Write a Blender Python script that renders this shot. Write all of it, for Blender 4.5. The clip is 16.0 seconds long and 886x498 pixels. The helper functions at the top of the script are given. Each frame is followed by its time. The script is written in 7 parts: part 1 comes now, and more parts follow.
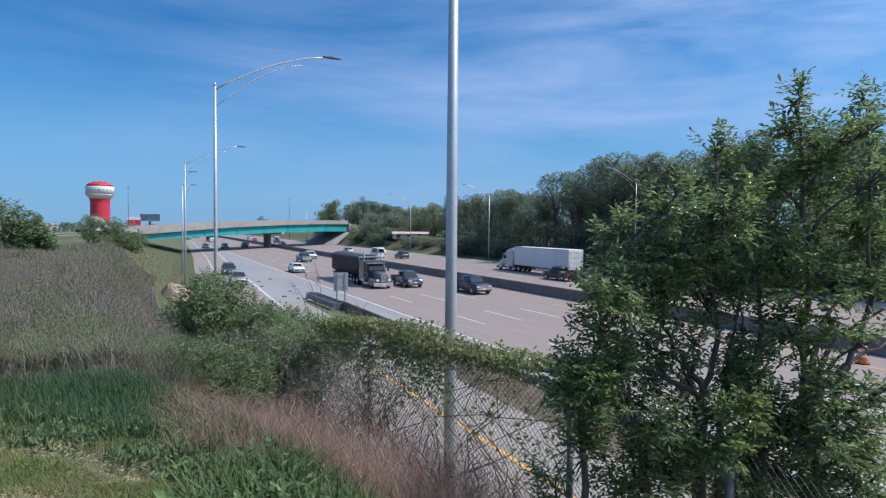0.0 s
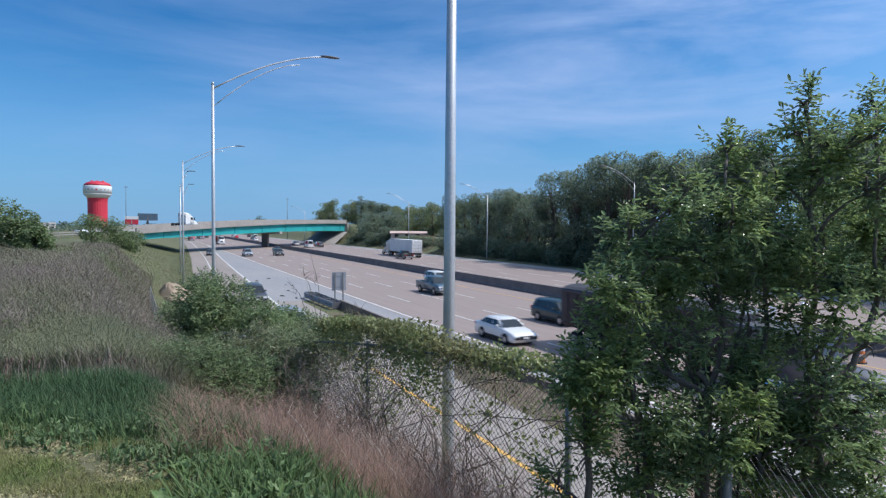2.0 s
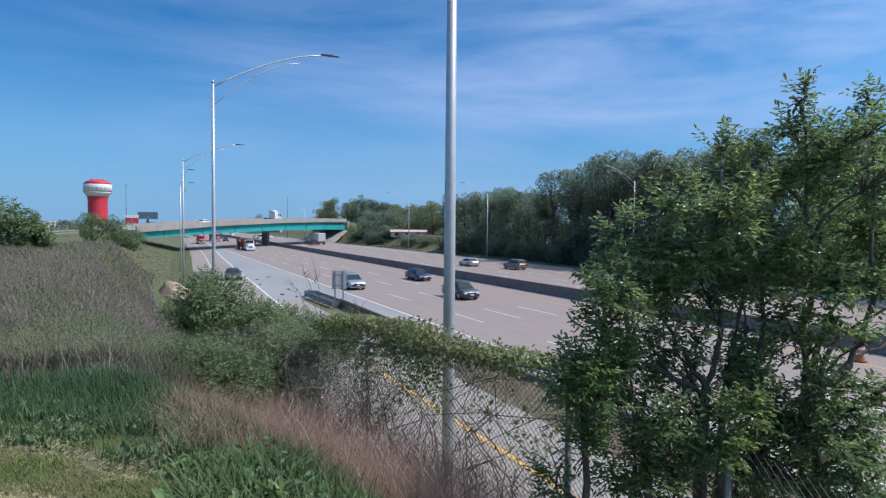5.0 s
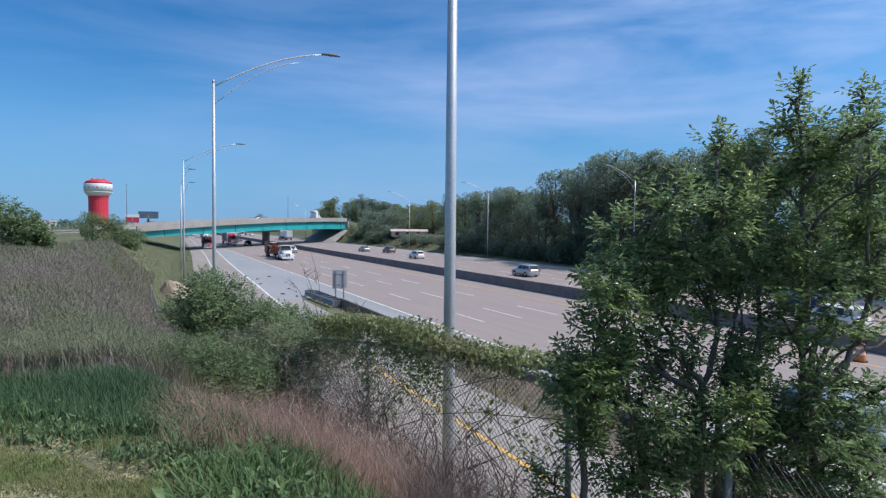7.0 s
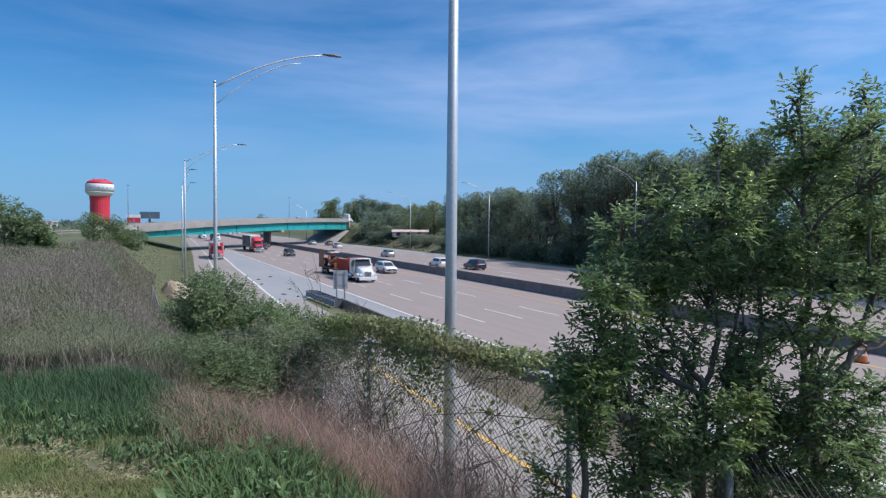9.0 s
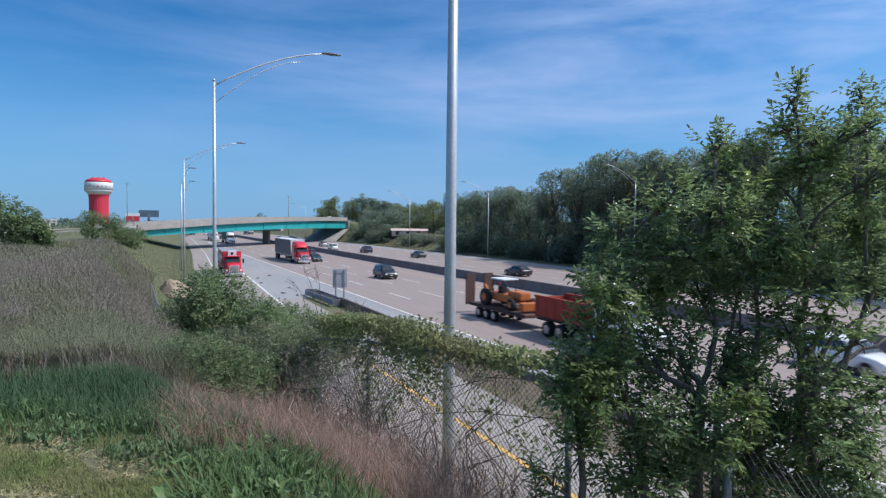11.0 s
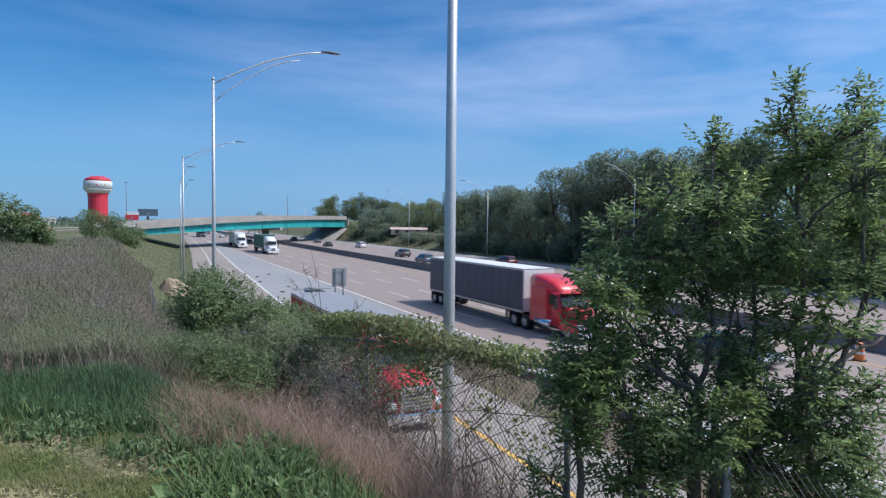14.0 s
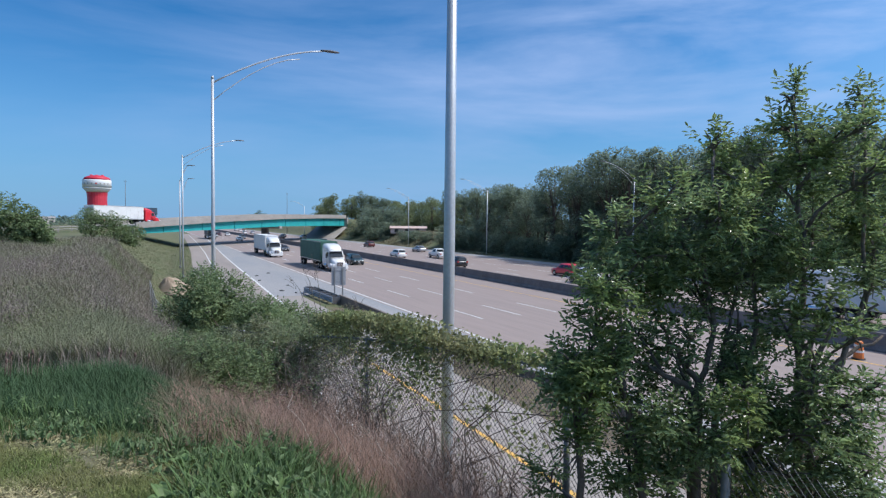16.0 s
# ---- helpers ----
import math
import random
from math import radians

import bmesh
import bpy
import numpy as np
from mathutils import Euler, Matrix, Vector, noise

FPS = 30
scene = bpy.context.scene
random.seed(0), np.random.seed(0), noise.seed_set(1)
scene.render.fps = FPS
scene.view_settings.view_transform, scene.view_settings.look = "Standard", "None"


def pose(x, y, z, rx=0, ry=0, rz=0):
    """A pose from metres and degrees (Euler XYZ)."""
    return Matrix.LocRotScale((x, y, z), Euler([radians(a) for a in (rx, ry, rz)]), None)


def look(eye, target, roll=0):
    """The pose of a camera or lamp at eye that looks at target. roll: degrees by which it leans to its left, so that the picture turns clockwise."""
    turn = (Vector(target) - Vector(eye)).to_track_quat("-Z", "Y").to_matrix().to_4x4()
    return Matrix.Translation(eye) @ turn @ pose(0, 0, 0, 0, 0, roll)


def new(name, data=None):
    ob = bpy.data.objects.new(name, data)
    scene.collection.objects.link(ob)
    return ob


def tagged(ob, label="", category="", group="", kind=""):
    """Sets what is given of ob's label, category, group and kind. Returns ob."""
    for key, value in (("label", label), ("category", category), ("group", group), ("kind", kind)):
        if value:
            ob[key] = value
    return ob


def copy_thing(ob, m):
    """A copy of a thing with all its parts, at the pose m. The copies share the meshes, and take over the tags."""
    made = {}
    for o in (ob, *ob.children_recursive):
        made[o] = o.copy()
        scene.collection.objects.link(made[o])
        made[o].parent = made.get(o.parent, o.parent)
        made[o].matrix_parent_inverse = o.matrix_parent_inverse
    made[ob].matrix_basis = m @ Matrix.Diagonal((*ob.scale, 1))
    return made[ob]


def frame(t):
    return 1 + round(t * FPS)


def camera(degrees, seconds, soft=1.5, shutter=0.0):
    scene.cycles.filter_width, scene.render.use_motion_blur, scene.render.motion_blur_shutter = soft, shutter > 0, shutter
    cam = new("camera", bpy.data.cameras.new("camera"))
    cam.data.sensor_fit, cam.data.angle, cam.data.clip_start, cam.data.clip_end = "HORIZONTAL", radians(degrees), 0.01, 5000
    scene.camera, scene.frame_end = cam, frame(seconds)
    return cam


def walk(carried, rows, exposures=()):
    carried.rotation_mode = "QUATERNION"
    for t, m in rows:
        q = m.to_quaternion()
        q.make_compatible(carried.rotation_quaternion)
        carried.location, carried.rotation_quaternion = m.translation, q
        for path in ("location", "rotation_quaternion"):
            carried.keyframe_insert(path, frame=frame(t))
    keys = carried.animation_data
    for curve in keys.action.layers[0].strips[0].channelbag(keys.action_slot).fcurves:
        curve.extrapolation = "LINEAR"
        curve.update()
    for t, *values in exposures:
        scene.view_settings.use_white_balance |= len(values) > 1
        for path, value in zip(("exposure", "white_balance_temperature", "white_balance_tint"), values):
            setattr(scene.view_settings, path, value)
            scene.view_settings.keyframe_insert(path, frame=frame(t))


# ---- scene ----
cam = camera(71.95, 16.0, soft=1.3, shutter=0.35)
EYE = (0.0, 0.0, 7.116)
HEADING = 25.65
# seconds, turn to the right, tilt down, lean (degrees)
SWAY = [
    (0.0, -0.196, 1.990, 0.485),
    (0.5, -0.081, 2.017, 0.490),
    (1.0, -0.060, 2.017, 0.491),
    (1.5, -0.042, 2.013, 0.488),
    (2.0, -0.024, 2.042, 0.485),
    (2.5, -0.022, 2.102, 0.486),
    (3.0, -0.000, 2.096, 0.492),
    (3.5, -0.000, 2.096, 0.499),
    (4.0, 0.002, 2.102, 0.505),
    (6.5, -0.104, 2.260, 0.520),
    (7.0, -0.081, 2.214, 0.524),
    (7.5, -0.084, 2.176, 0.529),
    (8.0, -0.084, 2.176, 0.537),
    (8.5, -0.140, 2.183, 0.548),
    (9.0, -0.180, 2.170, 0.559),
    (11.5, -0.096, 2.281, 0.649),
    (12.0, -0.101, 2.263, 0.653),
    (12.5, -0.178, 2.337, 0.654),
    (13.0, -0.140, 2.338, 0.656),
    (13.5, -0.070, 2.383, 0.660),
    (14.0, -0.045, 2.377, 0.664),
    (14.5, 0.011, 2.463, 0.663),
    (15.0, 0.004, 2.493, 0.656),
    (15.5, 0.013, 2.533, 0.649),
    (16.0, 0.006, 2.496, 0.645),
]


def eye_pose(turn, tilt, lean):
    a, b = radians(HEADING + turn), radians(tilt)
    way = Vector((math.sin(a) * math.cos(b), math.cos(a) * math.cos(b), -math.sin(b)))
    return look(EYE, Vector(EYE) + way * 10, lean)


walk(cam, [(t, eye_pose(a, b, c)) for t, a, b, c in SWAY])

# ---- daylight ----
SUN_WAY = Vector((0.53, -0.30, 0.80)).normalized()
world = bpy.data.worlds.new("sky")
scene.world = world
world.use_nodes = True
wn, wl = world.node_tree.nodes, world.node_tree.links
for n in list(wn):
    wn.remove(n)
w_out = wn.new("ShaderNodeOutputWorld")
w_bg = wn.new("ShaderNodeBackground")
sky = wn.new("ShaderNodeTexSky")
sky.sky_type = "NISHITA"
sky.sun_disc = False
sky.sun_elevation = math.asin(SUN_WAY.z)
sky.sun_rotation = math.atan2(SUN_WAY.x, SUN_WAY.y)
sky.air_density, sky.dust_density, sky.ozone_density = 1.0, 0.6, 3.0
w_tc = wn.new("ShaderNodeTexCoord")
w_map = wn.new("ShaderNodeMapping")
w_map.inputs["Rotation"].default_value = (radians(6), radians(-8), radians(-HEADING + 4))
w_map.inputs["Scale"].default_value = (0.9, 1.2, 6.0)
w_map.inputs["Location"].default_value = (0.35, 0.8, 0.55)
w_noise = wn.new("ShaderNodeTexNoise")
w_noise.inputs["Scale"].default_value = 1.55
w_noise.inputs["Detail"].default_value = 8
w_noise.inputs["Roughness"].default_value = 0.56
w_noise.inputs["Distortion"].default_value = 0.35
w_ramp = wn.new("ShaderNodeValToRGB")
w_ramp.color_ramp.elements[0].position = 0.43
w_ramp.color_ramp.elements[0].color = (0, 0, 0, 1)
w_ramp.color_ramp.elements[1].position = 0.76
w_ramp.color_ramp.elements[1].color = (0.76, 0.76, 0.76, 1)
w_tint = wn.new("ShaderNodeMixRGB")
w_tint.blend_type = "MULTIPLY"
w_tint.inputs[0].default_value = 1.0
w_tint.inputs[2].default_value = (0.30, 0.88, 1.34, 1)
w_mix = wn.new("ShaderNodeMixRGB")
w_mix.inputs[2].default_value = (4.5, 6.1, 9.9, 1)
wl.new(w_tc.outputs["Generated"], w_map.inputs["Vector"])
wl.new(w_map.outputs["Vector"], w_noise.inputs["Vector"])
wl.new(w_noise.outputs["Fac"], w_ramp.inputs["Fac"])
w_side = wn.new("ShaderNodeVectorMath")   # the veil of cloud thickens towards the sun
w_side.operation = "DOT_PRODUCT"
w_side.inputs[1].default_value = (math.cos(radians(HEADING)), -math.sin(radians(HEADING)), 0)
w_veil = wn.new("ShaderNodeMapRange")
w_veil.inputs["From Min"].default_value, w_veil.inputs["From Max"].default_value = -0.6, 0.55
w_veil.inputs["To Min"].default_value, w_veil.inputs["To Max"].default_value = 0.25, 1.6
w_amount = wn.new("ShaderNodeMath")
w_amount.operation = "MULTIPLY"
wl.new(w_tc.outputs["Generated"], w_side.inputs[0])
wl.new(w_side.outputs["Value"], w_veil.inputs["Value"])
wl.new(w_ramp.outputs["Color"], w_amount.inputs[0])
wl.new(w_veil.outputs[0], w_amount.inputs[1])
wl.new(sky.outputs["Color"], w_tint.inputs[1])
wl.new(w_tint.outputs[0], w_mix.inputs[1])
wl.new(w_amount.outputs[0], w_mix.inputs[0])
w_sep = wn.new("ShaderNodeSeparateXYZ")
wl.new(w_tc.outputs["Generated"], w_sep.inputs[0])
w_low = wn.new("ShaderNodeMapRange")
w_low.interpolation_type = "SMOOTHSTEP"
w_low.inputs["From Min"].default_value, w_low.inputs["From Max"].default_value = -0.05, 0.30
w_low.inputs["To Min"].default_value, w_low.inputs["To Max"].default_value = 0.85, 0.0
wl.new(w_sep.outputs["Z"], w_low.inputs["Value"])
w_haze = wn.new("ShaderNodeMixRGB")
w_haze.inputs[2].default_value = (2.6, 4.75, 8.05, 1)
wl.new(w_low.outputs[0], w_haze.inputs[0])
wl.new(w_mix.outputs[0], w_haze.inputs[1])
# broad glow of sky round the sun, mostly out of view, added to fill shadows
w_near = wn.new("ShaderNodeVectorMath")
w_near.operation = "DOT_PRODUCT"
w_near.inputs[1].default_value = SUN_WAY
w_pos = wn.new("ShaderNodeMath")
w_pos.operation = "MAXIMUM"
w_pos.inputs[1].default_value = 0.0
w_pow = wn.new("ShaderNodeMath")
w_pow.operation = "POWER"
w_pow.inputs[1].default_value = 3.0
w_glare = wn.new("ShaderNodeMixRGB")
w_glare.blend_type = "ADD"
w_glare.inputs[0].default_value = 1.0
w_fill_glow = wn.new("ShaderNodeMixRGB")
w_fill_glow.inputs[1].default_value = (0, 0, 0, 1)
w_fill_glow.inputs[2].default_value = (8.0, 8.6, 9.2, 1)
wl.new(w_tc.outputs["Generated"], w_near.inputs[0])
wl.new(w_near.outputs["Value"], w_pos.inputs[0])
wl.new(w_pos.outputs[0], w_pow.inputs[0])
wl.new(w_pow.outputs[0], w_fill_glow.inputs[0])
wl.new(w_haze.outputs[0], w_glare.inputs[1])
wl.new(w_fill_glow.outputs[0], w_glare.inputs[2])
wl.new(w_glare.outputs[0], w_bg.inputs["Color"])
w_bg.inputs["Strength"].default_value = 0.095
wl.new(w_bg.outputs[0], w_out.inputs["Surface"])

sun = new("sun", bpy.data.lights.new("sun", "SUN"))
sun.data.energy = 3.9
sun.data.angle = radians(0.6)
sun.data.color = (1.0, 0.965, 0.935)
sun.matrix_world = look(SUN_WAY * 300, (0, 0, 0))
scene.view_settings.exposure = 0.0


# ---- materials ----
def material(name, colour, rough=0.7, metal=0.0, vary=0.25, scale=3.0, fine=30.0, bump=0.15, coat=0.0, piece=0.0,
             stretch=(1, 1, 1), second=None, world_space=False, transmit=0.0, glow=0.0, fade=0.45):
    """A surface with two sizes of variation; second: a colour that comes through in patches."""
    m = bpy.data.materials.new(name)
    m.use_nodes = True
    nt = m.node_tree
    ns, ls = nt.nodes, nt.links
    b = ns["Principled BSDF"]
    b.inputs["Roughness"].default_value = rough
    b.inputs["Metallic"].default_value = metal
    b.inputs["Coat Weight"].default_value = coat
    if world_space:
        src = ns.new("ShaderNodeNewGeometry").outputs["Position"]
    else:
        src = ns.new("ShaderNodeTexCoord").outputs["Object"]
    mp = ns.new("ShaderNodeMapping")
    mp.inputs["Scale"].default_value = stretch
    ls.new(src, mp.inputs["Vector"])
    big, small = ns.new("ShaderNodeTexNoise"), ns.new("ShaderNodeTexNoise")
    big.inputs["Scale"].default_value, small.inputs["Scale"].default_value = scale, fine
    big.inputs["Detail"].default_value, small.inputs["Detail"].default_value = 5, 4
    ls.new(mp.outputs[0], big.inputs["Vector"])
    ls.new(mp.outputs[0], small.inputs["Vector"])
    mix = ns.new("ShaderNodeMixRGB")
    c = Vector(colour)
    mix.inputs[1].default_value = (*colour, 1)
    other = Vector(second) if second else c * (1 - 1.2 * vary)
    mix.inputs[2].default_value = (*other, 1)
    rmp = ns.new("ShaderNodeValToRGB")
    rmp.color_ramp.elements[0].position, rmp.color_ramp.elements[1].position = fade - 0.12, fade + 0.22
    ls.new(big.outputs["Fac"], rmp.inputs["Fac"])
    ls.new(rmp.outputs["Color"], mix.inputs[0])
    hsv = ns.new("ShaderNodeHueSaturation")
    ls.new(mix.outputs[0], hsv.inputs["Color"])
    rng = ns.new("ShaderNodeMapRange")
    rng.inputs["From Min"].default_value, rng.inputs["From Max"].default_value = 0.3, 0.7
    rng.inputs["To Min"].default_value, rng.inputs["To Max"].default_value = 1 - vary * 0.8, 1 + vary * 0.8
    ls.new(small.outputs["Fac"], rng.inputs["Value"])
    val = rng.outputs[0]
    if piece:
        gi = ns.new("ShaderNodeNewGeometry")
        r2 = ns.new("ShaderNodeMapRange")
        r2.inputs["To Min"].default_value, r2.inputs["To Max"].default_value = 1 - piece, 1 + piece
        ls.new(gi.outputs["Random Per Island"], r2.inputs["Value"])
        mul = ns.new("ShaderNodeMath")
        mul.operation = "MULTIPLY"
        ls.new(val, mul.inputs[0])
        ls.new(r2.outputs[0], mul.inputs[1])
        val = mul.outputs[0]
    ls.new(val, hsv.inputs["Value"])
    ls.new(hsv.outputs[0], b.inputs["Base Color"])
    if bump:
        bp = ns.new("ShaderNodeBump")
        bp.inputs["Strength"].default_value = bump
        bp.inputs["Distance"].default_value = 0.02
        ls.new(small.outputs["Fac"], bp.inputs["Height"])
        ls.new(bp.outputs[0], b.inputs["Normal"])
    if transmit:
        tr = ns.new("ShaderNodeBsdfTranslucent")
        ls.new(hsv.outputs[0], tr.inputs["Color"])
        mx = ns.new("ShaderNodeMixShader")
        mx.inputs[0].default_value = transmit
        ls.new(b.outputs[0], mx.inputs[1])
        ls.new(tr.outputs[0], mx.inputs[2])
        ls.new(mx.outputs[0], ns["Material Output"].inputs["Surface"])
    if glow:
        b.inputs["Emission Color"].default_value = (*colour, 1)
        b.inputs["Emission Strength"].default_value = glow
    return m


M = {}
M["concrete_road"] = material("worn concrete road", (0.298, 0.237, 0.212), 0.85, vary=0.12, scale=1.6, fine=9, bump=0.0, stretch=(1, 0.02, 1), second=(0.27, 0.218, 0.198), world_space=True)
M["ramp_road"] = material("ramp concrete", (0.31, 0.262, 0.228), 0.85, vary=0.12, scale=0.5, fine=10, bump=0.0, stretch=(1, 0.1, 1), second=(0.26, 0.222, 0.195), world_space=True)
M["shoulder"] = material("grey asphalt shoulder", (0.26, 0.265, 0.272), 0.9, vary=0.15, scale=0.3, fine=7, bump=0.0, stretch=(1, 0.2, 1), second=(0.31, 0.30, 0.295), world_space=True)
M["white_line"] = material("white road paint", (0.72, 0.72, 0.70), 0.7, vary=0.18, scale=4, fine=40, second=(0.5, 0.49, 0.46))
M["yellow_line"] = material("yellow road paint", (0.72, 0.40, 0.06), 0.7, vary=0.18, scale=4, fine=40, second=(0.58, 0.36, 0.12))
# patchy dirt, plus the tone of the barrier's shaded side in the base colour
M["barrier"] = material("dirty concrete in shade tone", (0.20, 0.178, 0.17), 0.9, vary=0.2, scale=0.8, fine=8, second=(0.145, 0.13, 0.125), world_space=True)
M["soil"] = material("weedy soil", (0.085, 0.11, 0.04), 0.95, vary=0.35, scale=0.6, fine=9, bump=0.7, second=(0.15, 0.13, 0.075), world_space=True)
M["steel"] = material("galvanised steel", (0.56, 0.575, 0.59), 0.45, 0.4, vary=0.1, scale=1.5, fine=20, bump=0.04)
M["dark_steel"] = material("weathered steel", (0.16, 0.16, 0.17), 0.6, 0.5, vary=0.25, scale=2, fine=20)
M["old_steel"] = material("weathered grey fence steel", (0.24, 0.245, 0.25), 0.65, 0.3, vary=0.2, scale=2, fine=20)
M["sign_back"] = material("dull aluminium sheet", (0.34, 0.35, 0.37), 0.6, 0.1, vary=0.12, scale=2, fine=20)
M["pale_concrete"] = material("pale new concrete", (0.315, 0.28, 0.25), 0.9, vary=0.12, scale=0.6, fine=8, world_space=True)
M["sand"] = material("tan sandy gravel", (0.38, 0.29, 0.20), 0.95, vary=0.2, scale=0.8, fine=8, bump=0.3, second=(0.30, 0.23, 0.16), world_space=True)
M["dirt"] = material("brown dirt and dead grass", (0.20, 0.15, 0.105), 0.95, vary=0.3, scale=0.5, fine=6, bump=0.5, second=(0.14, 0.115, 0.08), world_space=True)
M["wire"] = material("grey fence wire", (0.085, 0.087, 0.09), 0.65, 0.3, vary=0.2)
M["teal"] = material("teal painted girder", (0.022, 0.35, 0.355), 0.55, vary=0.12, scale=0.3, fine=3, world_space=True)
M["deck"] = material("bridge concrete", (0.34, 0.315, 0.29), 0.9, vary=0.15, scale=0.3, fine=3, world_space=True)


# ---- mesh helpers ----
def part(name, bm, mat, parent=None, label="", smooth=False):
    me = bpy.data.meshes.new(name)
    bm.to_mesh(me)
    bm.free()
    me.materials.append(mat)
    if smooth:
        for p in me.polygons:
            p.use_smooth = True
    ob = new(name, me)
    if parent is not None:
        ob.parent = parent
    if label:
        tagged(ob, label)
    return ob


def empty(name, m=None, label="", category="", group=""):
    ob = new(name)
    ob.empty_display_size = 0.2
    if m is not None:
        ob.matrix_world = m
    return tagged(ob, label, category, group)


def raw(name, verts, faces, mat, parent=None, label="", smooth=False):
    """A mesh from arrays of corners and equal-sided faces."""
    verts, faces = np.asarray(verts, dtype=np.float32), np.asarray(faces, dtype=np.int32)
    me = bpy.data.meshes.new(name)
    k = faces.shape[1]
    me.vertices.add(len(verts))
    me.vertices.foreach_set("co", verts.ravel())
    me.loops.add(faces.size)
    me.loops.foreach_set("vertex_index", faces.ravel())
    me.polygons.add(len(faces))
    me.polygons.foreach_set("loop_start", np.arange(0, faces.size, k, dtype=np.int32))
    me.polygons.foreach_set("loop_total", np.full(len(faces), k, dtype=np.int32))
    me.update(calc_edges=True)
    me.validate()
    me.materials.append(mat)
    me.polygons.foreach_set("use_smooth", np.full(len(faces), smooth, dtype=bool))
    ob = new(name, me)
    if parent is not None:
        ob.parent = parent
    if label:
        tagged(ob, label)
    return ob


def box(bm, c, s, bevel=0.0, rz=0.0):
    m = Matrix.Translation(c) @ Matrix.Rotation(rz, 4, "Z") @ Matrix.Diagonal((*s, 1))
    r = bmesh.ops.create_cube(bm, size=1, matrix=m)
    if bevel:
        es = list({e for v in r["verts"] for e in v.link_edges})
        bmesh.ops.bevel(bm, geom=es, offset=bevel, segments=2, affect="EDGES", profile=0.6)
    return bm


def tube(bm, pts, radii, n=8, caps=True):
    pts = [Vector(p) for p in pts]
    if not hasattr(radii, "__len__"):
        radii = [radii] * len(pts)
    rings, side = [], None
    for i, p in enumerate(pts):
        d = (pts[min(i + 1, len(pts) - 1)] - pts[max(i - 1, 0)]).normalized()
        if side is None:
            side = d.orthogonal().normalized()
        side = (side - d * side.dot(d)).normalized()
        up = d.cross(side)
        rings.append([bm.verts.new(p + radii[i] * (side * math.cos(2 * math.pi * k / n) + up * math.sin(2 * math.pi * k / n))) for k in range(n)])
    for a, b in zip(rings, rings[1:]):
        for k in range(n):
            f = bm.faces.new((a[k], a[(k + 1) % n], b[(k + 1) % n], b[k]))
            f.smooth = True
    if caps:
        bm.faces.new(rings[0][::-1])
        bm.faces.new(rings[-1])
    return bm


def loft(bm, rings, close=True):
    """Skin between rings of equally many points."""
    vs = [[bm.verts.new(p) for p in r] for r in rings]
    n = len(vs[0])
    for a, b in zip(vs, vs[1:]):
        for k in range(n):
            bm.faces.new((a[k], a[(k + 1) % n], b[(k + 1) % n], b[k]))
    if close:
        bm.faces.new(vs[0][::-1])
        bm.faces.new(vs[-1])
    return bm


def smooth01(x):
    x = np.clip(x, 0, 1)
    return x * x * (3 - 2 * x)


# ---- ground ----
def ramp_left(y):
    return np.interp(y, [-500, 30, 69, 102, 144, 195, 300, 420, 900], [6.3, 6.3, 7.1, 8.7, 10.8, 12.8, 16.0, 18.5, 18.5])


def ramp_right(y):
    return np.interp(y, [-500, 40, 56, 75, 97, 131, 157, 230, 330, 900], [10.0, 10.0, 10.3, 11.1, 11.9, 13.4, 14.7, 18.4, 18.5, 18.5])


BR_A, BR_D = Vector((38.0, 204.0, 0)), Vector((33.0, 40.0, 0)).normalized()   # the overpass crosses on this line


def bridge_point(x):
    return BR_A + BR_D * ((x - BR_A.x) / BR_D.x)


def bridge_deck(x):
    """Height of the overpass roadway at that place across the valley."""
    return np.interp(x, [-200, -60, -17, -9, -3, 19, 40, 73, 130, 300], [5.0, 4.8, 4.95, 5.4, 5.85, 7.2, 8.1, 8.7, 7.6, 5.0])


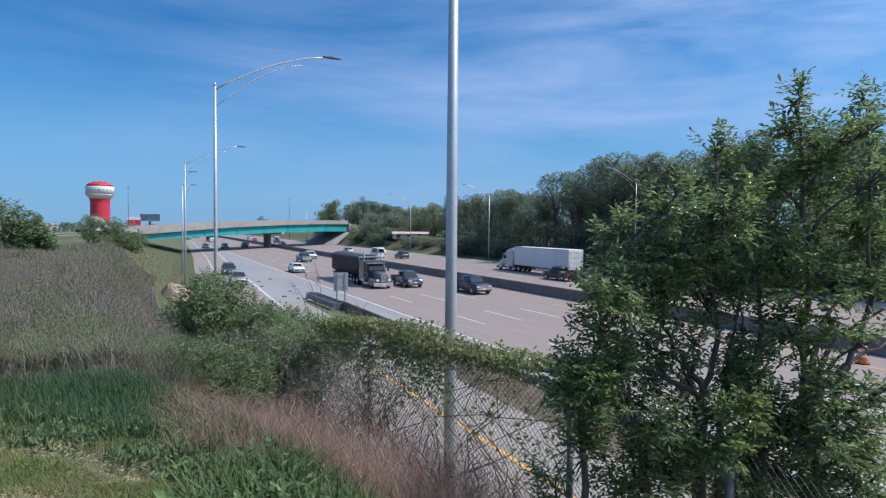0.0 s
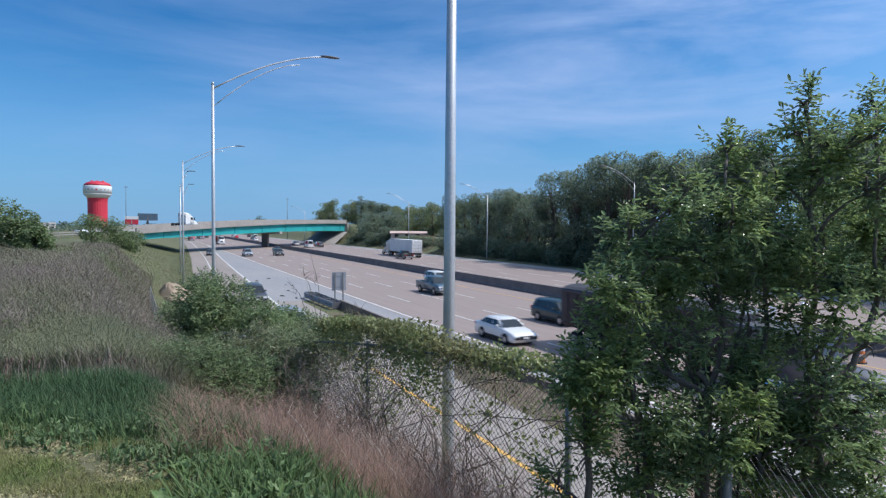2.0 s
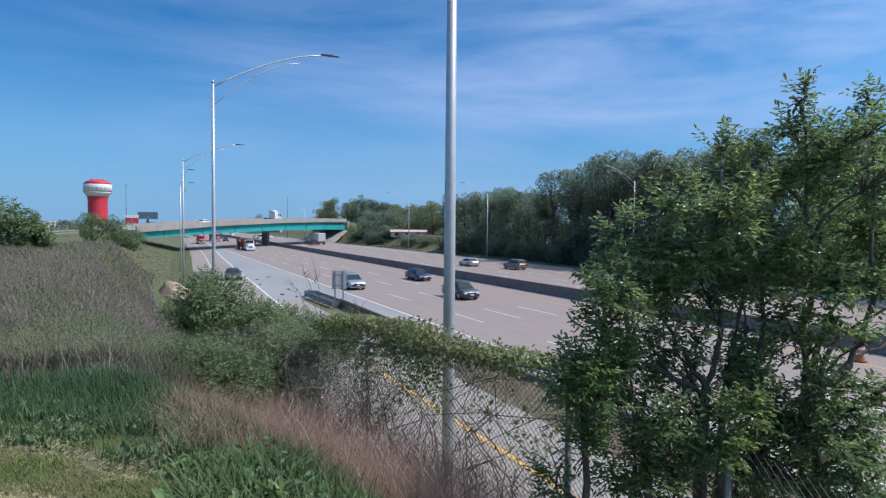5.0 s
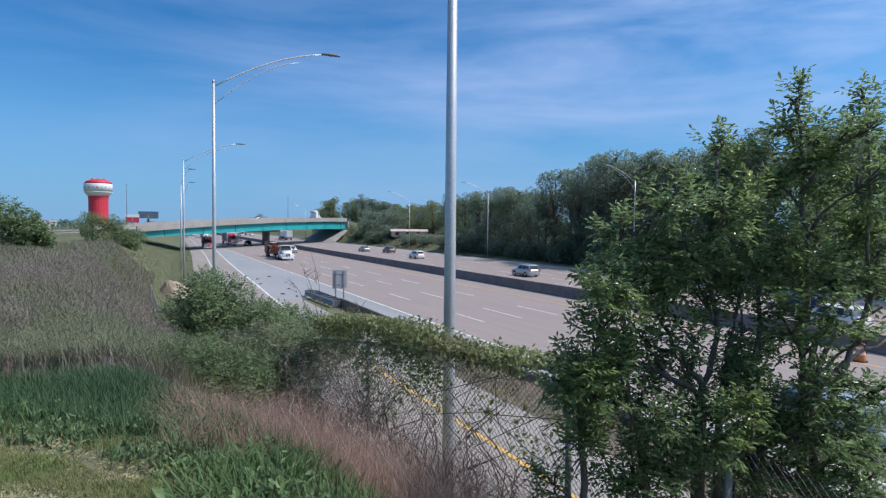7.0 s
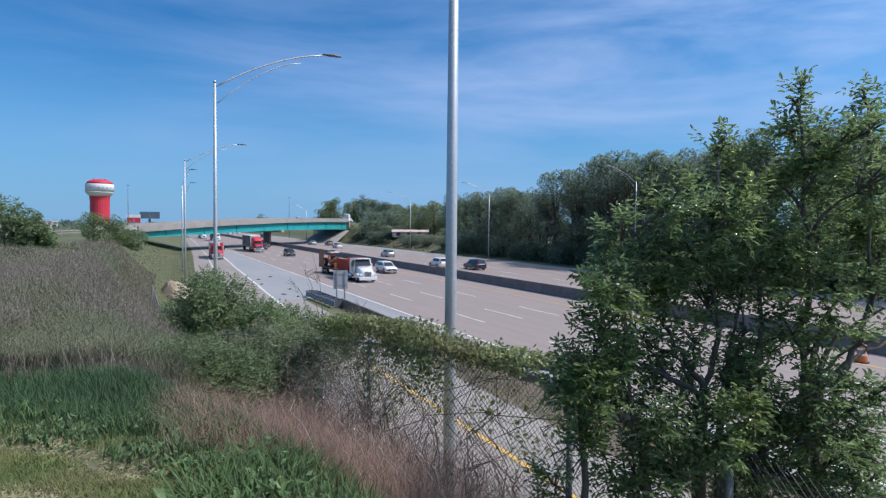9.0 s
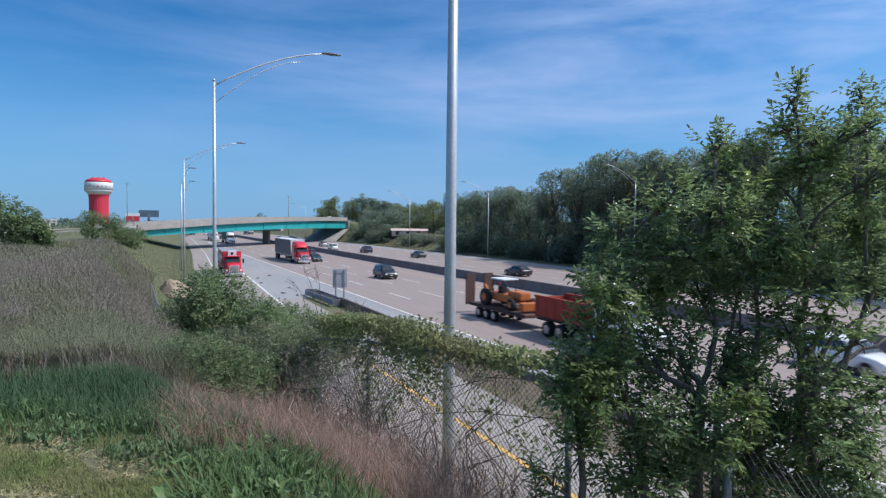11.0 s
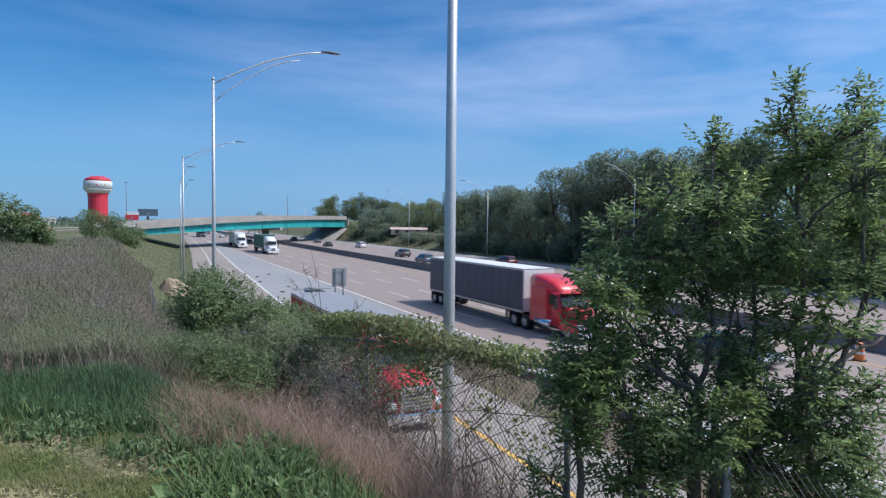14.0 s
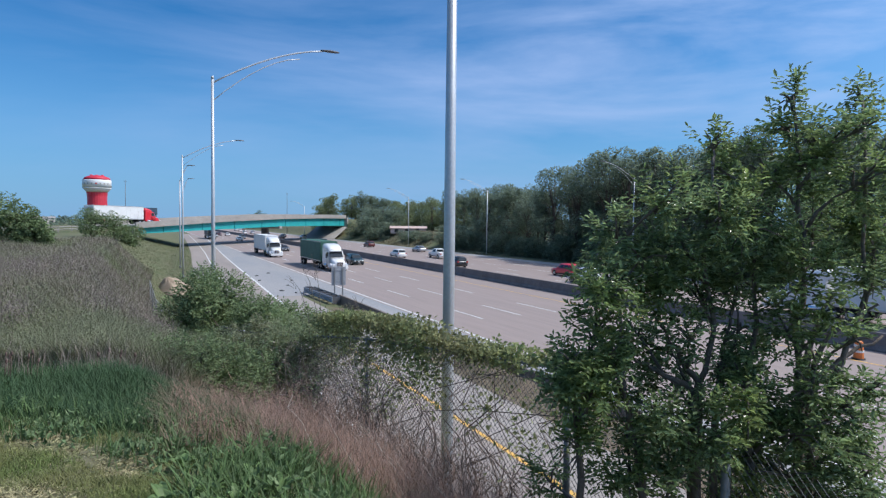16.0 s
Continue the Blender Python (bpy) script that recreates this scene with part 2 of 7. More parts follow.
def height(x, y):
    x, y = np.asarray(x, float), np.asarray(y, float)
    top = np.interp(y, [-40, 0, 5, 7, 9, 14, 40, 75, 110, 400], [0.9, 0.9, 0.8, 0.3, -0.3, -0.8, -3.0, -3.5, -6.0, -10.0])
    mid = np.interp(y, [-40, 0, 4.8, 9.1, 18, 40, 65, 110, 160, 200, 400], [4.2, 4.1, 3.78, 3.07, 2.15, 0.34, -0.2, -1.0, 1.5, 4.0, 6.0])
    toe = np.interp(y, [-40, 5, 9, 18, 40, 65, 110, 160, 200, 300, 400], [5.4, 5.4, 5.3, 4.2, 1.5, 1.4, 2.6, 5.0, 8.0, 10.0, 12.0])
    zt = np.interp(y, [-40, 0, 4, 9, 14, 70, 120, 260, 500], [5.5, 5.5, 5.45, 5.0, 4.6, 4.3, 4.2, 3.6, 2.5])
    zm = np.interp(y, [-40, 4.8, 9.1, 18, 32, 40, 65, 110, 160, 400], [4.0, 3.9, 3.5, 2.2, 0.8, 0.35, 0.7, 1.5, 1.2, 1.0])
    z = np.where(x < mid, zm + (zt - zm) * np.clip((mid - x) / np.maximum(mid - top, 0.1), 0, 1), zm * np.clip((toe - x) / np.maximum(toe - mid, 0.1), 0, 1))
    z = z + 0.25 * smooth01((-6 - x) / 20) * (y > 15)
    # bank beyond the far lanes
    z = z + 4.0 * smooth01((x - 68) / 11) * smooth01((y - 90) / 70)
    # embankments of the overpass
    s = (x - BR_A.x) * BR_D.x + (y - BR_A.y) * BR_D.y
    near = (x - BR_A.x) * BR_D.y - (y - BR_A.y) * BR_D.x
    bx = BR_A.x + s * BR_D.x
    deck = bridge_deck(bx) - 0.5 - np.where(bx < 30, 1.7 * smooth01((bx + 13) / 8) * smooth01((near + 1.0) / 1.5), 0)
    run = np.where(bx < 0, smooth01((np.where(near < -0.5, 1.0, -1.5) - bx) / 5), smooth01((bx - 70) / 7))
    clear = np.where(bx < 30, smooth01((ramp_left(y) - 3.0 - x) / 9), smooth01((x - 66) / 9))
    bank = deck * run * np.where(near > 0, smooth01((19 - near) / 22), smooth01((34 + near) / 14)) * clear
    return np.maximum(z, bank) - 0.03


def ground():
    xs = np.unique(np.concatenate([np.linspace(-3500, -140, 16), np.linspace(-140, -24, 25), np.arange(-24, 8, 0.4), np.arange(8, 68, 3.0), np.arange(68, 130, 2.5), np.linspace(130, 3500, 18)]))
    ys = np.unique(np.concatenate([np.linspace(-3000, -60, 12), np.arange(-60, -6, 4.0), np.arange(-6, 60, 0.5), np.arange(60, 300, 3.0), np.linspace(300, 4300, 24)]))
    gx, gy = np.meshgrid(xs, ys)
    z = height(gx, gy)
    rng = np.random.default_rng(3)
    fine = (np.abs(gx) < 30) & (gx < 4.6) & (gy < 80)
    z = z + fine * rng.normal(0, 0.007, z.shape)
    v = np.stack([gx, gy, z], -1).reshape(-1, 3)
    nx, ny = len(xs), len(ys)
    i = (np.arange(ny - 1)[:, None] * nx + np.arange(nx - 1)).ravel()
    f = np.stack([i, i + 1, i + nx + 1, i + nx], -1)
    return tagged(raw("ground", v, f, M["soil"], smooth=True), "weedy grassy bank and verges beside the freeway", "ground", kind="structure")


ground()


def strip(name, left, right, ys, z, mat, label, category="road", parent=None):
    """A paved strip between two edges, with a lip down to the ground."""
    ys = np.asarray(ys, float)
    l = np.array([left(y) if callable(left) else left for y in ys])
    r = np.array([right(y) if callable(right) else right for y in ys])
    n = len(ys)
    v = np.concatenate([np.stack([l, ys, np.full(n, -0.1)], -1), np.stack([l, ys, np.full(n, z)], -1), np.stack([r, ys, np.full(n, z)], -1), np.stack([r, ys, np.full(n, -0.1)], -1)])
    f = []
    for k in range(3):
        for i in range(n - 1):
            f.append((k * n + i, (k + 1) * n + i, (k + 1) * n + i + 1, k * n + i + 1))
    ob = raw(name, v, f, mat, parent)
    return ob if parent else tagged(ob, label, category, kind="structure")


LONG = [-640, -400, -200, -60, 0, 30, 60, 90, 120, 150, 180, 220, 260, 300, 350, 420, 520, 700, 1000]
freeway = strip("road", 18.2, 34.0, LONG, 0.0, M["concrete_road"], "four-lane freeway carriageway of worn tan concrete")
strip("road_shoulder", 34.0, 37.5, LONG, -0.004, M["concrete_road"], "concrete inner shoulder beside the median barrier")
strip("road_far", 38.1, 62.5, LONG, 0.0, M["concrete_road"], "opposite freeway carriageway of worn tan concrete")
strip("road_far_shoulder", 62.5, 66.0, LONG, -0.006, M["shoulder"], "grey asphalt outer shoulder of the freeway")
gore_y = list(range(58, 330, 8))
strip("gore", lambda y: ramp_right(y) - 0.1, 18.2, gore_y, 0.003, M["shoulder"], "grey paved gore between exit ramp and freeway")
strip("freeway_shoulder", 15.6, 18.2, [-400, -100, 0, 20, 40, 58], 0.0, M["shoulder"], "grey asphalt freeway shoulder")
strip("exit_ramp", lambda y: ramp_left(y) - 0.9 - 1.9 * smooth01((y - 40) / 40), lambda y: ramp_right(y) + 1.6 * (y < 57), [-400, -100, -30] + list(range(0, 330, 8)), -0.002, M["ramp_road"], "single-lane concrete exit ramp")


strip("gore_nose", lambda y: ramp_right(y) + 0.14, 12.9, [-400, -100, -30, 0, 15, 30, 40, 50, 58], 0.004, M["pale_concrete"], "pale concrete apron between ramp and gore wall")


def median_dirt():
    """A low bank of dirt that climbs from the ramp to the wall."""
    ys = np.concatenate([[-400, -100, -40], np.arange(-10, 49, 1.5)])
    us = np.linspace(0, 1, 9)
    rng = np.random.default_rng(14)
    v = []
    for y in ys:
        end = smooth01((49 - y) / 6)
        for u in us:
            x = 12.86 + 1.94 * u
            v.append((x, y, -0.03 + 0.42 * end * smooth01(u) + 0.03 * rng.normal() * (0 < u < 1)))
    n = len(us)
    f = [(i * n + k, i * n + k + 1, (i + 1) * n + k + 1, (i + 1) * n + k) for i in range(len(ys) - 1) for k in range(n - 1)]
    return tagged(raw("median_dirt", v, f, M["dirt"], smooth=True), "brown dirt bank between ramp and freeway wall", "ground", kind="structure")


median_dirt()
strip("median_floor", 14.7, 15.7, [-400, -100, 0, 30, 48, 58], -0.012, M["dirt"], "bare dirt beside the freeway wall", "ground")
def gravel_patch():
    """A low uneven heap of gravel beside the ramp."""
    rng = np.random.default_rng(6)
    bm = bmesh.new()
    rings = []
    for q, z in ((1.0, -0.06), (0.8, 0.2), (0.6, 0.55), (0.42, 0.9), (0.22, 1.12), (0.03, 1.2)):
        rings.append([(2.3 - 0.75 * (1 - q) + 1.75 * q * rng.uniform(0.82, 1.12) * math.cos(a), 69 - 2 * (1 - q) + 8.5 * q * rng.uniform(0.85, 1.1) * math.sin(a), z * rng.uniform(0.85, 1.1)) for a in np.linspace(0, 2 * math.pi, 26, endpoint=False)])
    loft(bm, rings)
    return tagged(part("gravel_patch", bm, M["sand"], smooth=True), "pale sandy gravel patch beside the ramp", "gravel", kind="structure")


gravel_patch()


# ---- road markings ----
def line_mesh(name, x, ys, w, mat, parent):
    ys = np.asarray(ys, float)
    xc = np.array([x(y) if callable(x) else x for y in ys])
    n = len(ys)
    v = np.concatenate([np.stack([xc - w / 2, ys, np.full(n, 0.008)], -1), np.stack([xc + w / 2, ys, np.full(n, 0.008)], -1)])
    f = [(i, n + i, n + i + 1, i + 1) for i in range(n - 1)]
    return raw(name, v, f, mat, parent)


markings = tagged(empty("road_marking"), "white and yellow painted lane lines on the road", "road marking", kind="structure")
RY = [-300, -60, 0, 15, 30, 45] + list(range(56, 330, 8))
line_mesh("edge_line", 18.5, LONG, 0.2, M["white_line"], markings)
line_mesh("edge_line", ramp_left, RY, 0.16, M["white_line"], markings)
line_mesh("edge_line", ramp_right, list(range(42, 330, 8)), 0.22, M["white_line"], markings)
line_mesh("yellow_edge_line", ramp_right, [-300, -60, 0, 15, 30, 41.5], 0.18, M["yellow_line"], markings)
line_mesh("edge_line", 60.4, LONG, 0.15, M["white_line"], markings)
line_mesh("yellow_edge_line", 33.9, LONG, 0.14, M["yellow_line"], markings)
line_mesh("yellow_edge_line", 42.2, LONG, 0.14, M["yellow_line"], markings)


def dash_mesh():
    me = bpy.data.meshes.new("dash")
    me.from_pydata([(-0.07, -3.0, 0.007), (0.07, -3.0, 0.007), (0.07, 3.0, 0.007), (-0.07, 3.0, 0.007)], [], [(0, 1, 2, 3)])
    me.materials.append(M["white_line"])
    return me


dash = dash_mesh()
for x, phase in ((22.2, 70.4), (25.85, 56.9), (29.5, 85.3), (45.9, 60), (49.6, 66), (53.2, 63), (56.8, 61)):
    for k in range(-3, 22):
        ob = new("lane_dash", dash)
        ob.location = (x, phase + 14.08 * (k - 4), 0)
        ob.parent = markings


# ---- median barrier ----
def barrier_profile(bm, y0, y1):
    prof = [(-0.30, 0.0), (-0.30, 0.08), (-0.17, 0.33), (-0.09, 1.05), (-0.07, 1.07), (0.07, 1.07), (0.09, 1.05), (0.17, 0.33), (0.30, 0.08), (0.30, 0.0)]
    loft(bm, [[(px, y, pz) for px, pz in prof] for y in (y0, y1)])
    return bm


median = tagged(empty("median_barrier", pose(37.8, 0, 0)), "weathered concrete median barrier between carriageways, toned dark as in shade", "barrier", kind="structure")
seg = barrier_profile(bmesh.new(), -6.08, 6.08)
first = part("barrier_segment", seg, M["barrier"], median)
first.location = (0, 0, 0)
for k in range(-12, 48):
    if k:
        ob = new("barrier_segment", first.data)
        ob.parent = median
        ob.location = (0, k * 12.2, 0)

# ---- overpass ----
def overpass():
    top = tagged(empty("overpass"), "highway overpass with teal steel girders and concrete parapet", "bridge", kind="structure")
    away = Vector((-BR_D.y, BR_D.x, 0))
    xs = [-3.0 + 76.5 * k / 24 for k in range(25)]
    z_par = lambda x: float(np.interp(x, [-60, -3, 19, 40, 60, 74], [6.0, 6.35, 7.95, 9.15, 9.6, 9.75]))
    z_gt = lambda x: float(np.interp(x, [-3, 19, 40, 60, 74], [5.0, 6.62, 7.65, 8.15, 8.25]))
    z_gb = lambda x: float(np.interp(x, [-3, 19, 40, 60, 74], [3.75, 4.6, 5.25, 5.4, 5.3]))

    def prism(name, off0, off1, zl, zh, mat, label="", span=xs):
        rings = []
        for x in span:
            p = bridge_point(x)
            a, b = p + away * off0, p + away * off1
            rings.append([(a.x, a.y, zl(x)), (b.x, b.y, zl(x)), (b.x, b.y, zh(x)), (a.x, a.y, zh(x))])
        return part(name, loft(bmesh.new(), rings), mat, top, label)

    for o in (0.6, 4.0, 7.4, 10.8):
        prism("girder", o, o + 0.12, z_gb, z_gt, M["teal"], "teal painted plate girder")
        prism("flange", o - 0.2, o + 0.32, lambda x: z_gb(x) - 0.07, z_gb, M["teal"])
    for k in range(2, 24, 3):
        p = bridge_point(xs[k]) + away * 0.52
        bm = bmesh.new()
        zb, zt = z_gb(xs[k]), z_gt(xs[k])
        box(bm, (p.x, p.y, (zb + zt) / 2), (0.05, 0.16, zt - zb - 0.05), rz=math.atan2(BR_D.y, BR_D.x))
        part("stiffener", bm, M["teal"], top)
    prism("deck_slab", -0.3, 11.8, z_gt, lambda x: z_gt(x) + 0.35, M["deck"])
    for o in (-0.3, 11.4):
        prism("parapet", o, o + 0.4, lambda x: z_gt(x) + 0.35, z_par, M["deck"], "pale concrete parapet")
    # pier: wall on columns in the median
    ang = math.atan2(BR_D.y, BR_D.x)
    bm = bmesh.new()
    c = bridge_point(39.0) + away * 5.8
    box(bm, (c.x, c.y, 2.55), (1.2, 2.2, 5.4), 0.12, rz=ang)
    # dark barrier concrete instead of deck concrete paints the shade below the deck
    part("pier_wall", bm, M["barrier"], top, "concrete pier wall with shade in its dark colour")
    bm = bmesh.new()
    box(bm, (c.x, c.y, 4.85), (1.7, 11.6, 0.8), 0.08, rz=ang)
    part("pier_cap", bm, M["deck"], top)
    for x, w in ((-3.2, 1.4), (74.2, 1.4)):
        bm = bmesh.new()
        c = bridge_point(x) + away * 5.8
        box(bm, (c.x, c.y, z_gt(x) - 2.6), (w, 12.6, 6.2), 0.05, rz=ang)
        part("abutment", bm, M["deck"], top)
    # paved slope under the left end
    for x0, x1, z0, z1, front in ((-2.6, 5.5, 3.6, 0.1, 4.5), (73.0, 64.5, 4.9, 0.1, -1.0)):
        bm = bmesh.new()
        r = []
        for x, z in ((x0, z0), (x1, z1)):
            a, b = bridge_point(x) + away * front, bridge_point(x) + away * 12.5
            r.append([(a.x, a.y, z - 0.3), (b.x, b.y, z - 0.3), (b.x, b.y, z), (a.x, a.y, z)])
        loft(bm, r)
        part("slope_paving", bm, M["deck"], top, "pale concrete slope paving")
    return top, z_par, z_gt


bridge, bridge_top, bridge_gt = overpass()


def approach_rail():
    """White post-and-rail guard beside the road that leads onto the overpass."""
    g = tagged(empty("bridge_guardrail"), "pale steel guardrail beside the road leading onto the overpass", "guardrail")
    pts = [bridge_point(x) for x in np.arange(-46, -8, 2.0)]
    gz = lambda p: float(height(p.x, p.y))
    for p in pts:
        bm = bmesh.new()
        box(bm, (p.x, p.y, gz(p) + 0.45), (0.16, 0.16, 1.1), 0.01)
        part("post", bm, M["deck"], g)
    for dz in (0.45, 0.9):
        bm = bmesh.new()
        tube(bm, [(p.x, p.y, gz(p) + dz) for p in pts], 0.09, 6)
        part("rail", bm, M["deck"], g)
    return g


approach_rail()


# ---- street lamps ----
def street_lamp(x, y, z0, tall, arm, side=1, label="tall galvanised steel street lamp with a long truss arm"):
    """A tapered pole with a two-tube arm that reaches over the road; side: 1 to the +x side."""
    lamp = empty("street_lamp", pose(x, y, z0, 0, 0, 0 if side > 0 else 180), label, "street lamp", "street lamps along the freeway")
    bm = bmesh.new()
    tube(bm, [(0, 0, 0), (0, 0, tall * 0.5), (0, 0, tall)], [0.118, 0.10, 0.072], 14)
    part("pole", bm, M["steel"], lamp)
    bm = bmesh.new()
    box(bm, (0, 0, 0.03), (0.42, 0.42, 0.06), 0.01)
    tube(bm, [(0, 0, 0.05), (0, 0, 0.32)], [0.17, 0.15], 12)
    part("base_plate", bm, M["old_steel"], lamp)
    bm = bmesh.new()
    tube(bm, [(0, 0, tall - 0.02), (0, 0, tall + 0.12)], [0.09, 0.06], 10)
    part("cap", bm, M["steel"], lamp)
    rise = 2.55
    up = [(arm * t, 0, tall - 0.25 + rise * (1 - (1 - t) ** 1.7)) for t in np.linspace(0, 0.93, 9)]
    low = [(arm * t, 0, tall - 1.25 + (rise + 0.55) * (1 - (1 - t / 0.72) ** 1.6) * 0.93) for t in np.linspace(0, 0.72, 8)]
    part("arm", tube(bmesh.new(), up, [0.045] * 9, 8), M["steel"], lamp)
    part("arm_brace", tube(bmesh.new(), low, [0.028] * 8, 6), M["steel"], lamp)
    bm = bmesh.new()
    hx, hz = arm * 0.93, tall - 0.25 + rise
    rings = []
    for t, w, h in ((0, 0.05, 0.05), (0.2, 0.13, 0.08), (0.5, 0.19, 0.10), (0.85, 0.17, 0.07), (1.0, 0.06, 0.03)):
        px = hx - 0.15 + 1.15 * t
        rings.append([(px, w * math.cos(a), hz + h * math.sin(a) * (1.0 if math.sin(a) > 0 else 0.5)) for a in np.linspace(0, 2 * math.pi, 10, endpoint=False)])
    part("lamp_head", loft(bm, rings), M["dark_steel"], lamp, "grey cobra lamp head", smooth=True)
    return lamp


street_lamp(4.84, 9.82, 0.0, 15.0, 7.6, label="thick galvanised lamp pole rising behind the chain-link fence")
for x, y, t in ((3.2, 36.5, 15.0), (3.6, 80.7, 14.8), (4.0, 97.9, 12.8), (5.6, 126.0, 12.6)):
    street_lamp(x, y, float(height(x, y)) - 0.02, t - float(height(x, y)), 6.7 if t > 14 else 1.2)
for y in (28.0, 73.5, 119.7, 166.0, 300.0):
    street_lamp(68.4, y, float(height(68.4, y)) - 0.02, 14.4, 6.4, -1)


# ---- chain-link fence ----
FENCE = [(-1.2 + 5.6, -3.0), (4.1, 2.0), (3.78, 4.79), (3.07, 9.11), (2.15, 18.0), (0.9, 32.0), (0.34, 39.6), (-0.2, 56.0)]


def fence_at(y):
    x = float(np.interp(y, [p[1] for p in FENCE], [p[0] for p in FENCE]))
    return Vector((x, y, float(height(x, y)) - 0.02))


def chain_fence():
    f = empty("chain_link_fence", None, "weathered grey chain-link fence along the slope above the ramp", "fence")
    high = 1.82
    ys = [-2.6, 0.4, 3.2, 4.9, 9.1, 13.3, 17.0, 21, 25, 29, 33, 37, 41, 46, 51]
    for y in ys:
        p = fence_at(y)
        part("post", tube(bmesh.new(), [p + Vector((0, 0, -0.4)), p + Vector((0, 0, high + 0.05))], 0.035, 8), M["old_steel"], f, "grey steel fence post")
    part("top_rail", tube(bmesh.new(), [fence_at(y) + Vector((0, 0, high)) for y in ys if y > 3], 0.02, 6), M["old_steel"], f)
    # wires
    V, F = [], []
    step = 0.076
    n = 6
    y0s = np.arange(-3.0, 50.0, step)
    w = 0.0038
    for d in (1, -1):
        for y0 in y0s:
            if (y0 > 14 and int(y0 / step) % 2) or (y0 > 24 and int(y0 / step) % 4):
                continue
            b = len(V)
            for k in range(n + 1):
                h = high * k / n
                p = fence_at(y0 + d * h) + Vector((0, 0, h + 0.02))
                for a in (0, 2.094, 4.189):
                    V.append((p.x + w * math.cos(a), p.y + d * w * math.sin(a) * 0.7, p.z + w * math.sin(a)))
            for k in range(n):
                for a in range(3):
                    i, j = b + 3 * k + a, b + 3 * k + (a + 1) % 3
                    F.append((i, j, j + 3, i + 3))
    tagged(raw("wire_mesh", V, F, M["wire"], f), "grey diamond wire mesh", kind="stuff")
    return f


chain_fence()

# ---- plants: makers ----
LEAF = {}
# second: lighter yellow-green patches that paint the dapple of sun through leaves
LEAF["tree"] = material("ash leaves", (0.19, 0.26, 0.125), 0.27, vary=0.25, scale=1.5, fine=12, bump=0, piece=0.45, second=(0.24, 0.31, 0.095), transmit=0.6, fade=0.56, world_space=True)
LEAF["bush"] = material("bush leaves", (0.215, 0.285, 0.13), 0.6, vary=0.25, scale=0.8, fine=6, bump=0, piece=0.3, second=(0.15, 0.205, 0.095), transmit=0.45, world_space=True)
LEAF["vine"] = material("vine leaves", (0.27, 0.31, 0.13), 0.7, vary=0.28, scale=1.0, fine=9, bump=0, piece=0.4, second=(0.27, 0.265, 0.13), transmit=0.5, world_space=True)
LEAF["bramble"] = material("bramble leaves", (0.25, 0.31, 0.155), 0.65, vary=0.3, scale=0.9, fine=8, bump=0, piece=0.3, second=(0.235, 0.23, 0.145), transmit=0.5, world_space=True)
LEAF["broad"] = material("pale weed leaves", (0.15, 0.21, 0.09), 0.6, vary=0.25, scale=1.5, fine=9, bump=0, piece=0.35, second=(0.095, 0.16, 0.06), transmit=0.3, world_space=True)
LEAF["pale_dry"] = material("pale dead leaves", (0.46, 0.39, 0.31), 0.8, vary=0.25, scale=3, fine=20, bump=0, piece=0.3, transmit=0.2)
LEAF["verge"] = material("olive verge grass", (0.15, 0.18, 0.085), 0.9, vary=0.25, scale=0.3, fine=3, bump=0, piece=0.15, second=(0.16, 0.165, 0.085), transmit=0.15, world_space=True)
# paler and bluer than near leaves: distance haze put into the base colour
LEAF["far"] = material("haze-toned woodland leaves", (0.225, 0.28, 0.205), 0.7, vary=0.25, scale=0.12, fine=0.7, bump=0, piece=0.3, second=(0.185, 0.23, 0.155), transmit=0.7, world_space=True)
LEAF["spring"] = material("pale spring leaves", (0.27, 0.31, 0.16), 0.7, vary=0.3, scale=0.2, fine=0.9, bump=0, piece=0.3, second=(0.20, 0.24, 0.12), transmit=0.5, world_space=True)
LEAF["bark"] = material("grey-brown bark", (0.15, 0.125, 0.105), 0.9, vary=0.3, scale=6, fine=40, bump=0.5)
LEAF["twig"] = material("dead twigs", (0.215, 0.165, 0.14), 0.9, vary=0.3, scale=6, fine=40, bump=0.2)
LEAF["lawn"] = material("short lawn grass", (0.135, 0.18, 0.05), 0.8, vary=0.3, scale=0.9, fine=5, bump=0, piece=0.35, second=(0.20, 0.195, 0.075), transmit=0.2, world_space=True)
LEAF["weed"] = material("tall green grass", (0.10, 0.16, 0.05), 0.7, vary=0.25, scale=0.8, fine=6, bump=0, piece=0.35, second=(0.075, 0.13, 0.04), transmit=0.25, world_space=True)
LEAF["dark_weed"] = material("dense dark grass", (0.055, 0.112, 0.042), 0.75, vary=0.2, scale=0.5, fine=5, bump=0, piece=0.18, transmit=0.2, world_space=True)
LEAF["dry"] = material("reddish dry grass", (0.31, 0.195, 0.15), 0.9, vary=0.25, scale=0.9, fine=7, bump=0, piece=0.35, second=(0.25, 0.165, 0.12), transmit=0.15, world_space=True)
LEAF["brown_weed"] = material("brown field weeds", (0.225, 0.19, 0.155), 0.95, vary=0.25, scale=0.10, fine=1.2, bump=0, piece=0.16, second=(0.185, 0.205, 0.115), transmit=0.2, world_space=True)
LEAF["dock"] = material("dock leaves", (0.17, 0.26, 0.09), 0.5, vary=0.2, scale=4, fine=30, bump=0.1, piece=0.25, second=(0.13, 0.2, 0.07), transmit=0.3, world_space=True)
LEAF["stalk"] = material("dark dead stalks", (0.27, 0.22, 0.185), 0.9, vary=0.3, scale=0.4, fine=4, bump=0, piece=0.3, second=(0.20, 0.165, 0.145), transmit=0.1, world_space=True)
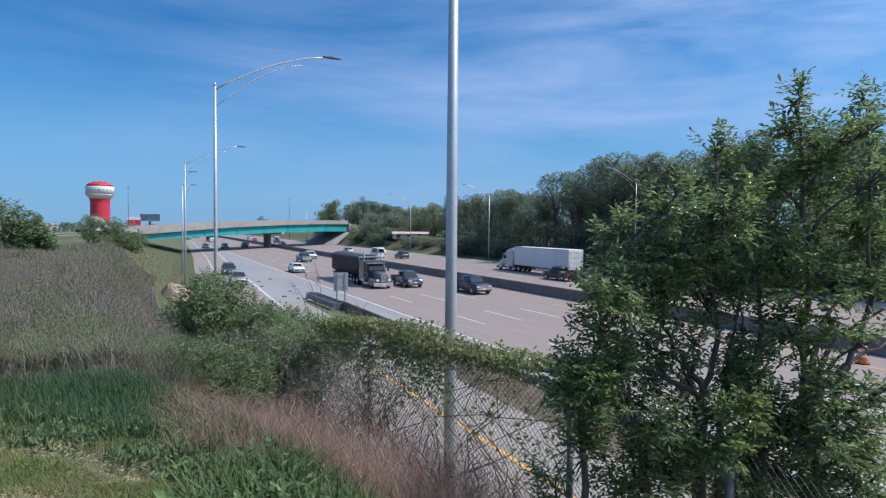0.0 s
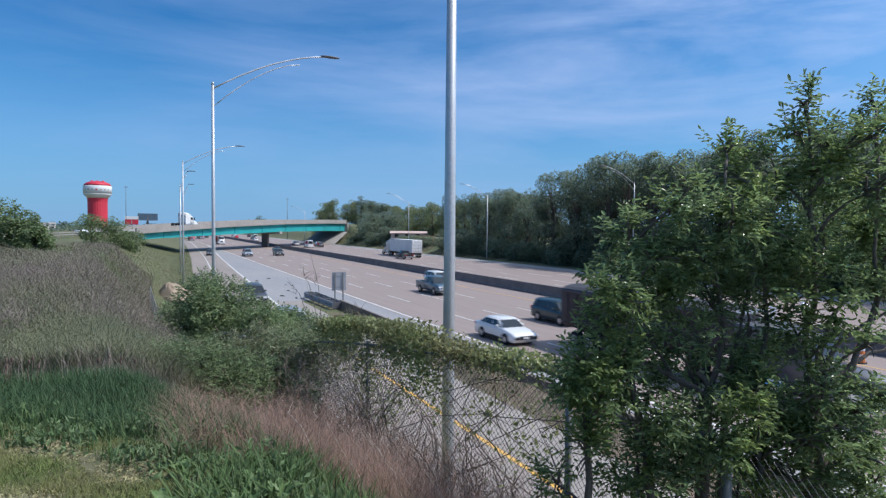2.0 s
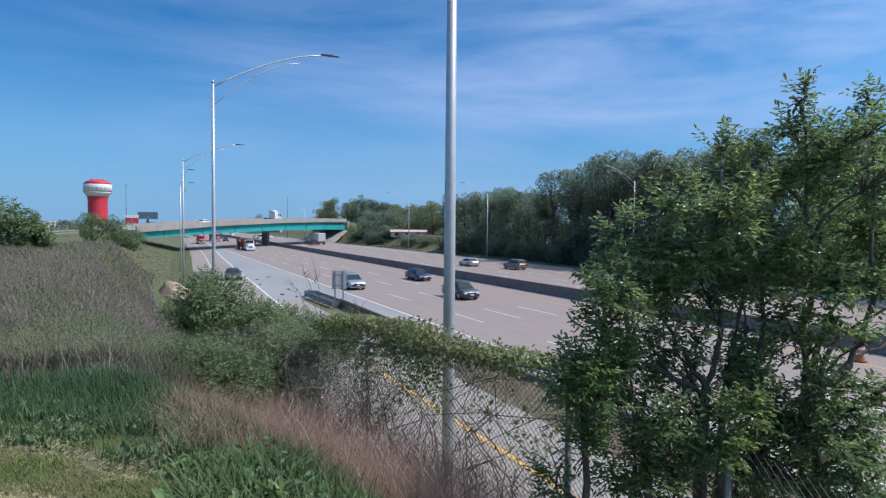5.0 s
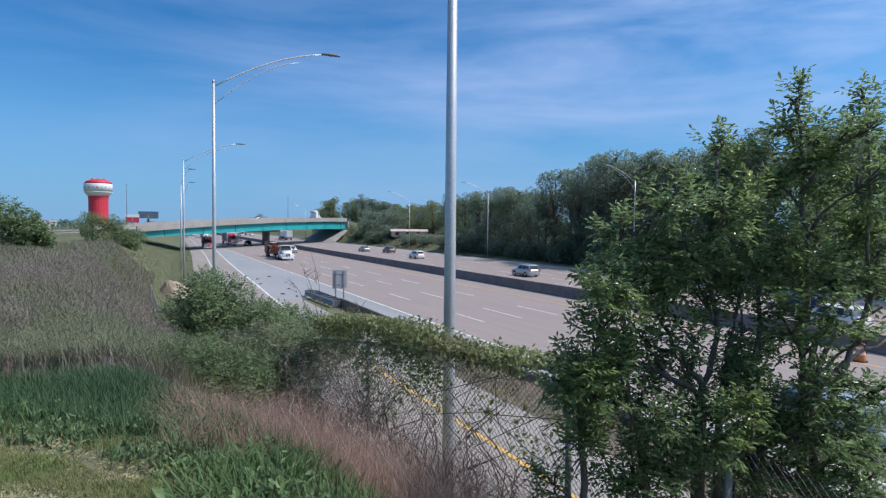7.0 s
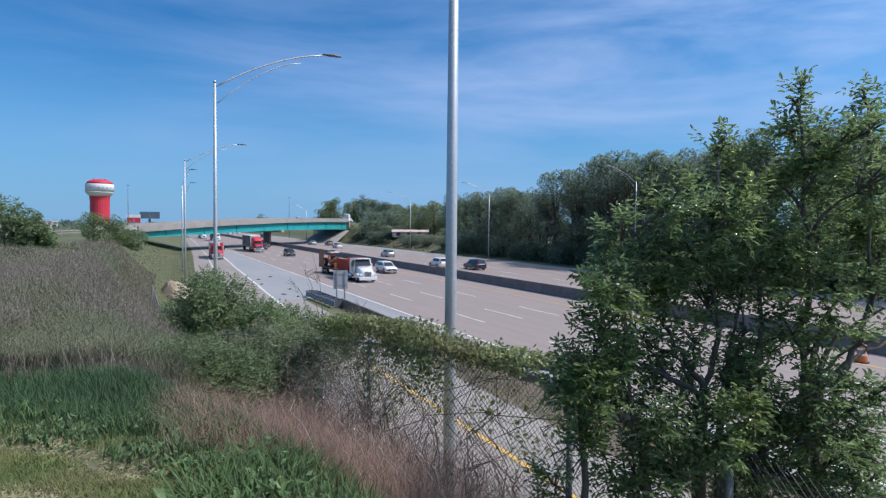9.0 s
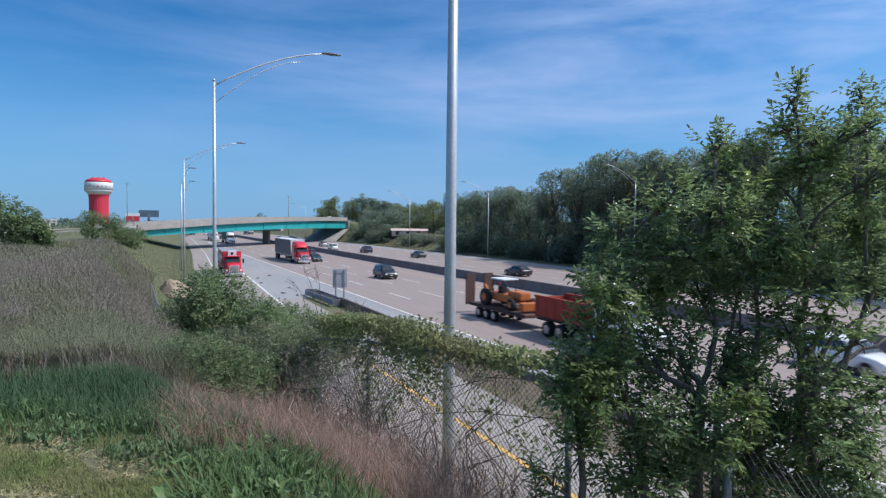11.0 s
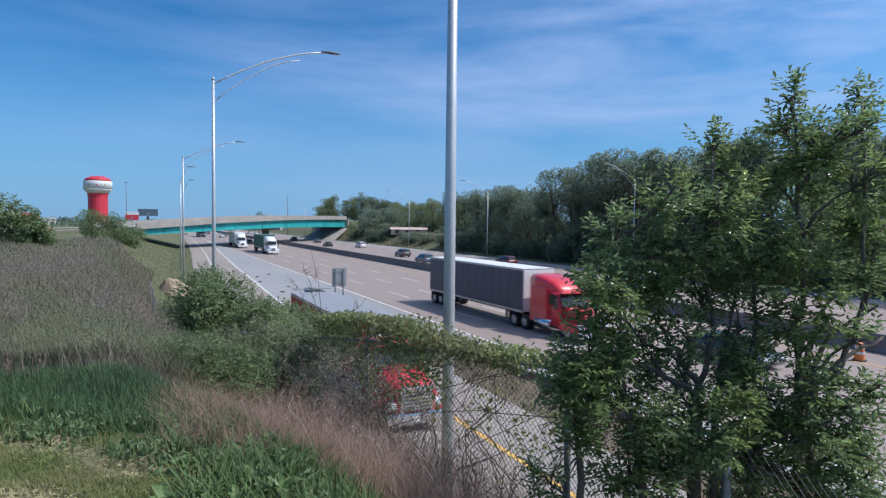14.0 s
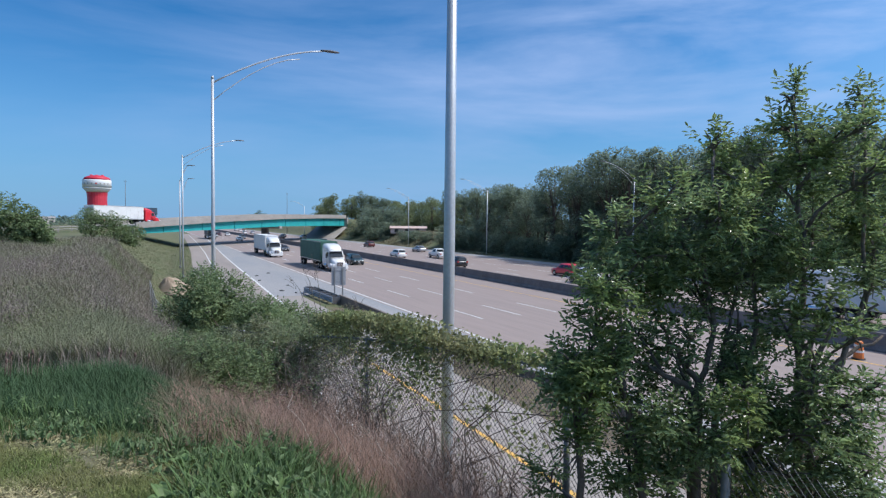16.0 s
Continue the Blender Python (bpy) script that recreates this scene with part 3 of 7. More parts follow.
LEAF["litter"] = material("dry clippings", (0.29, 0.24, 0.135), 0.9, vary=0.3, scale=1.5, fine=9, bump=0, piece=0.45, second=(0.24, 0.24, 0.12), world_space=True)
LEAF["strip"] = material("brown strip grass", (0.27, 0.215, 0.14), 0.9, vary=0.3, scale=0.4, fine=4, bump=0, piece=0.35, second=(0.19, 0.18, 0.10), world_space=True)
LEAF["seed"] = material("dark seed heads", (0.15, 0.10, 0.08), 0.9, vary=0.3)


def leaf_cloud(name, centre, way, up, length, width, mat, parent=None, fold=0.25, lance=False):
    """Folded leaves, diamonds or longer lance shapes leaves: one at each centre, pointing along way."""
    n = len(centre)
    way = way / (np.linalg.norm(way, axis=1, keepdims=True) + 1e-9)
    side = np.cross(way, up)
    side /= np.linalg.norm(side, axis=1, keepdims=True) + 1e-9
    nrm = np.cross(side, way)
    L, W = np.broadcast_to(length, n)[:, None], np.broadcast_to(width, n)[:, None]
    base, tip = centre - way * L / 2, centre + way * L / 2
    if lance:
        a, b, c = centre - way * L * 0.26, centre + way * L * 0.06, centre + way * L * 0.32
        lift = nrm * W * fold
        v = np.stack([base, a - side * W * 0.36 + lift, b - side * W * 0.5 + lift, c - side * W * 0.27 + lift, tip - nrm * W * 0.25, c + side * W * 0.27 + lift, b + side * W * 0.5 + lift, a + side * W * 0.36 + lift, b - nrm * W * 0.05], 1).reshape(-1, 3)
        i = np.arange(n)[:, None] * 9
        f = np.concatenate([i + [8, k, k + 1] for k in range(0, 7)] + [i + [8, 7, 0]])
        return raw(name, v, f, mat, parent)
    l, r = centre - way * L * 0.06 - side * W / 2 + nrm * W * fold, centre - way * L * 0.06 + side * W / 2 + nrm * W * fold
    v = np.stack([base, r, tip, l], 1).reshape(-1, 3)
    i = np.arange(n)[:, None] * 4
    f = np.concatenate([i + [0, 1, 2], i + [0, 2, 3]])
    return raw(name, v, f, mat, parent)


def blades(name, base, tall, width, lean, mat, label, category, seed=1, bend=0.5, parent=None):
    """Tapered, bent blades of grass as one mesh."""
    rng = np.random.default_rng(seed)
    n = len(base)
    a = rng.uniform(0, 2 * math.pi, n)
    d = np.stack([np.cos(a), np.sin(a), np.zeros(n)], -1)
    s = np.stack([-np.sin(a), np.cos(a), np.zeros(n)], -1)
    h, w, q = np.broadcast_to(tall, n)[:, None], np.broadcast_to(width, n)[:, None], (np.broadcast_to(lean, n) * rng.uniform(0.2, 1.4, n))[:, None]
    z = np.array([[0, 0, 1.0]])
    mid = base + z * h * 0.55 + d * h * q * 0.4 * (1 - bend * 0.4)
    tip = base + z * h + d * h * q
    v = np.stack([base - s * w / 2, base + s * w / 2, mid + s * w * 0.38, mid - s * w * 0.38, tip], 1).reshape(-1, 3)
    i = np.arange(n)[:, None] * 5
    f = np.concatenate([i + [0, 1, 2], i + [0, 2, 3], i + [3, 2, 4]])
    ob = raw(name, v, f, mat, parent)
    return ob if parent else tagged(ob, label, category, kind="stuff")


def unit(rng, n):
    d = rng.normal(size=(n, 3))
    return d / np.linalg.norm(d, axis=1, keepdims=True)


def broad_tree(seed, tall, spread, leaves=3600, leaf=0.5, mat="far"):
    """A roadside tree: tapered trunk, limbs, and an uneven crown of leaf clumps."""
    rng = np.random.default_rng(seed)
    t = empty("tree", None, "dense green broadleaf tree in the roadside wood", "tree", "trees beside the freeway")
    bm = bmesh.new()
    tube(bm, [(0, 0, -0.3), (0.1, 0, tall * 0.3), (0.0, 0.1, tall * 0.6), (0.1, 0, tall * 0.86)], [tall * 0.017, tall * 0.013, tall * 0.008, tall * 0.003], 7)
    lumps = []
    for k in range(22):
        h = tall * rng.uniform(0.10, 0.93)
        a = rng.uniform(0, 2 * math.pi)
        r = spread * rng.uniform(0.25, 0.95) * math.sqrt(max(0.12, 1 - ((h / tall - 0.5) / 0.52) ** 2))
        c = np.array([r * math.cos(a), r * math.sin(a), h])
        lumps.append((c, spread * rng.uniform(0.28, 0.5)))
        tube(bm, [(0, 0, h * 0.55), tuple(c * [0.5, 0.5, 0.85]), tuple(c)], [tall * 0.007, tall * 0.004, 0.02], 5)
    lumps.append((np.array([0, 0, tall * 0.93]), spread * 0.3))
    part("trunk", bm, LEAF["bark"], t)
    cs, outs = [], []
    tot = sum(r ** 2 for _, r in lumps)
    for c, r in lumps:
        n = int(leaves * r * r / tot)
        p = unit(rng, n) * (rng.uniform(0.35, 1, (n, 1)) ** 0.5) * r * [1, 1, 0.85]
        cs.append(c + p)
        outs.append(p / r)
    cs, outs = np.concatenate(cs), np.concatenate(outs)
    n = len(cs)
    leaf_cloud("crown", cs, unit(rng, n) * [1, 1, 0.6] - [0, 0, 0.15], outs * 0.25 + unit(rng, n) * 0.6 + [0, 0, 0.8], leaf * rng.uniform(0.6, 1.3, n), leaf * 0.62 * rng.uniform(0.7, 1.2, n), LEAF[mat], t)
    return t


def plant_trees():
    rng = np.random.default_rng(11)
    kinds = [broad_tree(s, 19.5, 4.9, 6300, 0.41) for s in (1, 2, 3)] + [broad_tree(s, 13.5, 4.2, 4000, 0.41) for s in (4, 5, 6)]
    pale = [broad_tree(s, 12.0, 4.2, 2600, 0.5, "spring") for s in (7, 8)]
    for t in pale:
        tagged(t, "pale green spring tree in the roadside wood")
    spots = []
    y = 20.0
    while y < 104:
        for row, off in ((0, 74.0), (1, 80.5)) + (((2, 88.0),) if int(y / 5.4) % 2 else ()):
            spots.append((off + rng.uniform(-1.3, 1.3), y + rng.uniform(-1.5, 1.5) + row * 1.7, rng.integers(0, 3), rng.uniform(1.0, 1.08) - 0.08 * (y > 92)))
        y += 5.4
    while y < 142:
        for row, off in ((0, 76.0), (1, 84)):
            spots.append((off + rng.uniform(-1.6, 1.6), y + rng.uniform(-1.5, 1.5) + row * 2, rng.integers(3, 6), rng.uniform(0.95, 1.1)))
        y += 6.2
    while y < 250:
        for row, off in ((0, 92.0), (1, 100)):
            # past y = 190 only the pale kinds, whose colour stands in for haze
            spots.append((off + rng.uniform(-2, 2) + (y - 142) * 0.03, y + rng.uniform(-1.5, 1.5) + row * 2, rng.integers(3, 7) if y < 190 else rng.integers(6, 8), rng.uniform(0.8, 1.05)))
        y += 6.5
    for x, yy in ((84, 205), (80, 150), (78, 158), (86, 216)):
        spots.append((x, yy, rng.integers(6, 8) if yy > 200 else rng.integers(3, 6), rng.uniform(0.35, 0.5)))
    for k in range(24):
        lat, d = -62 + 1.75 * k + rng.uniform(-1, 1), 290 + rng.uniform(-16, 22)
        spots.append((lat * 0.9015 + d * 0.4329, -lat * 0.4329 + d * 0.9015, 6 + int(rng.integers(0, 2)) if k < 13 else 3 + int(rng.integers(0, 3)), rng.uniform(0.78, 1.05)))
    used = set()
    stock = kinds + pale
    for x, y, k, s in spots:
        z = float(height(x, y)) - 0.1
        m = pose(x, y, z, 0, 0, rng.uniform(0, 360))
        if k in used:
            ob = copy_thing(stock[k], m)
        else:
            ob = stock[k]
            ob.matrix_world = m
            used.add(k)
        ob.scale = (s, s, s)
    for k in range(8):
        if k not in used:
            stock[k].matrix_world = pose(120, 60 + 9 * k, 0)
    return stock


stock = plant_trees()


def low_tree(x, y, tall, spread, seed, label, n=2600, leaf=0.3, mat="bush"):
    t = broad_tree(seed, tall, spread, n, leaf, mat)
    tagged(t, label, "bush", "bushes on the bank")
    t.matrix_world = pose(x, y, float(height(x, y)) - 0.15)
    return t


for i, (x, y, h, s) in enumerate(((-10.6, 66, 4.4, 2.3), (-13.0, 67, 5.2, 2.8), (-16.5, 66, 5.4, 3.2), (-9.2, 64, 2.6, 1.4), (-8.4, 110, 4.2, 2.9), (-5.4, 112, 4.4, 3.0), (-3.0, 116, 3.2, 2.4))):
    low_tree(x, y, h, s, 40 + i, "dark green rounded bush on the embankment")


far_bushes = low_tree(72, 150, 3.0, 2.4, 60, "low dark green bush on the far bank", 1500, 0.34, "far")
rb = np.random.default_rng(61)
for k in range(26):
    x, y = rb.uniform(71, 90), rb.uniform(112, 236)
    if abs(x - 79.5) < 7 and y < 196 and y > 150 and x < 84:
        x = 71 + rb.uniform(0, 2)
    ob = copy_thing(far_bushes, pose(x, y, float(height(x, y)) - 0.15, 0, 0, rb.uniform(0, 360)))
    q = rb.uniform(0.45, 1.0)
    ob.scale = (q * 1.3, q * 1.3, q)
for x, y, q in ((73, 212, 2.2), (77, 222, 2.6), (72, 228, 1.8), (82, 214, 2.4), (70.5, 204, 1.4), (86, 226, 2.8), (74, 198, 1.5), (80, 234, 2.6)):
    ob = copy_thing(far_bushes, pose(x, y, float(height(x, y)) - 0.3, 0, 0, 97 * q))
    ob.scale = (q, q, q)
for k in range(46):
    y = 14 + 2.9 * k + rb.uniform(-1, 1)
    x = 71.2 + rb.uniform(-0.5, 1.6)
    ob = copy_thing(far_bushes, pose(x, y, float(height(x, y)) - 0.2, 0, 0, rb.uniform(0, 360)))
    q = rb.uniform(0.9, 1.6)
    ob.scale = (q, q, q)
for x, y, q in ((74, 478, 1.1), (80, 490, 0.95), (70, 500, 0.9)):
    ob = copy_thing(stock[4], pose(x, y, 0, 0, 0, 40 * q))
    ob.scale = (q, q, q)


def far_wood(name, spots, seed, tall, mat, label):
    rng = np.random.default_rng(seed)
    cs, ls = [], []
    for x, y, w in spots:
        n = int(70 * w / 10)
        px, py = x + rng.normal(0, w, n), y + rng.normal(0, w * 0.5, n)
        h = tall * (0.55 + 0.45 * np.sin(px * 0.13 + y) * np.cos(px * 0.041))
        cs.append(np.stack([px, py, rng.uniform(0, 1, n) ** 0.8 * h], -1))
    cs = np.concatenate(cs)
    n = len(cs)
    return tagged(leaf_cloud(name, cs, unit(rng, n), unit(rng, n), rng.uniform(1.6, 3.2, n), rng.uniform(1.3, 2.4, n), LEAF[mat]), label, "woodland", kind="stuff")


rs = np.random.default_rng(5)
far_wood("far_woodland", [(x, 640 + rs.uniform(-60, 120), 22) for x in np.arange(-330, 560, 12)], 21, 9.5, "far", "distant line of trees along the horizon")
far_wood("far_woodland", [(x, 420 + rs.uniform(-20, 40), 9) for x in np.concatenate([np.arange(95, 240, 7), np.arange(-150, -25, 7)])], 22, 10.0, "far", "distant green trees beyond the overpass")

# ---- undergrowth near the eye ----
SIN, COS = math.sin(radians(HEADING)), math.cos(radians(HEADING))


def spot(lat, deep):
    """World x, y of a place so far to the right of the line of sight and so deep along it."""
    return lat * COS + deep * SIN, -lat * SIN + deep * COS


def scatter(rng, n, az0, az1, d0, d1, keep=None, power=1.0):
    """Places on the ground in a wedge: az is sideways over depth."""
    az = rng.uniform(az0, az1, n)
    d = d0 + (d1 - d0) * rng.uniform(0, 1, n) ** power
    x, y = spot(az * d, d)
    ok = np.ones(n, bool) if keep is None else keep(az, d)
    x, y = x[ok], y[ok]
    return np.stack([x, y, height(x, y) - 0.008], -1)


def patchy(p, size, seed):
    """A soft field of patches between 0 and 1 over the ground."""
    r = np.random.default_rng(seed)
    out = np.zeros(len(p))
    for k in range(6):
        a, q = r.uniform(0, math.pi * 2), size * r.uniform(0.6, 1.9)
        out += np.sin((p[:, 0] * math.cos(a) + p[:, 1] * math.sin(a)) / q + r.uniform(0, 6.28))
    return np.clip(0.5 + out / 5, 0, 1)


def curved_leaves(name, base, way, length, width, mat, label, category, group="", kind=""):
    """Long leaves that rise from their base and arch over, four pieces each."""
    n = len(base)
    way = way / (np.linalg.norm(way, axis=1, keepdims=True) + 1e-9)
    side = np.cross(way, [0, 0, 1.0]) + 1e-6
    side /= np.linalg.norm(side, axis=1, keepdims=True)
    L, W = np.broadcast_to(length, n)[:, None], np.broadcast_to(width, n)[:, None]
    flat = way * [1, 1, 0]
    rows = []
    for u, w in ((0.0, 0.12), (0.3, 0.8), (0.55, 1.0), (0.8, 0.62), (1.0, 0.04)):
        mid = base + way * L * u + (flat * 0.35 - [0, 0, 0.38]) * L * u ** 2.4
        rows += [mid - side * W * w / 2 + [0, 0, 1] * W * w * 0.18, mid, mid + side * W * w / 2 + [0, 0, 1] * W * w * 0.18]
    v = np.stack(rows, 1).reshape(-1, 3)
    i = np.arange(n)[:, None] * 15
    f = np.concatenate([i + [3 * k + c, 3 * k + c + 1, 3 * k + c + 4, 3 * k + c + 3] for k in range(4) for c in (0, 1)])
    return tagged(raw(name, v, f, mat), label, category, group, kind)


def undergrowth():
    rng = np.random.default_rng(31)
    lim = lambda az: 5.35 + (az + 0.73) * -3.9
    ragged = lambda a, d, q: d < lim(a) + 0.45 + 0.22 * np.sin(a * 33) + rng.normal(0, q, len(a))
    p = scatter(rng, 95000, -0.85, -0.30, 2.5, 5.9, lambda a, d: ragged(a, d, 0.18))
    g = patchy(p, 0.14, 3)
    q = p[rng.uniform(0, 1, len(p)) < np.clip((g - 0.28) * 2.6, 0.03, 1)]
    blades("lawn_grass", q, rng.uniform(0.015, 0.06, len(q)), 0.0045, 0.9, LEAF["lawn"], "short yellow-green mown grass with bare patches", "grass", 1)
    p = scatter(rng, 42000, -0.85, -0.28, 2.5, 5.9, lambda a, d: ragged(a, d, 0.12))
    p = p[rng.uniform(0, 1, len(p)) > np.clip((patchy(p, 0.14, 3) - 0.3) * 2.2, 0, 0.85)]
    n = len(p)
    tagged(leaf_cloud("grass_clippings", p + np.stack([np.zeros(n), np.zeros(n), rng.uniform(0.0, 0.02, n)], -1), unit(rng, n) * [1, 1, 0.3], unit(rng, n) * 0.4 + [0, 0, 1], rng.uniform(0.02, 0.075, n), rng.uniform(0.006, 0.018, n), LEAF["litter"]), "dry tan clippings and dead leaves on bare soil", "leaf litter", kind="stuff")
    p = scatter(rng, 9000, -0.85, -0.10, 3.2, 7.0, lambda a, d: (d > lim(a) + 0.16 * np.sin(a * 37) + rng.normal(0, 0.12, len(a))) & (d < lim(a) + 1.5))
    p = p[rng.uniform(0, 1, len(p)) < 0.25 + patchy(p, 0.14, 5)]
    blades("tall_grass", p, rng.uniform(0.05, 0.24, len(p)), rng.uniform(0.005, 0.014, len(p)), 0.8, LEAF["weed"], "tall fresh green grass and weeds on the bank", "grass", 2)
    p = scatter(rng, 95000, -0.85, -0.25, 5.2, 12.5, lambda a, d: d > lim(a) + 0.75 + rng.normal(0, 0.12, len(a)))
    g = patchy(p, 0.5, 6)
    far = np.clip((np.hypot(p[:, 0], p[:, 1]) - 8.2) / 3, 0, 1)
    p = p[rng.uniform(0, 1, len(p)) > far * 0.8]
    side, deep = p[:, 0] * COS - p[:, 1] * SIN, p[:, 0] * SIN + p[:, 1] * COS
    mound = np.exp(-((side / deep + 0.55) / 0.11) ** 2 - ((deep - 7.6) / 0.9) ** 2)
    blades("dense_grass", p, rng.uniform(0.08, 0.26, len(p)) * (0.75 + 0.6 * mound), rng.uniform(0.004, 0.010, len(p)), 0.7, LEAF["dark_weed"], "dense dark green grass on the bank", "grass", 3)
    p = scatter(rng, 3600, -0.45, -0.16, 3.1, 4.9, lambda a, d: d < 4.55 + 0.25 * np.sin(a * 50) + rng.normal(0, 0.1, len(a)))
    p = p[rng.uniform(0, 1, len(p)) < patchy(p, 0.12, 19)]
    blades("tall_grass", p, rng.uniform(0.04, 0.26, len(p)), rng.uniform(0.005, 0.018, len(p)), 1.0, LEAF["weed"], "tall fresh green grass in front of the dry grass", "grass", 12)
    p = scatter(rng, 23000, -0.45, 0.20, 3.3, 7.5, lambda a, d: d > 4.3 - 0.5 * a + 0.15 * np.sin(a * 45))
    p = p[p[:, 2] > 3.9]
    blades("dry_grass", p, rng.uniform(0.08, 0.36, len(p)) * np.where(p[:, 0] > 2.0, 0.6, 1.0), rng.uniform(0.0016, 0.0034, len(p)), 1.5, LEAF["dry"], "reddish brown dry grass on the slope", "grass", 4)
    p = scatter(rng, 4500, -0.85, -0.44, 8.2, 12.5)
    p = p[rng.uniform(0, 1, len(p)) < patchy(p, 0.4, 9)]
    blades("russet_weeds", p, rng.uniform(0.2, 0.6, len(p)), rng.uniform(0.003, 0.006, len(p)), 0.8, LEAF["stalk"], "russet dead weed stalks on the bank", "weeds", 7)
    p = scatter(rng, 95000, -0.78, -0.40, 9.5, 75, None, 1.5)
    p = p[(p[:, 2] > 0.6)]
    d = np.hypot(p[:, 0], p[:, 1])
    blades("field_weeds", p, rng.uniform(0.2, 0.75, len(p)) * (0.6 + 0.8 * patchy(p, 1.6, 8)), 0.004 + d * 0.00055, 0.8, LEAF["brown_weed"], "tall brown and green weeds covering the bank", "weeds", 5)
    p = scatter(rng, 60000, -0.95, -0.42, 9.5, 60, None, 1.6)
    p = p[p[:, 2] > 0.6]
    d = np.hypot(p[:, 0], p[:, 1])
    n = len(p)
    tagged(leaf_cloud("field_weed_leaves", p + np.stack([0 * d, 0 * d, rng.uniform(0.1, 0.75, n) * (0.6 + 0.8 * patchy(p, 1.6, 8))], -1), unit(rng, n) + [0, 0, 0.3], unit(rng, n), 0.02 + d * 0.0014, 0.01 + d * 0.0008, LEAF["brown_weed"]), "leaves of the tall weeds covering the bank", "weeds", kind="stuff")
    p = scatter(rng, 34000, -0.95, -0.5, 11, 62, lambda a, d: rng.uniform(0, 1, len(a)) < np.clip((-0.5 - a) / 0.3, 0, 1), 1.4)
    p = p[(p[:, 2] > 0.6)]
    p = p[rng.uniform(0, 1, len(p)) < patchy(p, 2.2, 27) * 1.3]
    d = np.hypot(p[:, 0], p[:, 1])
    n = len(p)
    tagged(leaf_cloud("green_weed_leaves", p + np.stack([0 * d, 0 * d, rng.uniform(0.2, 0.75, n)], -1), unit(rng, n) + [0, 0, 0.3], unit(rng, n), 0.03 + d * 0.0016, 0.015 + d * 0.0009, LEAF["verge"]), "green leafy weeds among the brown ones on the bank", "weeds", kind="stuff")
    p = scatter(rng, 7000, -0.85, -0.10, 3.0, 7.2, lambda a, d: (d > lim(a) + 0.15 * np.sin(a * 31) - 0.25) & (d < lim(a) + 1.1))
    p = p[patchy(p, 0.13, 12) > 0.47]
    n = len(p)
    tagged(leaf_cloud("broad_weed_leaves", p + np.stack([np.zeros(n), np.zeros(n), rng.uniform(0.02, 0.20, n)], -1), unit(rng, n) * 0.8 + [0, 0, 0.6], unit(rng, n), rng.uniform(0.03, 0.09, n), rng.uniform(0.012, 0.032, n), LEAF["broad"]), "pale broad-leaved weeds among the grass", "weeds", kind="stuff")
    for lat, deep in ((-0.345, 3.4), (-0.335, 3.62), (-0.295, 3.5), (-0.27, 3.8), (-0.235, 3.65), (-0.40, 3.5), (-0.375, 4.15)):
        x, y = spot(lat * deep * 1.15, deep)
        z = float(height(x, y))
        n = 10
        a = np.arange(n) * 2.4 + deep * 7
        w = np.stack([np.cos(a) * rng.uniform(0.25, 0.8, n), np.sin(a) * rng.uniform(0.25, 0.8, n), np.full(n, 1.0)], -1)
        c = np.array([[x, y, z + 0.01]]) + w * 0.015
        curved_leaves("dock_plant", c, w, rng.uniform(0.10, 0.2, n), rng.uniform(0.035, 0.06, n), LEAF["dock"], "broad-leaved green dock plant in the grass", "weed", "dock plants in the grass")
    # leafy weeds in clumps along the edge of the mown strip
    p = scatter(rng, 900, -0.85, -0.12, 3.1, 7.2, lambda a, d: (d > lim(a) - 0.12 + 0.2 * np.sin(a * 29)) & (d < lim(a) + 0.95))
    p = p[patchy(p, 0.16, 33) > 0.42]
    c = np.repeat(p, 7, axis=0)
    n = len(c)
    a = rng.uniform(0, 2 * math.pi, n)
    w = np.stack([np.cos(a) * rng.uniform(0.1, 0.7, n), np.sin(a) * rng.uniform(0.1, 0.7, n), np.full(n, 1.0)], -1)
    c = c + np.stack([rng.normal(0, 0.02, n), rng.normal(0, 0.02, n), np.zeros(n)], -1)
    curved_leaves("leafy_weeds", c, w, rng.uniform(0.07, 0.2, n), rng.uniform(0.012, 0.032, n), LEAF["broad"], "pale upright leafy weeds along the mown grass", "weeds", kind="stuff")
    # dead stalks with fine side twigs that lean over the foot of the fence
    p = scatter(rng, 2000, -0.30, 0.16, 4.4, 11.0)
    p = p[p[:, 0] < np.interp(p[:, 1], [q[1] for q in FENCE], [q[0] for q in FENCE]) - 0.06]
    n = len(p)
    lean = np.stack([rng.normal(0.1, 0.32, n), rng.normal(-0.1, 0.32, n), np.ones(n)], -1)
    tall = rng.uniform(0.15, 0.6, n)[:, None]
    rows, w = [], 0.0022
    for u in (0.0, 0.35, 0.7, 1.0):
        m = p + lean * tall * u + np.stack([rng.normal(0, 0.02, n), rng.normal(0, 0.02, n), np.zeros(n)], -1) * u
        rows += [m - [w * (1.1 - u), w * (1.1 - u), 0], m + [w * (1.1 - u), w * (1.1 - u), 0]]
    v = np.stack(rows, 1).reshape(-1, 3)
    i = np.arange(n)[:, None] * 8
    tagged(raw("dead_stalks", v, np.concatenate([i + [2 * k, 2 * k + 1, 2 * k + 3, 2 * k + 2] for k in range(3)]), LEAF["twig"]), "thin dead stalks leaning at the foot of the fence", "weeds", kind="stuff")
    k = np.repeat(np.arange(n), 16)
    u = rng.uniform(0.25, 1, (len(k), 1))
    q = p[k] + lean[k] * tall[k] * u
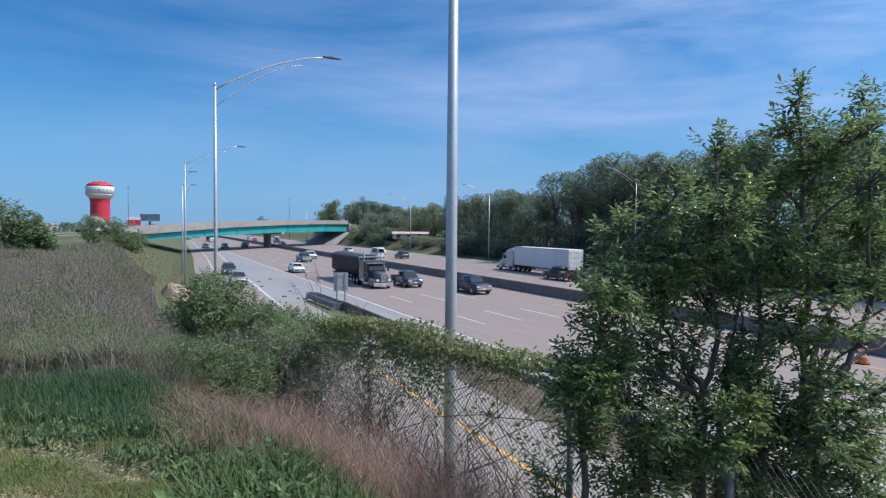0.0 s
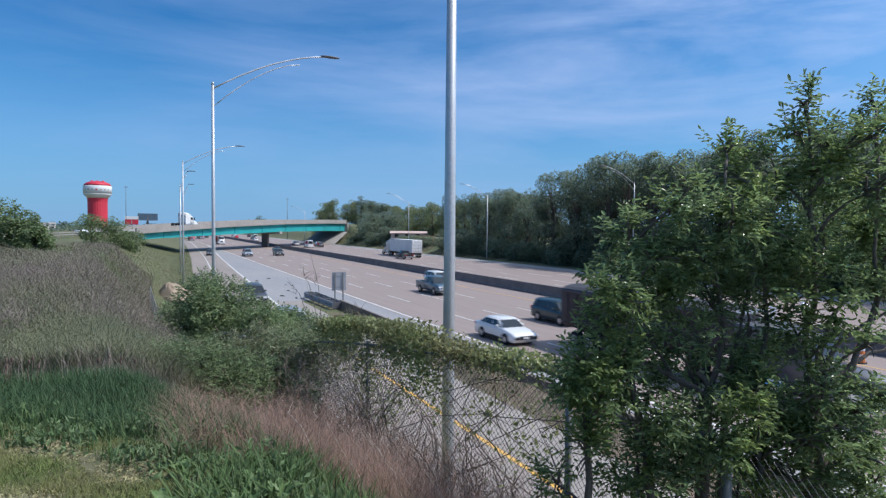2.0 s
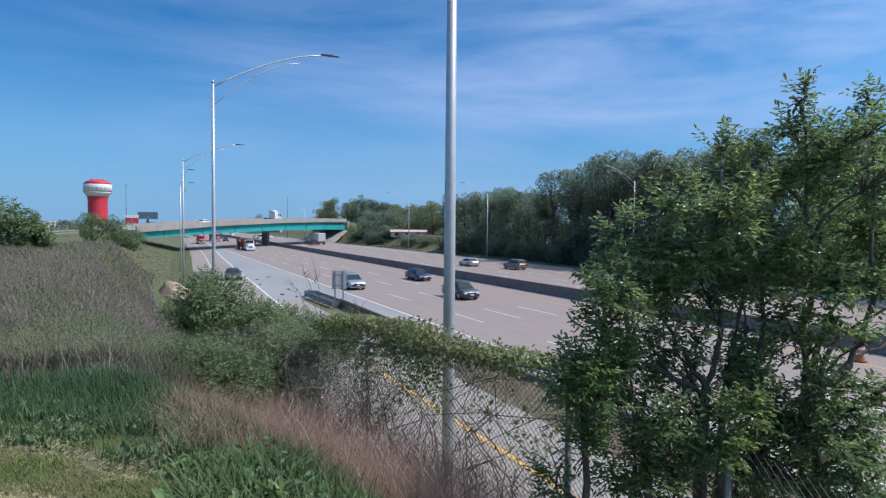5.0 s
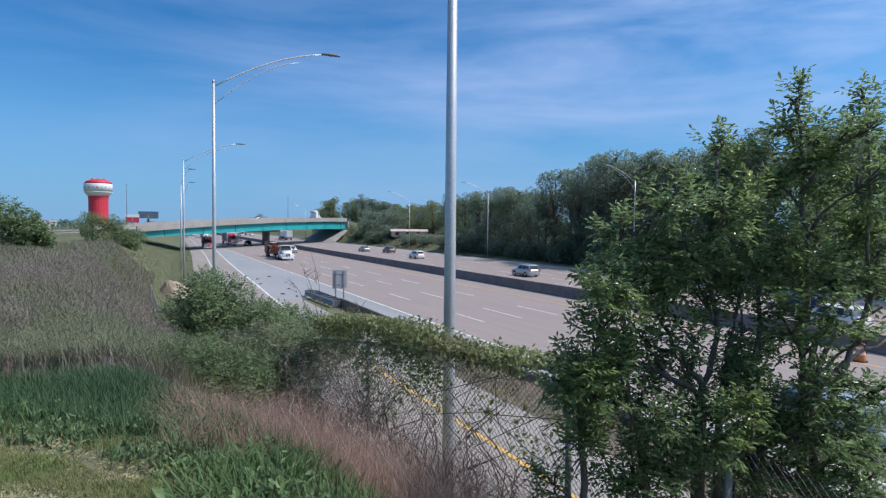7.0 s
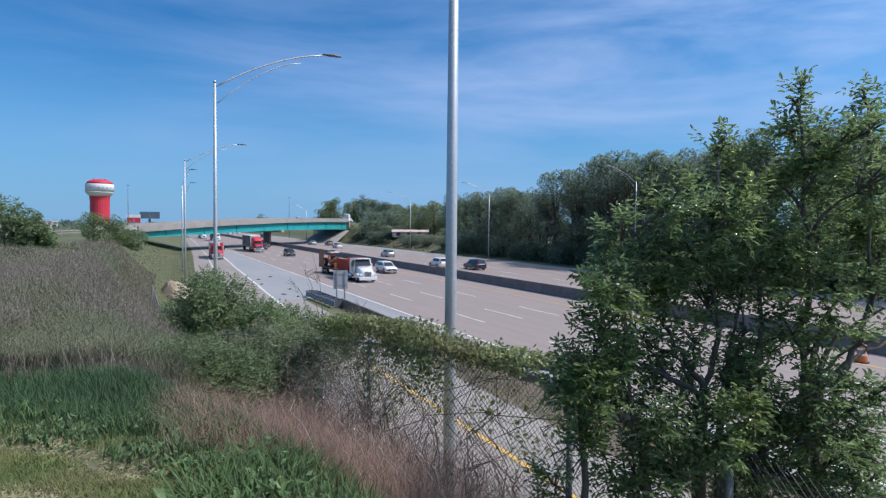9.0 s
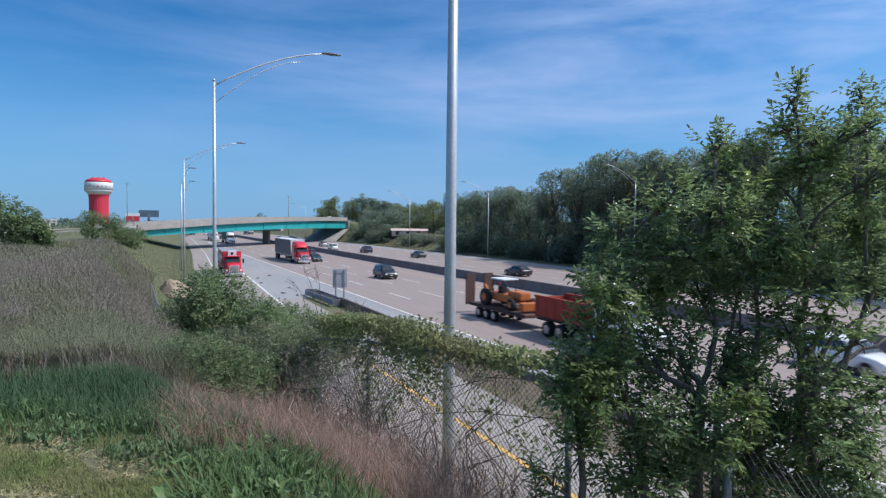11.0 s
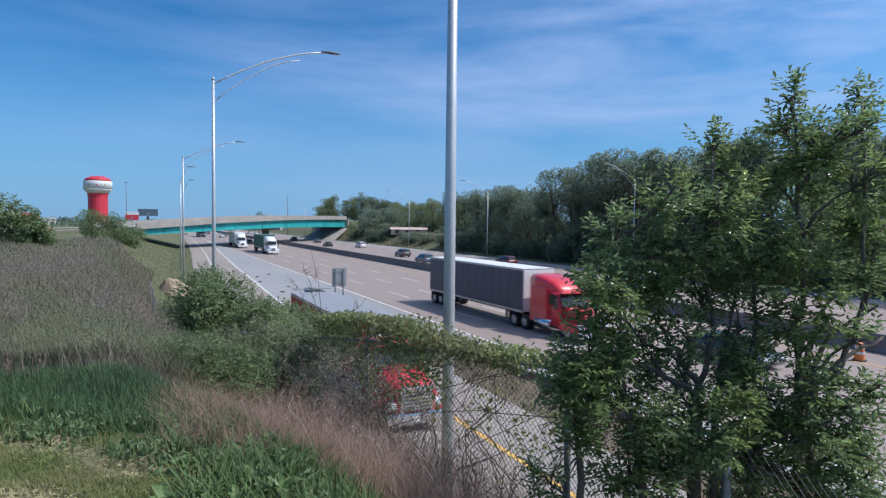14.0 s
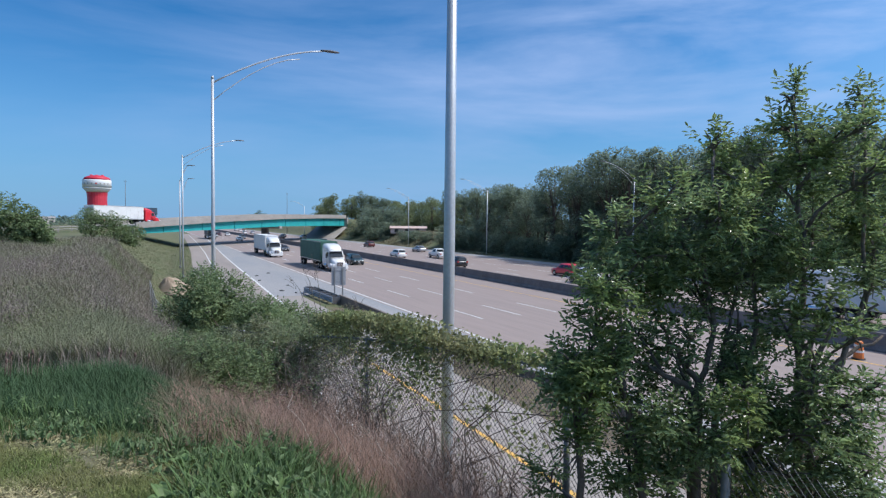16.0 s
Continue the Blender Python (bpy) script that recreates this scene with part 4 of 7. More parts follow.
    blades("dead_stalk_twigs", q, rng.uniform(0.03, 0.13, len(q)), 0.0022, 1.3, LEAF["dry"], "fine reddish brown side twigs of the dead stalks", "weeds", 41)
    # brown stalks standing in bunches above the field weeds
    p = scatter(rng, 26000, -0.80, -0.44, 9.5, 62, None, 1.3)
    p = p[(p[:, 2] > 0.6)]
    p = p[patchy(p, 0.9, 43) * patchy(p, 3.0, 44) > 0.36]
    d = np.hypot(p[:, 0], p[:, 1])
    h = rng.uniform(0.5, 1.15, len(p))
    blades("field_stalks", p, h, 0.004 + d * 0.00025, 0.45, LEAF["stalk"], "dark brown dead stalks standing in the field", "weeds", 45)
    k = np.repeat(np.arange(len(p)), 3)
    q = p[k] + np.stack([rng.normal(0, 0.07, len(k)), rng.normal(0, 0.07, len(k)), h[k] * rng.uniform(0.6, 1.0, len(k))], -1)
    n = len(q)
    tagged(leaf_cloud("field_stalk_heads", q, unit(rng, n) + [0, 0, 0.5], unit(rng, n), 0.03 + d[k] * 0.0011, 0.012 + d[k] * 0.0006, LEAF["stalk"]), "ragged brown heads of the dead field stalks", "weeds", kind="stuff")
    p = scatter(rng, 95000, -0.56, -0.27, 42, 175, None, 1.3)
    p = p[(p[:, 0] < ramp_left(p[:, 1]) - 2.9) & (((p[:, 0] - 2.3) / 1.7) ** 2 + ((p[:, 1] - 69) / 8) ** 2 > rng.uniform(0.6, 1.1, len(p))) & ((p[:, 0] > -1.5) | (p[:, 1] > 76))]
    blades("verge_grass", p, rng.uniform(0.04, 0.13, len(p)), 0.015 + 0.0003 * p[:, 1], 0.8, LEAF["verge"], "green verge grass below the overpass", "grass", 6)
    p = np.stack([rng.uniform(67, 82, 16000), rng.uniform(118, 200, 16000), np.zeros(16000)], -1)
    p[:, 2] = height(p[:, 0], p[:, 1])
    p = p[patchy(p, 2.5, 23) > 0.3]
    blades("bank_grass", p, rng.uniform(0.2, 0.6, len(p)), 0.1, 0.8, LEAF["strip"], "dry tan grass on the bank beyond the far lanes", "grass", 10)
    p = np.stack([rng.uniform(12.9, 14.7, 9000), rng.uniform(4, 48, 9000), np.zeros(9000)], -1)
    p[:, 2] = 0.42 * smooth01((p[:, 0] - 12.86) / 1.94) - 0.06
    p = p[rng.uniform(0, 1, len(p)) < 0.2 + patchy(p, 0.7, 15)]
    blades("strip_grass", p, rng.uniform(0.08, 0.3, len(p)), 0.02, 0.9, LEAF["strip"], "dry brown grass on the dirt beside the wall", "grass", 9)


undergrowth()


def seed_heads():
    rng = np.random.default_rng(8)
    p = np.concatenate([scatter(rng, 7, -0.75, -0.67, 7.8, 8.8), scatter(rng, 5, -0.60, -0.49, 8.0, 9.0)])
    bm = bmesh.new()
    for q in p:
        h = rng.uniform(0.28, 0.5)
        tube(bm, [q, q + [0.03, 0, h]], [0.006, 0.004], 4)
        bmesh.ops.create_icosphere(bm, subdivisions=1, radius=0.022, matrix=Matrix.Translation(q + [0.03, 0, h]) @ Matrix.Diagonal((0.8, 0.8, 1.8, 1)))
    return tagged(part("dead_weed_heads", bm, LEAF["seed"]), "dark dead seed heads on brown stalks", "weeds", kind="stuff")


seed_heads()


def lump_shrub(name, label, category, lumps, deep, dens, leaf, mat, root, seed, spray=5, stem=0.02, droop=0.15, jit=0.5, near=0.0, foot=0.25, mains=(), lance=False, slim=0.5):
    """A shrub with stems that run from its root to every lump of foliage; lumps: sideways, height, radius in metres, seen across the slope."""
    rng = np.random.default_rng(seed)
    t = empty(name, None, label, category)
    cs, ws, outs = [], [], []
    R0 = Vector(root)
    trunk = []
    for line in mains:
        pts = []
        for lat, z in line:
            d = deep - near * max(0.0, EYE[2] - 1.0 - z) * 0.8
            x, y = spot(lat * d / deep, d)
            pts.append(Vector((x, y, EYE[2] + (z - EYE[2]) * d / deep)))
        low = pts[0].copy()
        low.z = float(height(low.x, low.y)) - 0.1
        pts = [low] + pts
        fine = []
        for a, c in zip(pts, pts[1:]):
            for u in (0, 0.25, 0.5, 0.75):
                fine.append(a.lerp(c, u) + Vector(unit(rng, 1)[0]) * 0.022)
        fine.append(pts[-1])
        part("trunk", tube(bmesh.new(), fine, [stem * (1.25 - 0.95 * k / (len(fine) - 1)) for k in range(len(fine))], 7), LEAF["bark"], t)
        trunk += fine[3:]
    for lat, z, r, *more in lumps:
        d = deep + rng.uniform(-jit, jit) - near * max(0.0, EYE[2] - 1.0 - z)
        x, y = spot(lat * d / deep, d)
        z, r = EYE[2] + (z - EYE[2]) * d / deep, r * d / deep
        c = Vector((x, y, z))
        low = R0 + Vector((rng.uniform(-1, 1), rng.uniform(-1, 1), 0)) * foot
        if trunk:
            low = min(trunk, key=lambda q: (q - c).length + 1.5 * max(0.0, q.z - c.z + 0.3))
        mid = low.lerp(c, 0.5) + Vector((rng.uniform(-0.15, 0.15), rng.uniform(-0.15, 0.15), 0)) * (c - low).length * 0.6 + Vector((0, 0, 0.18 * (c - low).length * rng.uniform(-0.3, 1)))
        bm = bmesh.new()
        thick = stem * (0.55 if trunk else 1.0)
        tube(bm, [low, low.lerp(mid, 0.5) + Vector(unit(rng, 1)[0]) * 0.06 * (c - low).length, mid, c], [thick, thick * 0.8, thick * 0.6, thick * 0.3], 6)
        for _ in range(5):
            e = c + Vector(unit(rng, 1)[0]) * r * 0.95
            tube(bm, [mid.lerp(c, rng.uniform(0.3, 0.95)), c.lerp(e, 0.5) + Vector((0, 0, 0.05 * r)), e], [stem * 0.35, stem * 0.25, stem * 0.1], 4)
        part("stem", bm, LEAF["bark"], t)
        n = max(3, int(dens * r * r * (more[0] if more else 1)))
        if trunk:
            heads = unit(rng, 14) * (rng.uniform(0.1, 1, (14, 1)) ** 0.5) * r * 0.9
            o = heads[rng.integers(0, 14, n)] + unit(rng, n) * (rng.uniform(0, 1, (n, 1)) ** 0.5) * r * 0.36
        else:
            o = unit(rng, n) * (rng.uniform(0, 1, (n, 1)) ** 0.45) * r
        base = np.array(c) + o
        way = unit(rng, n) * 0.7 + o / r * 0.8 + [0, 0, 0.25]
        way /= np.linalg.norm(way, axis=1, keepdims=True)
        sd = np.cross(way, [0, 0, 1.0]) + 1e-6
        sd /= np.linalg.norm(sd, axis=1, keepdims=True)
        for k in range(spray):
            u = (k // 2 + 0.4) * leaf * 0.75
            sg = 1 if k % 2 else -1
            if k == spray - 1 and spray % 2:
                ww, off = way, 0
            else:
                ww, off = way * 0.5 + sd * sg, sg
            ww = ww + [0, 0, -droop] + rng.normal(0, 0.22, way.shape)
            cs.append(base + way * u + sd * off * leaf * 0.42)
            ws.append(ww)
            outs.append(o / r)
    cs, ws, outs = np.concatenate(cs), np.concatenate(ws), np.concatenate(outs)
    n = len(cs)
    up = np.array([[0, 0, 0.7]]) + outs * 0.6 + rng.normal(0, 0.38, (n, 3))
    tagged(leaf_cloud("foliage", cs, ws, up, leaf * rng.uniform(0.65, 1.25, n), leaf * slim * rng.uniform(0.7, 1.2, n), LEAF[mat], t, lance=lance), kind="stuff")
    return t


def front_tree():
    """Clumps of foliage: sideways, height, radius in metres; the stems: sideways, height."""
    crown = [
        (2.83, 8.16, 0.12), (2.79, 7.93, 0.15), (2.93, 7.9, 0.13), (3.03, 7.86, 0.12), (3.4, 8.14, 0.13), (3.33, 7.9, 0.12), (3.47, 7.93, 0.13), (2.2, 7.78, 0.12), (2.24, 7.58, 0.16), (3.08, 7.62, 0.28), (2.63, 7.55, 0.22), (3.5, 7.5, 0.27), (1.84, 7.32, 0.22), (2.48, 7.13, 0.35),
        (3.04, 7.11, 0.35), (1.44, 7.07, 0.2), (3.54, 6.97, 0.32), (1.93, 6.93, 0.36), (1.36, 6.72, 0.23), (2.39, 6.72, 0.28), (3.56, 6.67, 0.21), (2.97, 6.65, 0.32),
        (1.79, 6.63, 0.25), (1.46, 6.46, 0.17),
    ]
    middle = [
        (2.48, 6.3, 0.19), (1.29, 6.25, 0.22), (2.85, 6.25, 0.17), (1.6, 6.25, 0.19), (2.06, 6.21, 0.18), (3.45, 6.21, 0.13), (3.04, 6.16, 0.18), (1.83, 6.12, 0.17),
        (1.35, 6.09, 0.19), (2.57, 6.02, 0.25), (1.08, 6, 0.17), (2.32, 5.95, 0.16), (1.02, 5.79, 0.25), (1.46, 5.79, 0.31), (1.93, 5.79, 0.2), (3.08, 5.79, 0.23),
        (3.59, 5.79, 0.13), (1.25, 5.72, 0.2),
    ]
    skirt = [
        (3.34, 5.63, 0.19), (2.57, 5.56, 0.26), (3.52, 5.47, 0.23), (1.83, 5.47, 0.23), (2.16, 5.42, 0.34), (3.04, 5.42, 0.26), (2.85, 5.4, 0.29), 
        (3.41, 5.28, 0.27), (1.2, 5.25, 0.24), (1.56, 5.12, 0.35), (2.85, 5.05, 0.25), (0.9, 4.98, 0.16), (3.55, 5, 0.26), (2.39, 4.98, 0.31), (3.18, 4.96, 0.27),
        (1.93, 4.91, 0.28),
    ]
    lobe = [
        (1.13, 5.93, 0.2), (1.22, 5.72, 0.2), (1.06, 5.8, 0.16), (1.38, 6.02, 0.16), (2.5, 5.85, 0.2), (2.7, 5.5, 0.22), (2.55, 5.2, 0.26), (1.3, 6.55, 0.2), (1.65, 6.85, 0.22), (2.15, 6.55, 0.22), (2.3, 7.2, 0.22), (2.75, 6.9, 0.25),
    ]
    mains = [
        [(3.04, 5), (2.97, 5.75), (2.94, 6.21), (3.0, 6.76), (2.92, 7.37), (2.84, 8.18)],
        [(2.16, 5), (2.11, 5.65), (2.26, 6.21), (2.16, 6.76), (2.21, 7.6)],
        [(1.69, 5), (1.56, 5.56), (1.5, 6.12), (1.42, 6.9)],
        [(3.08, 5.28), (3.31, 6.02), (3.5, 6.58), (3.41, 8.14)],
        [(2.62, 5), (2.53, 5.75), (2.6, 6.49), (2.55, 7.41)],
        [(1.19, 5), (1.14, 5.47), (1.28, 6.21)],
        [(2.97, 5.69), (3.2, 6.2), (3.6, 6.48)],
        [(3.04, 5.83), (3.31, 6.01), (3.65, 6.22)],
        [(3.08, 5.85), (3.3, 5.87), (3.63, 5.75)],
        [(3.04, 6.0), (3.13, 6.38), (3.22, 6.57)],
        [(2.16, 5.78), (1.93, 6.1), (1.76, 6.38)],
        [(2.3, 5.74), (2.34, 6.1), (2.39, 6.38)],
        [(2.1, 5.74), (1.79, 5.92), (1.6, 6.0)],
    ]
    x, y = spot(2.55, 5.0)
    return lump_shrub("young_ash_tree", "young many-stemmed tree with dense dark green leaflets beside the fence", "tree", [(a, b, c, 1.25) for a, b, c in crown] + middle + [(a, b, c, 1.15) for a, b, c in skirt] + [(a, b, c, 1.7) for a, b, c in lobe], 5.0, 1330, 0.062, "tree", (x, y, float(height(x, y)) - 0.1), 77, spray=7, stem=0.032, jit=0.5, near=0.2, foot=0.45, mains=mains, lance=True, slim=0.4)


ash = front_tree()


def bank_bushes():
    deep = 20
    lumps = [
        (-6.74, 3.4, 0.9), (-6.2, 3.2, 0.85), (-7.3, 3.0, 0.9),
        (-7.76, 5.15, 0.47), (-8.04, 4.6, 0.75), (-7.11, 4.41, 0.96), (-8.59, 3.76, 0.85), (-7.48, 3.58, 1.17), (-6.28, 3.54, 0.94), (-5.35, 3.12, 0.89), (-4.56, 2.93, 0.72),
        (-6.09, 3.91, 0.72), (-5.41, 3.76, 0.72), (-4.7, 3.62, 0.72), (-4.06, 3.43, 0.68), (-3.44, 3.28, 0.6), (-5.81, 3.39, 0.94), (-6.56, 3.02, 1.17), (-5.6, 2.6, 0.95),
        (-4.6, 3.0, 0.65), (-8.04, 2.65, 0.96), (-8.96, 2.93, 0.64),
    ]
    x, y = spot(-6.6, deep)
    lump_shrub("hedge_bush", "large rounded green bush growing along the fence", "bush", lumps, deep, 900, 0.12, "bush", (x, y, float(height(x, y)) - 0.1), 78, spray=5, stem=0.04, jit=1.6)


bank_bushes()


def lower_bush():
    deep = 12.5
    lumps = [
        (-3.75, 4.7, 0.43), (-3.23, 4.72, 0.41), (-2.71, 4.74, 0.38), (-2.3, 4.65, 0.34), (-5.37, 4.33, 0.43), (-4.79, 4.15, 0.51), (-4.1, 4.21, 0.56),
        (-3.4, 4.21, 0.56), (-2.77, 4.33, 0.51), (-2.4, 4.15, 0.34), (-5.02, 3.75, 0.38), (-4.21, 3.69, 0.46), (-3.29, 3.57, 0.48), (-2.85, 3.6, 0.33),
        (-2.94, 3.23, 0.33), (-5.6, 3.95, 0.42), (-5.3, 4.0, 0.45), (-4.5, 4.45, 0.5), (-3.8, 3.95, 0.5), (-3.0, 3.95, 0.45), (-4.7, 3.4, 0.4), (-3.8, 3.3, 0.4), (-3.3, 4.45, 0.42),
    ]
    x, y = spot(-3.6, deep)
    lump_shrub("bramble_bush", "grey-green bramble bush in front of the fence", "bush", lumps, deep, 1700, 0.07, "bramble", (x, y, float(height(x, y)) - 0.1), 79, spray=5, stem=0.02, jit=1.0, foot=0.8)


lower_bush()


def low_bramble():
    deep = 10.5
    lumps = [
        (-4.6, 4.85, 0.33), (-4.2, 4.78, 0.38), (-3.8, 4.68, 0.40), (-3.4, 4.58, 0.40), (-3.0, 4.48, 0.38), (-4.0, 4.38, 0.35), (-3.3, 4.18, 0.35), (-2.7, 4.3, 0.33),
        (-4.95, 4.82, 0.26), (-2.35, 4.2, 0.3), (-2.9, 4.05, 0.3), (-4.5, 4.5, 0.3), (-3.6, 4.3, 0.33),
    ]
    x, y = spot(-3.5, deep)
    lump_shrub("low_bramble", "low soft green bramble mound at the foot of the hedge", "bush", lumps, deep, 1500, 0.06, "bush", (x, y, float(height(x, y)) - 0.1), 83, spray=5, stem=0.014, jit=0.7, foot=0.9)


low_bramble()


def fallen_stems():
    """Long pale dead stems lying slanted over the dry grass."""
    rng = np.random.default_rng(87)
    for a0, d0, a1, d1 in ((-0.20, 7.6, -0.03, 5.0), (-0.16, 7.0, -0.06, 4.7), (-0.26, 6.6, -0.12, 4.6), (-0.12, 7.8, 0.02, 5.4), (-0.23, 8.2, -0.10, 6.0), (-0.30, 6.2, -0.19, 4.5), (-0.08, 7.0, 0.03, 4.8)):
        (x0, y0), (x1, y1) = spot(a0 * d0, d0), spot(a1 * d1, d1)
        p, q = Vector((x0, y0, float(height(x0, y0)) + 0.45)), Vector((x1, y1, float(height(x1, y1)) + 0.02))
        pts = [q.lerp(p, u) + Vector((rng.normal(0, 0.02), rng.normal(0, 0.02), 0.22 * math.sin(math.pi * u) + rng.normal(0, 0.01))) for u in np.linspace(0, 0.62, 8)]
        stem = empty("fallen_stem", None, "long pale dead plant stem leaning over dry grass", "stem", "fallen stems in the dry grass")
        bm = tube(bmesh.new(), pts, [0.006 - 0.0006 * k for k in range(8)], 5)
        for j in range(3, 8):
            e = pts[j] + Vector((rng.normal(0, 0.06), rng.normal(0, 0.06), rng.uniform(0.02, 0.12)))
            tube(bm, [pts[j], e], [0.0025, 0.0012], 4)
        part("stalk", bm, LEAF["pale_dry"], stem)


fallen_stems()


def bare_sapling():
    rng = np.random.default_rng(91)
    deep = 14.0
    at = lambda a, c: Vector((*spot(a, deep), c))
    t = empty("bare_sapling", None, "thin bare dead sapling standing behind the bush", "sapling")
    for a0, a1, a2, c2 in ((-2.71, -2.9, -3.29, 6.22), (-2.64, -2.8, -3.05, 6.48), (-2.75, -3.1, -3.58, 5.91), (-2.26, -2.1, -1.87, 5.22)):
        low = at(a0, 3.99)
        low.z = float(height(low.x, low.y)) - 0.05
        tip = at(a2, c2)
        mid = at(a1, 5.03)
        bm = bmesh.new()
        tube(bm, [low, low.lerp(mid, 0.6), mid, mid.lerp(tip, 0.5) + Vector((0.05, 0, 0.06)), tip], [0.010, 0.008, 0.007, 0.005, 0.002], 5)
        for k in range(7):
            p = mid.lerp(tip, rng.uniform(0.05, 0.9))
            e = p + Vector((rng.normal(0, 0.14), rng.normal(0, 0.14), rng.uniform(0.05, 0.3)))
            tube(bm, [p, p.lerp(e, 0.5) + Vector((0, 0, 0.02)), e], [0.005, 0.004, 0.002], 4)
        part("stem", bm, LEAF["bark"], t)


bare_sapling()


def fence_vine():
    rng = np.random.default_rng(17)
    t = empty("fence_vine", None, "green leafy vine with brown stems climbing over the fence", "vine")
    bm = bmesh.new()
    cs = []
    for k in range(42):
        y0 = rng.uniform(4.6, 12)
        pts = []
        for j in range(6):
            p = fence_at(y0 + 0.35 * j * rng.uniform(-1, 1.4))
            pts.append(p + Vector((rng.uniform(-0.12, 0.12), 0, min(1.9, 0.1 + 0.4 * j + rng.uniform(-0.15, 0.15)))))
        tube(bm, pts, [0.009, 0.008, 0.007, 0.006, 0.005, 0.003], 5)
    tagged(part("stem_tangle", bm, LEAF["twig"], t), kind="stuff")
    n = 6400
    y = 4.55 + 6.6 * rng.uniform(0, 1, n) ** 0.75
    for yy in y:
        p = fence_at(yy)
        lobe = 0.5 + 0.5 * math.sin(yy * 1.9) * math.sin(yy * 0.83 + 1)
        full = float(smooth01((yy - 6.1) / 1.6))
        thick = 0.04 + 0.10 * lobe + 0.12 * full + (0.2 if yy > 11.5 else 0.0)
        h = 1.88 + 0.34 * float(smooth01((yy - 5.6) / 3.6)) - abs(rng.normal(0, 1)) * thick + rng.uniform(0, 0.2) * lobe
        if rng.uniform() < 0.035:
            h = rng.uniform(0.9, 1.6)
        if h < 1.55 and abs(yy - 7.05) < 0.3:
            continue
        cs.append((p.x + rng.normal(0, 0.11), p.y, p.z + max(h, 0.15)))
    for k in range(26):
        y0, h0 = rng.uniform(4.9, 9.5), rng.uniform(0.7, 1.5)
        if abs(y0 - 7.05) < 0.5:
            continue
        for _ in range(22):
            h = h0 + rng.normal(0, 0.2)
            p = fence_at(y0 + (h0 - h) * 0.8 + rng.normal(0, 0.07))
            cs.append((p.x + rng.normal(0, 0.05), p.y, p.z + h))
    # thick curtains of leaves that hang at the posts
    for y0, h0, wide, high, many in ((9.1, 1.62, 0.2, 0.2, 300), (9.0, 1.15, 0.10, 0.25, 170), (9.9, 1.66, 0.3, 0.16, 220), (7.5, 1.62, 0.22, 0.22, 380), (7.15, 1.35, 0.10, 0.22, 120), (8.2, 1.75, 0.35, 0.13, 380), (10.8, 1.75, 0.35, 0.14, 140), (6.3, 1.86, 0.35, 0.08, 240)):
        for _ in range(many):
            p = fence_at(y0 + rng.normal(0, wide))
            cs.append((p.x + rng.normal(-0.03, 0.08), p.y, p.z + max(0.2, h0 + rng.normal(0, high))))
    n = len(cs)
    cs = np.array(cs)
    tagged(leaf_cloud("foliage", cs, unit(rng, n) + [0, 0, 0.2], unit(rng, n) * 0.7 + [0.2, -0.2, 0.6], 0.07 * rng.uniform(0.5, 1.35, n), 0.044 * rng.uniform(0.6, 1.3, n), LEAF["vine"], t), kind="stuff")
    return t


fence_vine()


def dead_brush():
    rng = np.random.default_rng(23)
    t = empty("dead_brush", None, "tangle of bare brown twigs in front of the fence", "brush")
    bm = bmesh.new()
    for k in range(230):
        y = rng.uniform(5.4, 11.5) if k < 170 else rng.uniform(8.8, 14.0)
        p = fence_at(y) + Vector((rng.uniform(-0.9, 0.1), 0, -0.15))
        p.z = float(height(p.x, p.y)) - 0.05
        d = Vector((rng.uniform(-0.5, 0.5), rng.uniform(-0.7, 0.7), 1)).normalized()
        L = rng.uniform(0.8, 1.9) * (0.62 if y < 7.4 else 1.0)
        pts, q = [p], p.copy()
        for j in range(6):
            d = (d + Vector((rng.normal(0, 0.32), rng.normal(0, 0.32), -0.10 * j * rng.uniform(0, 1)))).normalized()
            q = q + d * L / 6
            pts.append(q.copy())
        tube(bm, pts, [0.0085, 0.0075, 0.0065, 0.0055, 0.0045, 0.0035, 0.002], 4)
        for j in range(2, 6):
            e = pts[j] + Vector((rng.normal(0, 0.2), rng.normal(0, 0.25), rng.uniform(0, 0.3)))
            tube(bm, [pts[j], pts[j].lerp(e, 0.5) + Vector((0, 0, 0.03)), e], [0.004, 0.003, 0.002], 3)
    n = 3600
    yy = rng.uniform(7.6, 12.8, n)
    ps = np.array([fence_at(float(q)) for q in yy]) + np.stack([rng.uniform(-0.7, 0.1, n), np.zeros(n), rng.uniform(0.5, 1.75, n)], -1)
    tagged(leaf_cloud("dead_foliage", ps, unit(rng, n), unit(rng, n), rng.uniform(0.02, 0.05, n), rng.uniform(0.015, 0.03, n), LEAF["pale_dry"], t), "pale curled dead leaves", kind="stuff")
    tagged(part("twig_tangle", bm, LEAF["twig"], t), kind="stuff")
    return t


dead_brush()

# ---- far things ----
M["tower_red"] = material("red tower paint", (0.62, 0.035, 0.06), 0.5, vary=0.1, scale=0.1, fine=1)
M["tower_white"] = material("white tower paint", (0.78, 0.78, 0.78), 0.5, vary=0.08, scale=0.1, fine=1)
M["board"] = material("billboard panel", (0.10, 0.15, 0.20), 0.6, vary=0.2, scale=0.4, fine=3)
M["black"] = material("black paint", (0.02, 0.02, 0.022), 0.5, vary=0.2)


